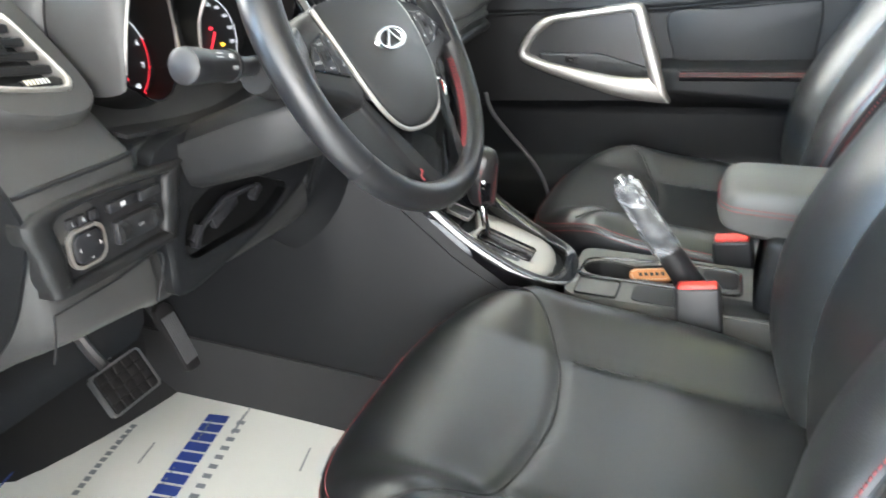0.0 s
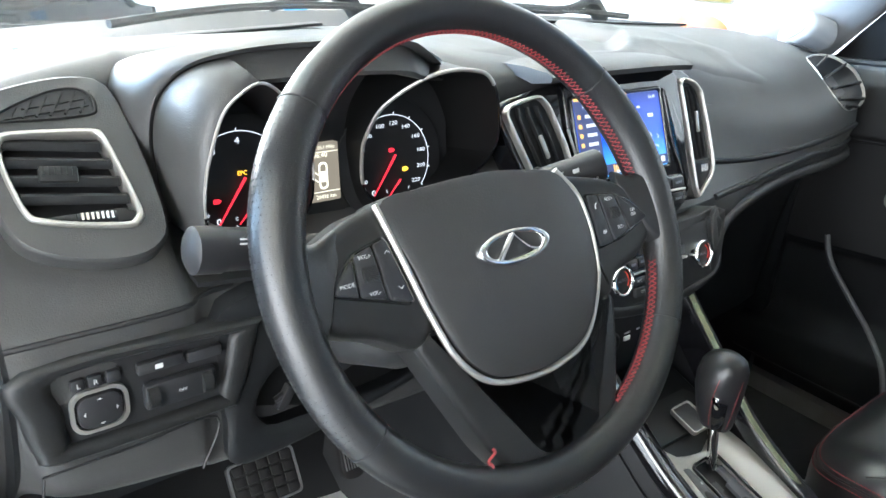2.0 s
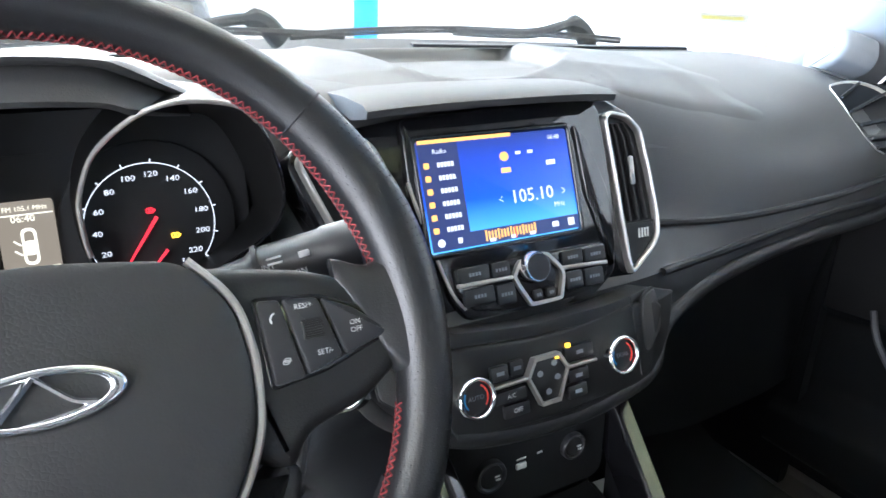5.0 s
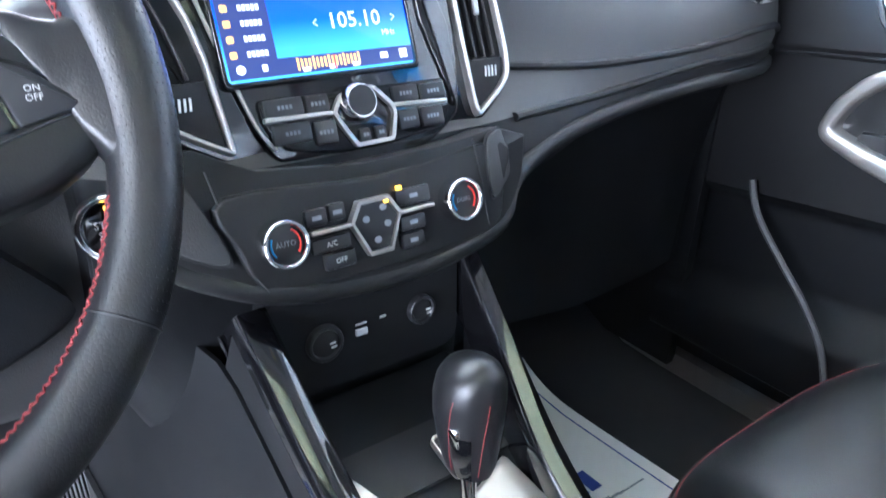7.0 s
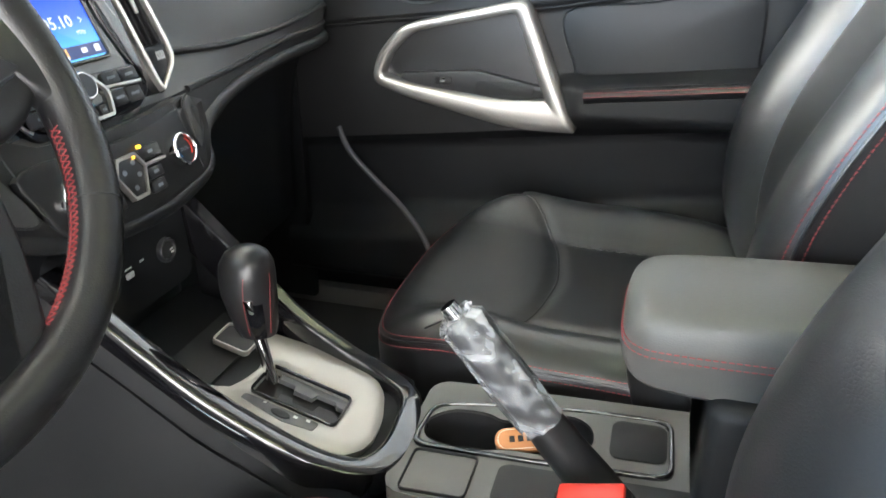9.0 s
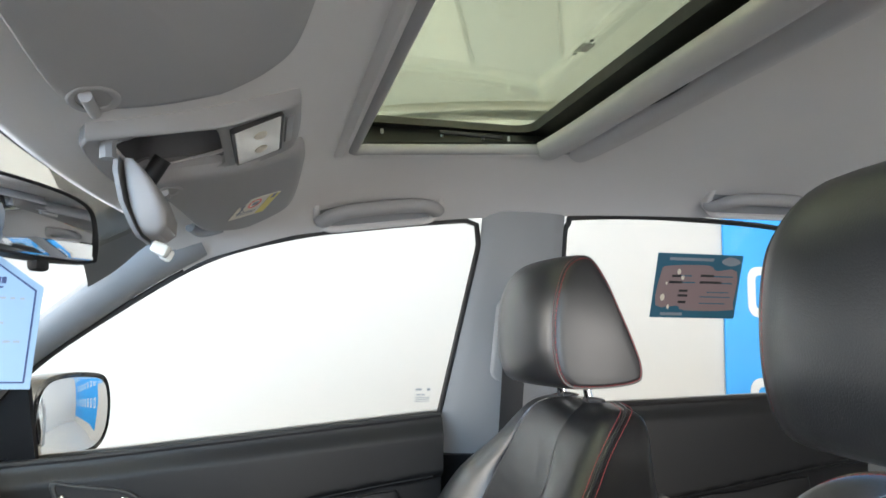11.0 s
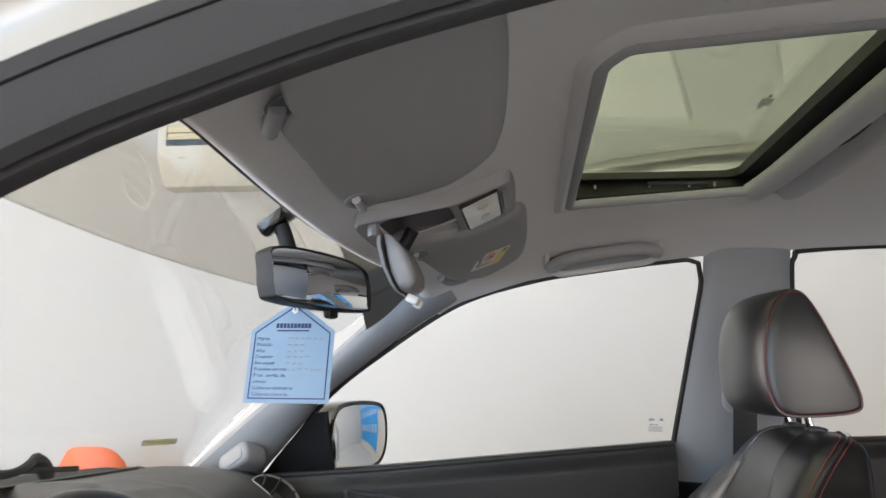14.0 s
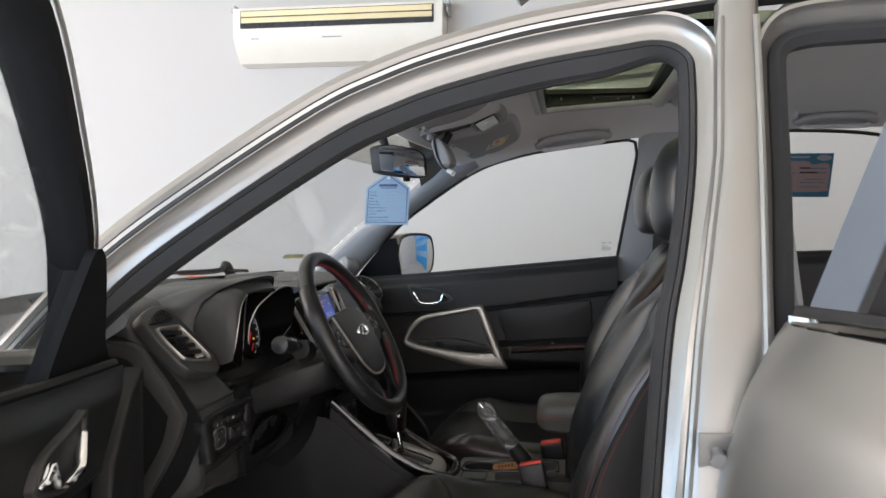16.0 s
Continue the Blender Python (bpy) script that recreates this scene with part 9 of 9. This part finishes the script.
def service_sticker():
    t = thing("window_form", (half(1.44), -1.06, 1.37), "teal and mauve paper form stuck to the rear side glass", "sticker")
    m = basis((half(1.44) + 0.0125, -1.075, 1.443), (0, -1, 0), (-0.31, 0, 0.95))
    part("sheet", slab(rrect(0.195, 0.137, 0.002, 2), m, 0.0006, 0, 2, 0.0), TEAL, t)
    part("field", slab(curve([(-0.085, 0.028), (-0.07, 0.042), (0.02, 0.045), (0.04, 0.034), (0.088, 0.034), (0.09, -0.035), (0.085, -0.05), (-0.02, -0.052), (-0.04, -0.042), (-0.088, -0.042)][::-1], 3, True), m, 0.0009, 0, 2, 0.0006), MAUVE, t, "mauve field")
    rows = [(0.05, 0.022, 0.06, 0.0025), (-0.03, 0.022, 0.03, 0.0025), (0.06, 0.008, 0.04, 0.0025), (-0.03, 0.008, 0.05, 0.0025), (0.05, -0.012, 0.05, 0.002), (0.045, -0.022, 0.07, 0.002), (0.04, -0.036, 0.06, 0.002)]
    part("ruled_bars", bars(rows, m @ Matrix.Translation((0, 0, 0.001))), TEAL, t)
    rows = [(0.02, 0.023, 0.03, 0.005), (-0.05, 0.021, 0.02, 0.005), (0.03, 0.009, 0.05, 0.005), (-0.05, 0.008, 0.03, 0.005), (-0.03, -0.01, 0.02, 0.005), (-0.03, -0.02, 0.022, 0.005), (-0.03, -0.034, 0.018, 0.005)]
    for row in rows:
        part("handwriting_bar", bars([row], m @ Matrix.Translation((0, 0, 0.0012))), BLACK, t)
    for row in ((-0.02, 0.057, 0.10, 0.006), (-0.05, -0.060, 0.05, 0.006)):
        part("heading_bar", bars([row], m @ Matrix.Translation((0, 0, 0.001))), GREYPRINT, t)
    part("car_drawing", slab(curve([(0.05, 0.052), (0.055, 0.060), (0.07, 0.064), (0.09, 0.058), (0.09, 0.05), (0.07, 0.045)][::-1], 4, True), m, 0.0012, 0, 2, 0.0008), GREYPRINT, t)
    for x, y, r in ((-0.045, 0.03, 0.008), (-0.035, 0.018, 0.007), (-0.075, -0.025, 0.01), (-0.06, -0.045, 0.006), (-0.07, 0.005, 0.004)):
        part("water_spot", slab(oval(r, r * 1.5, 12, x, y), m, 0.0014, 0, 2, 0.001), CREAM, t)


service_sticker()


# ---- overhead ----
def lining(x, y):
    """Underside of the visors and the overhead console."""
    return float(np.interp(y, [-0.25, -0.17, -0.05], [1.569, 1.530, 1.497])) - 0.012 * (abs(x) / 0.55) ** 3


def visor(side):
    t = thing("sun_visor", (side * 0.33, -0.14, 1.53), "grey cloth sun visor folded against the headliner", "sun visor", "sun visors")
    if side < 0:
        q = [(-0.195, -0.066), (-0.163, -0.078), (-0.142, -0.125), (-0.146, -0.18), (-0.165, -0.212), (-0.21, -0.228), (-0.33, -0.238), (-0.48, -0.24), (-0.54, -0.22), (-0.56, -0.17), (-0.545, -0.12), (-0.49, -0.10), (-0.462, -0.098), (-0.45, -0.086), (-0.425, -0.078), (-0.35, -0.072), (-0.26, -0.066)]
    else:
        q = [(0.115, -0.070), (0.20, -0.078), (0.39, -0.092), (0.50, -0.105), (0.555, -0.15), (0.552, -0.215), (0.50, -0.244), (0.30, -0.250), (0.195, -0.246), (0.155, -0.232), (0.132, -0.18), (0.112, -0.11)]
    o = curve(q, 5, True)
    c = np.mean(o, axis=0)
    rows = []
    for f, d in ((0.05, -0.0105), (0.6, -0.0105), (0.86, -0.010), (0.93, -0.0085), (0.97, -0.005), (1.0, 0.003), (0.995, 0.012), (0.96, 0.018), (0.5, 0.02)):
        rows.append([(*(c + (np.array(p) - c) * f), lining(*(c + (np.array(p) - c) * f)) + d) for p in o])
    v = part("panel", loft(rows), VISOR, t)
    # hollow moulded round the clip, and the pin in it
    bx, by = (-0.202, -0.088) if side < 0 else (0.165, -0.092)
    bowl = basis((bx, by, lining(bx, by) - 0.0105), (1, 0, 0.0), (0, -1, 0.27))
    part("clip_bowl", ring(oval(0.058, 0.034), oval(0.044, 0.022), bowl, 0.0012, -0.002, 0.0008), VISOR, v)
    part("clip_pin", tube([bowl @ Vector((-0.02, -0.002, 0.003)), bowl @ Vector((0.02, -0.004, 0.003))], 0.0045, 10), VISOR, v)
    if side < 0:
        z = lining(-0.45, -0.085)
        part("pivot_arm", tube(curve([(-0.430, -0.072, z + 0.004), (-0.440, -0.076, z - 0.008), (-0.462, -0.086, z - 0.010), (-0.476, -0.094, z - 0.004)], 4), 0.006, 10), PILLAR, t, "moulded pivot arm")
        part("pivot_well", slab(oval(0.045, 0.03), basis((-0.465, -0.096, z + 0.001), (1, 0.3, 0), (0.3, -1, 0.27)), 0.002, 0.001), CAVITY, t)
    else:
        part("pivot_arm", tube(curve([(0.50, -0.085, lining(0.5, -0.085) + 0.004), (0.53, -0.10, lining(0.53, -0.1) - 0.003), (0.545, -0.13, lining(0.545, -0.13))], 4), 0.008, 10), PILLAR, t)
        a, bq, d = Vector((0.312, -0.151, 1.0)), Vector((0.330, -0.208, 1.0)), Vector((0.445, -0.160, 1.0))
        for w in (a, bq, d):
            w.z = lining(w.x, w.y) - 0.0112
        m = basis((a + bq) / 2 + (d - a) / 2, (bq - a), (a - d))
        lb = part("airbag_label", slab(rrect(0.056, 0.105, 0.002, 2), m, 0.0008), CREAM, v, "cream and yellow warning label")
        part("label_band", slab(rrect(0.014, 0.098, 0.001, 2, 0.020, 0), m, 0.0012, 0, 2, 0.0006), YELLOW, lb)
        part("label_ring", ring(oval(0.018, 0.045, 20, -0.004, 0.02), oval(0.014, 0.036, 20, -0.004, 0.02), m, 0.0012, 0.0006), RED, lb)
        part("label_bars", bars([(-0.008, -0.02, 0.03, 0.003), (-0.008, -0.03, 0.026, 0.003), (0.02, 0.04, 0.006, 0.02), (-0.02, 0.0, 0.003, 0.05), (-0.003, 0.02, 0.008, 0.016)], m @ Matrix.Translation((0, 0, 0.001))), GREYPRINT, lb)


visor(-1)
visor(1)


def overhead_console():
    t = thing("overhead_console", (0.03, -0.13, 1.55), "grey overhead console with map light and open glasses holder", "overhead console")
    N, c = 64, np.array([0.036, -0.145])
    out = about(curve([(-0.084, -0.052), (0.03, -0.046), (0.128, -0.054), (0.136, -0.075), (0.140, -0.15), (0.147, -0.222), (0.138, -0.233), (0.05, -0.236), (-0.026, -0.232), (-0.040, -0.222), (-0.058, -0.15), (-0.085, -0.075)], 5, True), N, c)
    inn = about(curve([(-0.058, -0.068), (0.03, -0.062), (0.110, -0.068), (0.120, -0.10), (0.124, -0.148), (0.112, -0.157), (0.04, -0.158), (-0.028, -0.157), (-0.040, -0.148), (-0.056, -0.10)], 5, True), N, np.array([0.034, -0.105]))
    at = lambda pts, d: [(x, y, lining(0, y) + d) for x, y in pts]
    mix = lambda k: [tuple(np.array(a) * (1 - k) + np.array(b) * k) for a, b in zip(out, inn)]
    part("surround", loft([at(out, 0.03), at(out, -0.003), at(mix(0.06), -0.0055), at(mix(0.12), -0.006), at(mix(0.2), -0.004), at(mix(0.9), -0.003), at(inn, -0.001), at(inn, 0.012)], cap=False), VISOR, t, "", 50)
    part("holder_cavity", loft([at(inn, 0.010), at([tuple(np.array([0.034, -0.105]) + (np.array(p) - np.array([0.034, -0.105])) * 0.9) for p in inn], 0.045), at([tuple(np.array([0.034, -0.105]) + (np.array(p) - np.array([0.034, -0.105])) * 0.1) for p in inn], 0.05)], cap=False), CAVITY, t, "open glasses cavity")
    # map light
    a, bq, d = Vector((-0.026, -0.170, 0)), Vector((-0.026, -0.215, 0)), Vector((0.108, -0.170, 0))
    for w in (a, bq, d):
        w.z = lining(0, w.y) - 0.004
    lm = basis((bq + d) / 2, (d - a), (a - bq))
    lm = lm if (lm.to_3x3() @ Vector((0, 0, 1))).z < 0 else basis((bq + d) / 2, (a - d), (a - bq))
    lmp = part("map_light", slab(rrect(0.136, 0.048, 0.004, 3), lm, 0.004, 0.0015, 2, -0.004), LAMPGLASS, t, "frosted map light lens")
    part("lens_edge", ring(rrect(0.142, 0.053, 0.005, 3), rrect(0.136, 0.048, 0.004, 3), lm, 0.0035, -0.003), BLACK, lmp)
    part("lamp_switch", box(lm @ Matrix.Translation((0.0, -0.034, 0.0)), 0.10, 0.008, 0.003, 0.001), PILLAR, t)
    for x in (-0.03, 0.028):
        part("bulb_shape", slab(oval(0.026, 0.014), lm @ Matrix.Translation((x, -0.002, 0.0042)), 0.0006, 0.0002), CREAM, lmp)
    # glasses holder hanging open
    rows = []
    for z, x0, x1, yf, yr in ((1.488, -0.058, 0.044, -0.082, -0.090), (1.480, -0.060, 0.047, -0.083, -0.099), (1.465, -0.060, 0.048, -0.085, -0.110), (1.445, -0.054, 0.046, -0.089, -0.119), (1.432, -0.046, 0.041, -0.094, -0.119), (1.425, -0.034, 0.034, -0.098, -0.112)):
        w, dd = (x1 - x0) / 2, (yf - yr) / 2
        rows.append([((x0 + x1) / 2 + x, (yf + yr) / 2 + y, z) for x, y in rrect(2 * w, 2 * dd, min(w, dd) * 0.7, 6)])
    part("glasses_holder", loft(rows), VISOR, t, "open glasses holder")
    part("holder_front_plate", loft([[(x, y, z) for x, y in ((x0, yf), (x0, yf + 0.004), (x1, yf + 0.004), (x1, yf))] for z, x0, x1, yf in ((1.488, -0.066, 0.050, -0.080), (1.475, -0.067, 0.052, -0.080), (1.45, -0.060, 0.049, -0.085), (1.430, -0.047, 0.042, -0.093), (1.422, -0.034, 0.033, -0.097))]), PILLAR, t)
    for x in (-0.055, 0.075):
        part("holder_hinge", tube(curve([(x, -0.085, 1.512), (x - 0.01, -0.072, 1.502), (x - 0.012, -0.072, 1.484)], 4), 0.007, 8), PILLAR, t)
    part("holder_latch", join(box(pose(0.026, -0.104, 1.412, 25, 0, 0), 0.034, 0.016, 0.012, 0.003), box(pose(0.036, -0.108, 1.408, 25, 0, 20), 0.012, 0.012, 0.012, 0.003)), LAMPGLASS, t, "clear latch")
    part("holder_damper", tube([(0.066, -0.098, 1.516), (0.070, -0.084, 1.492)], 0.009, 12), BLACK, t)
    part("cavity_clip", box(pose(-0.01, -0.10, 1.528, 0, 0, 10), 0.008, 0.03, 0.006, 0.001), BLACK, t)


overhead_console()


def inner_mirror():
    t = thing("rear_view_mirror", (0, 0.02, 1.40), "black rear-view mirror on a stalk from the windscreen", "mirror")
    o = Vector((0.030, 0.012, 1.441))
    n = Vector((-0.30, -0.94, -0.13)).normalized()
    u = Vector((0, 0, 1)).cross(n).normalized()
    m = basis(o, u, (0, 0.1, 1))
    g = curve([(-0.110, -0.02), (-0.112, 0.006), (-0.108, 0.028), (-0.05, 0.035), (0.05, 0.035), (0.100, 0.026), (0.112, 0.006), (0.110, -0.02), (0.095, -0.030), (0.0, -0.033), (-0.095, -0.030)][::-1], 5, True)
    rows = [[m @ Vector((x * f, y * e, d)) for x, y in g] for f, e, d in ((1.0, 1.0, 0.0), (1.022, 1.07, 0.003), (1.032, 1.10, -0.006), (1.01, 1.03, -0.022), (0.8, 0.8, -0.034), (0.4, 0.4, -0.038))]
    part("housing", loft(rows), BLACK, t, "matt black housing")
    part("glass", slab(g, m, 0.0015, 0.001, 2, -0.002), MIRROR, t, "mirror glass")
    part("dip_tab", box(m @ Matrix.Translation((0.02, -0.038, -0.012)), 0.022, 0.016, 0.012, 0.004), BLACK, t)
    part("stalk", tube(curve([m @ Vector((0, 0.01, -0.03)), (-0.008, 0.045, 1.468), (-0.02, 0.05, 1.49), (-0.026, 0.056, 1.508)], 5), 0.010, 10), BLACK, t)
    part("foot", slab(rrect(0.03, 0.05, 0.008, 4), basis((-0.027, 0.060, 1.513), (1, 0, 0), (0, -0.8, 0.6)), 0.008, 0.003, 2, -0.006), GLOSS, t)
    return m


inner_mirror()


def hang_tag():
    t = thing("hanging_card", (0.0, 0.045, 1.285), "pale blue printed card hanging from the rear-view mirror", "card")
    m = basis((-0.004, 0.044, 1.334), (0.0, -1, 0), (0.22, 0, 0.97))
    out = [(-0.054, -0.048), (0.054, -0.048), (0.054, 0.044), (0.006, 0.079), (-0.006, 0.079), (-0.054, 0.044)]
    part("card", slab(out, m, 0.0007), TAGCARD, t)
    inn = [(-0.049, -0.043), (0.049, -0.043), (0.049, 0.041), (0.005, 0.073), (-0.005, 0.073), (-0.049, 0.041)]
    inn2 = [(-0.0475, -0.0415), (0.0475, -0.0415), (0.0475, 0.0402), (0.0045, 0.0715), (-0.0045, 0.0715), (-0.0475, 0.0402)]
    part("border", ring(inn, inn2, m, 0.0010, 0.0006), NAVY, t)
    for bar in [(-0.0205 + 0.0046 * i, 0.050, 0.0038, 0.006) for i in range(10)] + [(0, 0.0435, 0.042, 0.0016)]:
        part("heading_bar", bars([bar], m @ Matrix.Translation((0, 0, 0.0007))), NAVY, t)
    for i, w in enumerate(("Marca:", "Modelo:", "Año:", "Dominio:", "Km actual:", "Próximo service:", "Próx. cambio de", "correa:", "Cubiertas delanteras:", "Cubiertas traseras:")):
        letters("field_name", w, 0.0062, m @ Matrix.Translation((-0.045, 0.033 - 0.0078 * i, 0.0009)), NAVY, t, "LEFT")
    random.seed(11)
    rows = []
    for i in range(6):
        rows += [(-0.002 + 0.008 * j, 0.033 - 0.0078 * i + random.uniform(-0.001, 0.001), random.uniform(0.003, 0.007), 0.0022) for j in range(random.randint(3, 6))]
    for bar in rows:
        part("handwriting_bar", bars([bar], m @ Matrix.Translation((0, 0, 0.0007))), GREYPRINT, t)
    part("eyelet", slab(oval(0.008, 0.008, 14, 0, 0.070), m, 0.0012, 0, 2, 0.0004), WHITEINK, t)
    part("string", tube(curve([m @ Vector((0, 0.070, 0.002)), (0.006, 0.042, 1.412), (0.012, 0.036, 1.43)], 4), 0.0009, 5), TAN, t)


hang_tag()


def grab_handle(side, y0, y1):
    yc, zc = (y0 + y1) / 2, rail_z((y0 + y1) / 2) + 0.033
    crown, rail = ceiling_z(0, yc), rail_z(yc) + 0.003
    s = ((crown - zc) / (crown - rail)) ** 0.125
    t = thing("grab_handle", (side * 0.6, yc, zc), "grey moulded grab handle over the door", "grab handle", "grab handles")
    slope = (rail_z(y1) - rail_z(y0)) / abs(y1 - y0)
    m = basis((side * s * (half(zc) + 0.004), yc, zc), (0, -1, slope), (-0.62 * side, 0, 0.78))
    n = 1 if (m.to_3x3() @ Vector((0, 0, 1))).x * side < 0 else -1
    m = m @ Matrix.Diagonal((n, 1, n, 1))
    L = abs(y1 - y0)
    part("base", ring(rrect(L, 0.088, 0.036, 7), rrect(L - 0.022, 0.066, 0.028, 7), m, 0.010, -0.016, 0.004), HEADLINER, t)
    # darker grey sheet that paints the shade behind the grip
    part("recess", slab(rrect(L - 0.02, 0.068, 0.028, 7), m, 0.002, 0, 2, -0.012), PILLAR, t, "finger recess, its shade put in as darker grey")
    h = L / 2
    path = curve([m @ Vector(p) for p in ((-h + 0.014, -0.018, 0.0), (-h + 0.016, -0.012, 0.016), (-h + 0.032, 0.006, 0.030), (-h * 0.4, 0.016, 0.036), (h * 0.4, 0.016, 0.036), (h - 0.032, 0.006, 0.030), (h - 0.016, -0.012, 0.016), (h - 0.014, -0.018, 0.0))], 5)
    part("grip", tube(path, 0.0150, 12, flat=0.8), VISOR, t)


grab_handle(1, -0.28, -0.515)
grab_handle(1, -1.03, -1.26)


def screen_sticker():
    t = thing("windscreen_sticker", (0.55, 0.53, 1.13), "small cream sticker low on the windscreen", "sticker")
    p = Vector((0.60, 0.51, 1.176))
    m = basis(p, (0.75, -0.6, 0.0), (-0.3, -0.45, 0.75))
    part("paper", slab(rrect(0.075, 0.016, 0.002, 2), m, 0.0008), CREAM, t)
    part("print_bar", bars([(0.0, 0.0, 0.06, 0.006)], m @ Matrix.Translation((0, 0, 0.0006))), YELLOW, t)


screen_sticker()
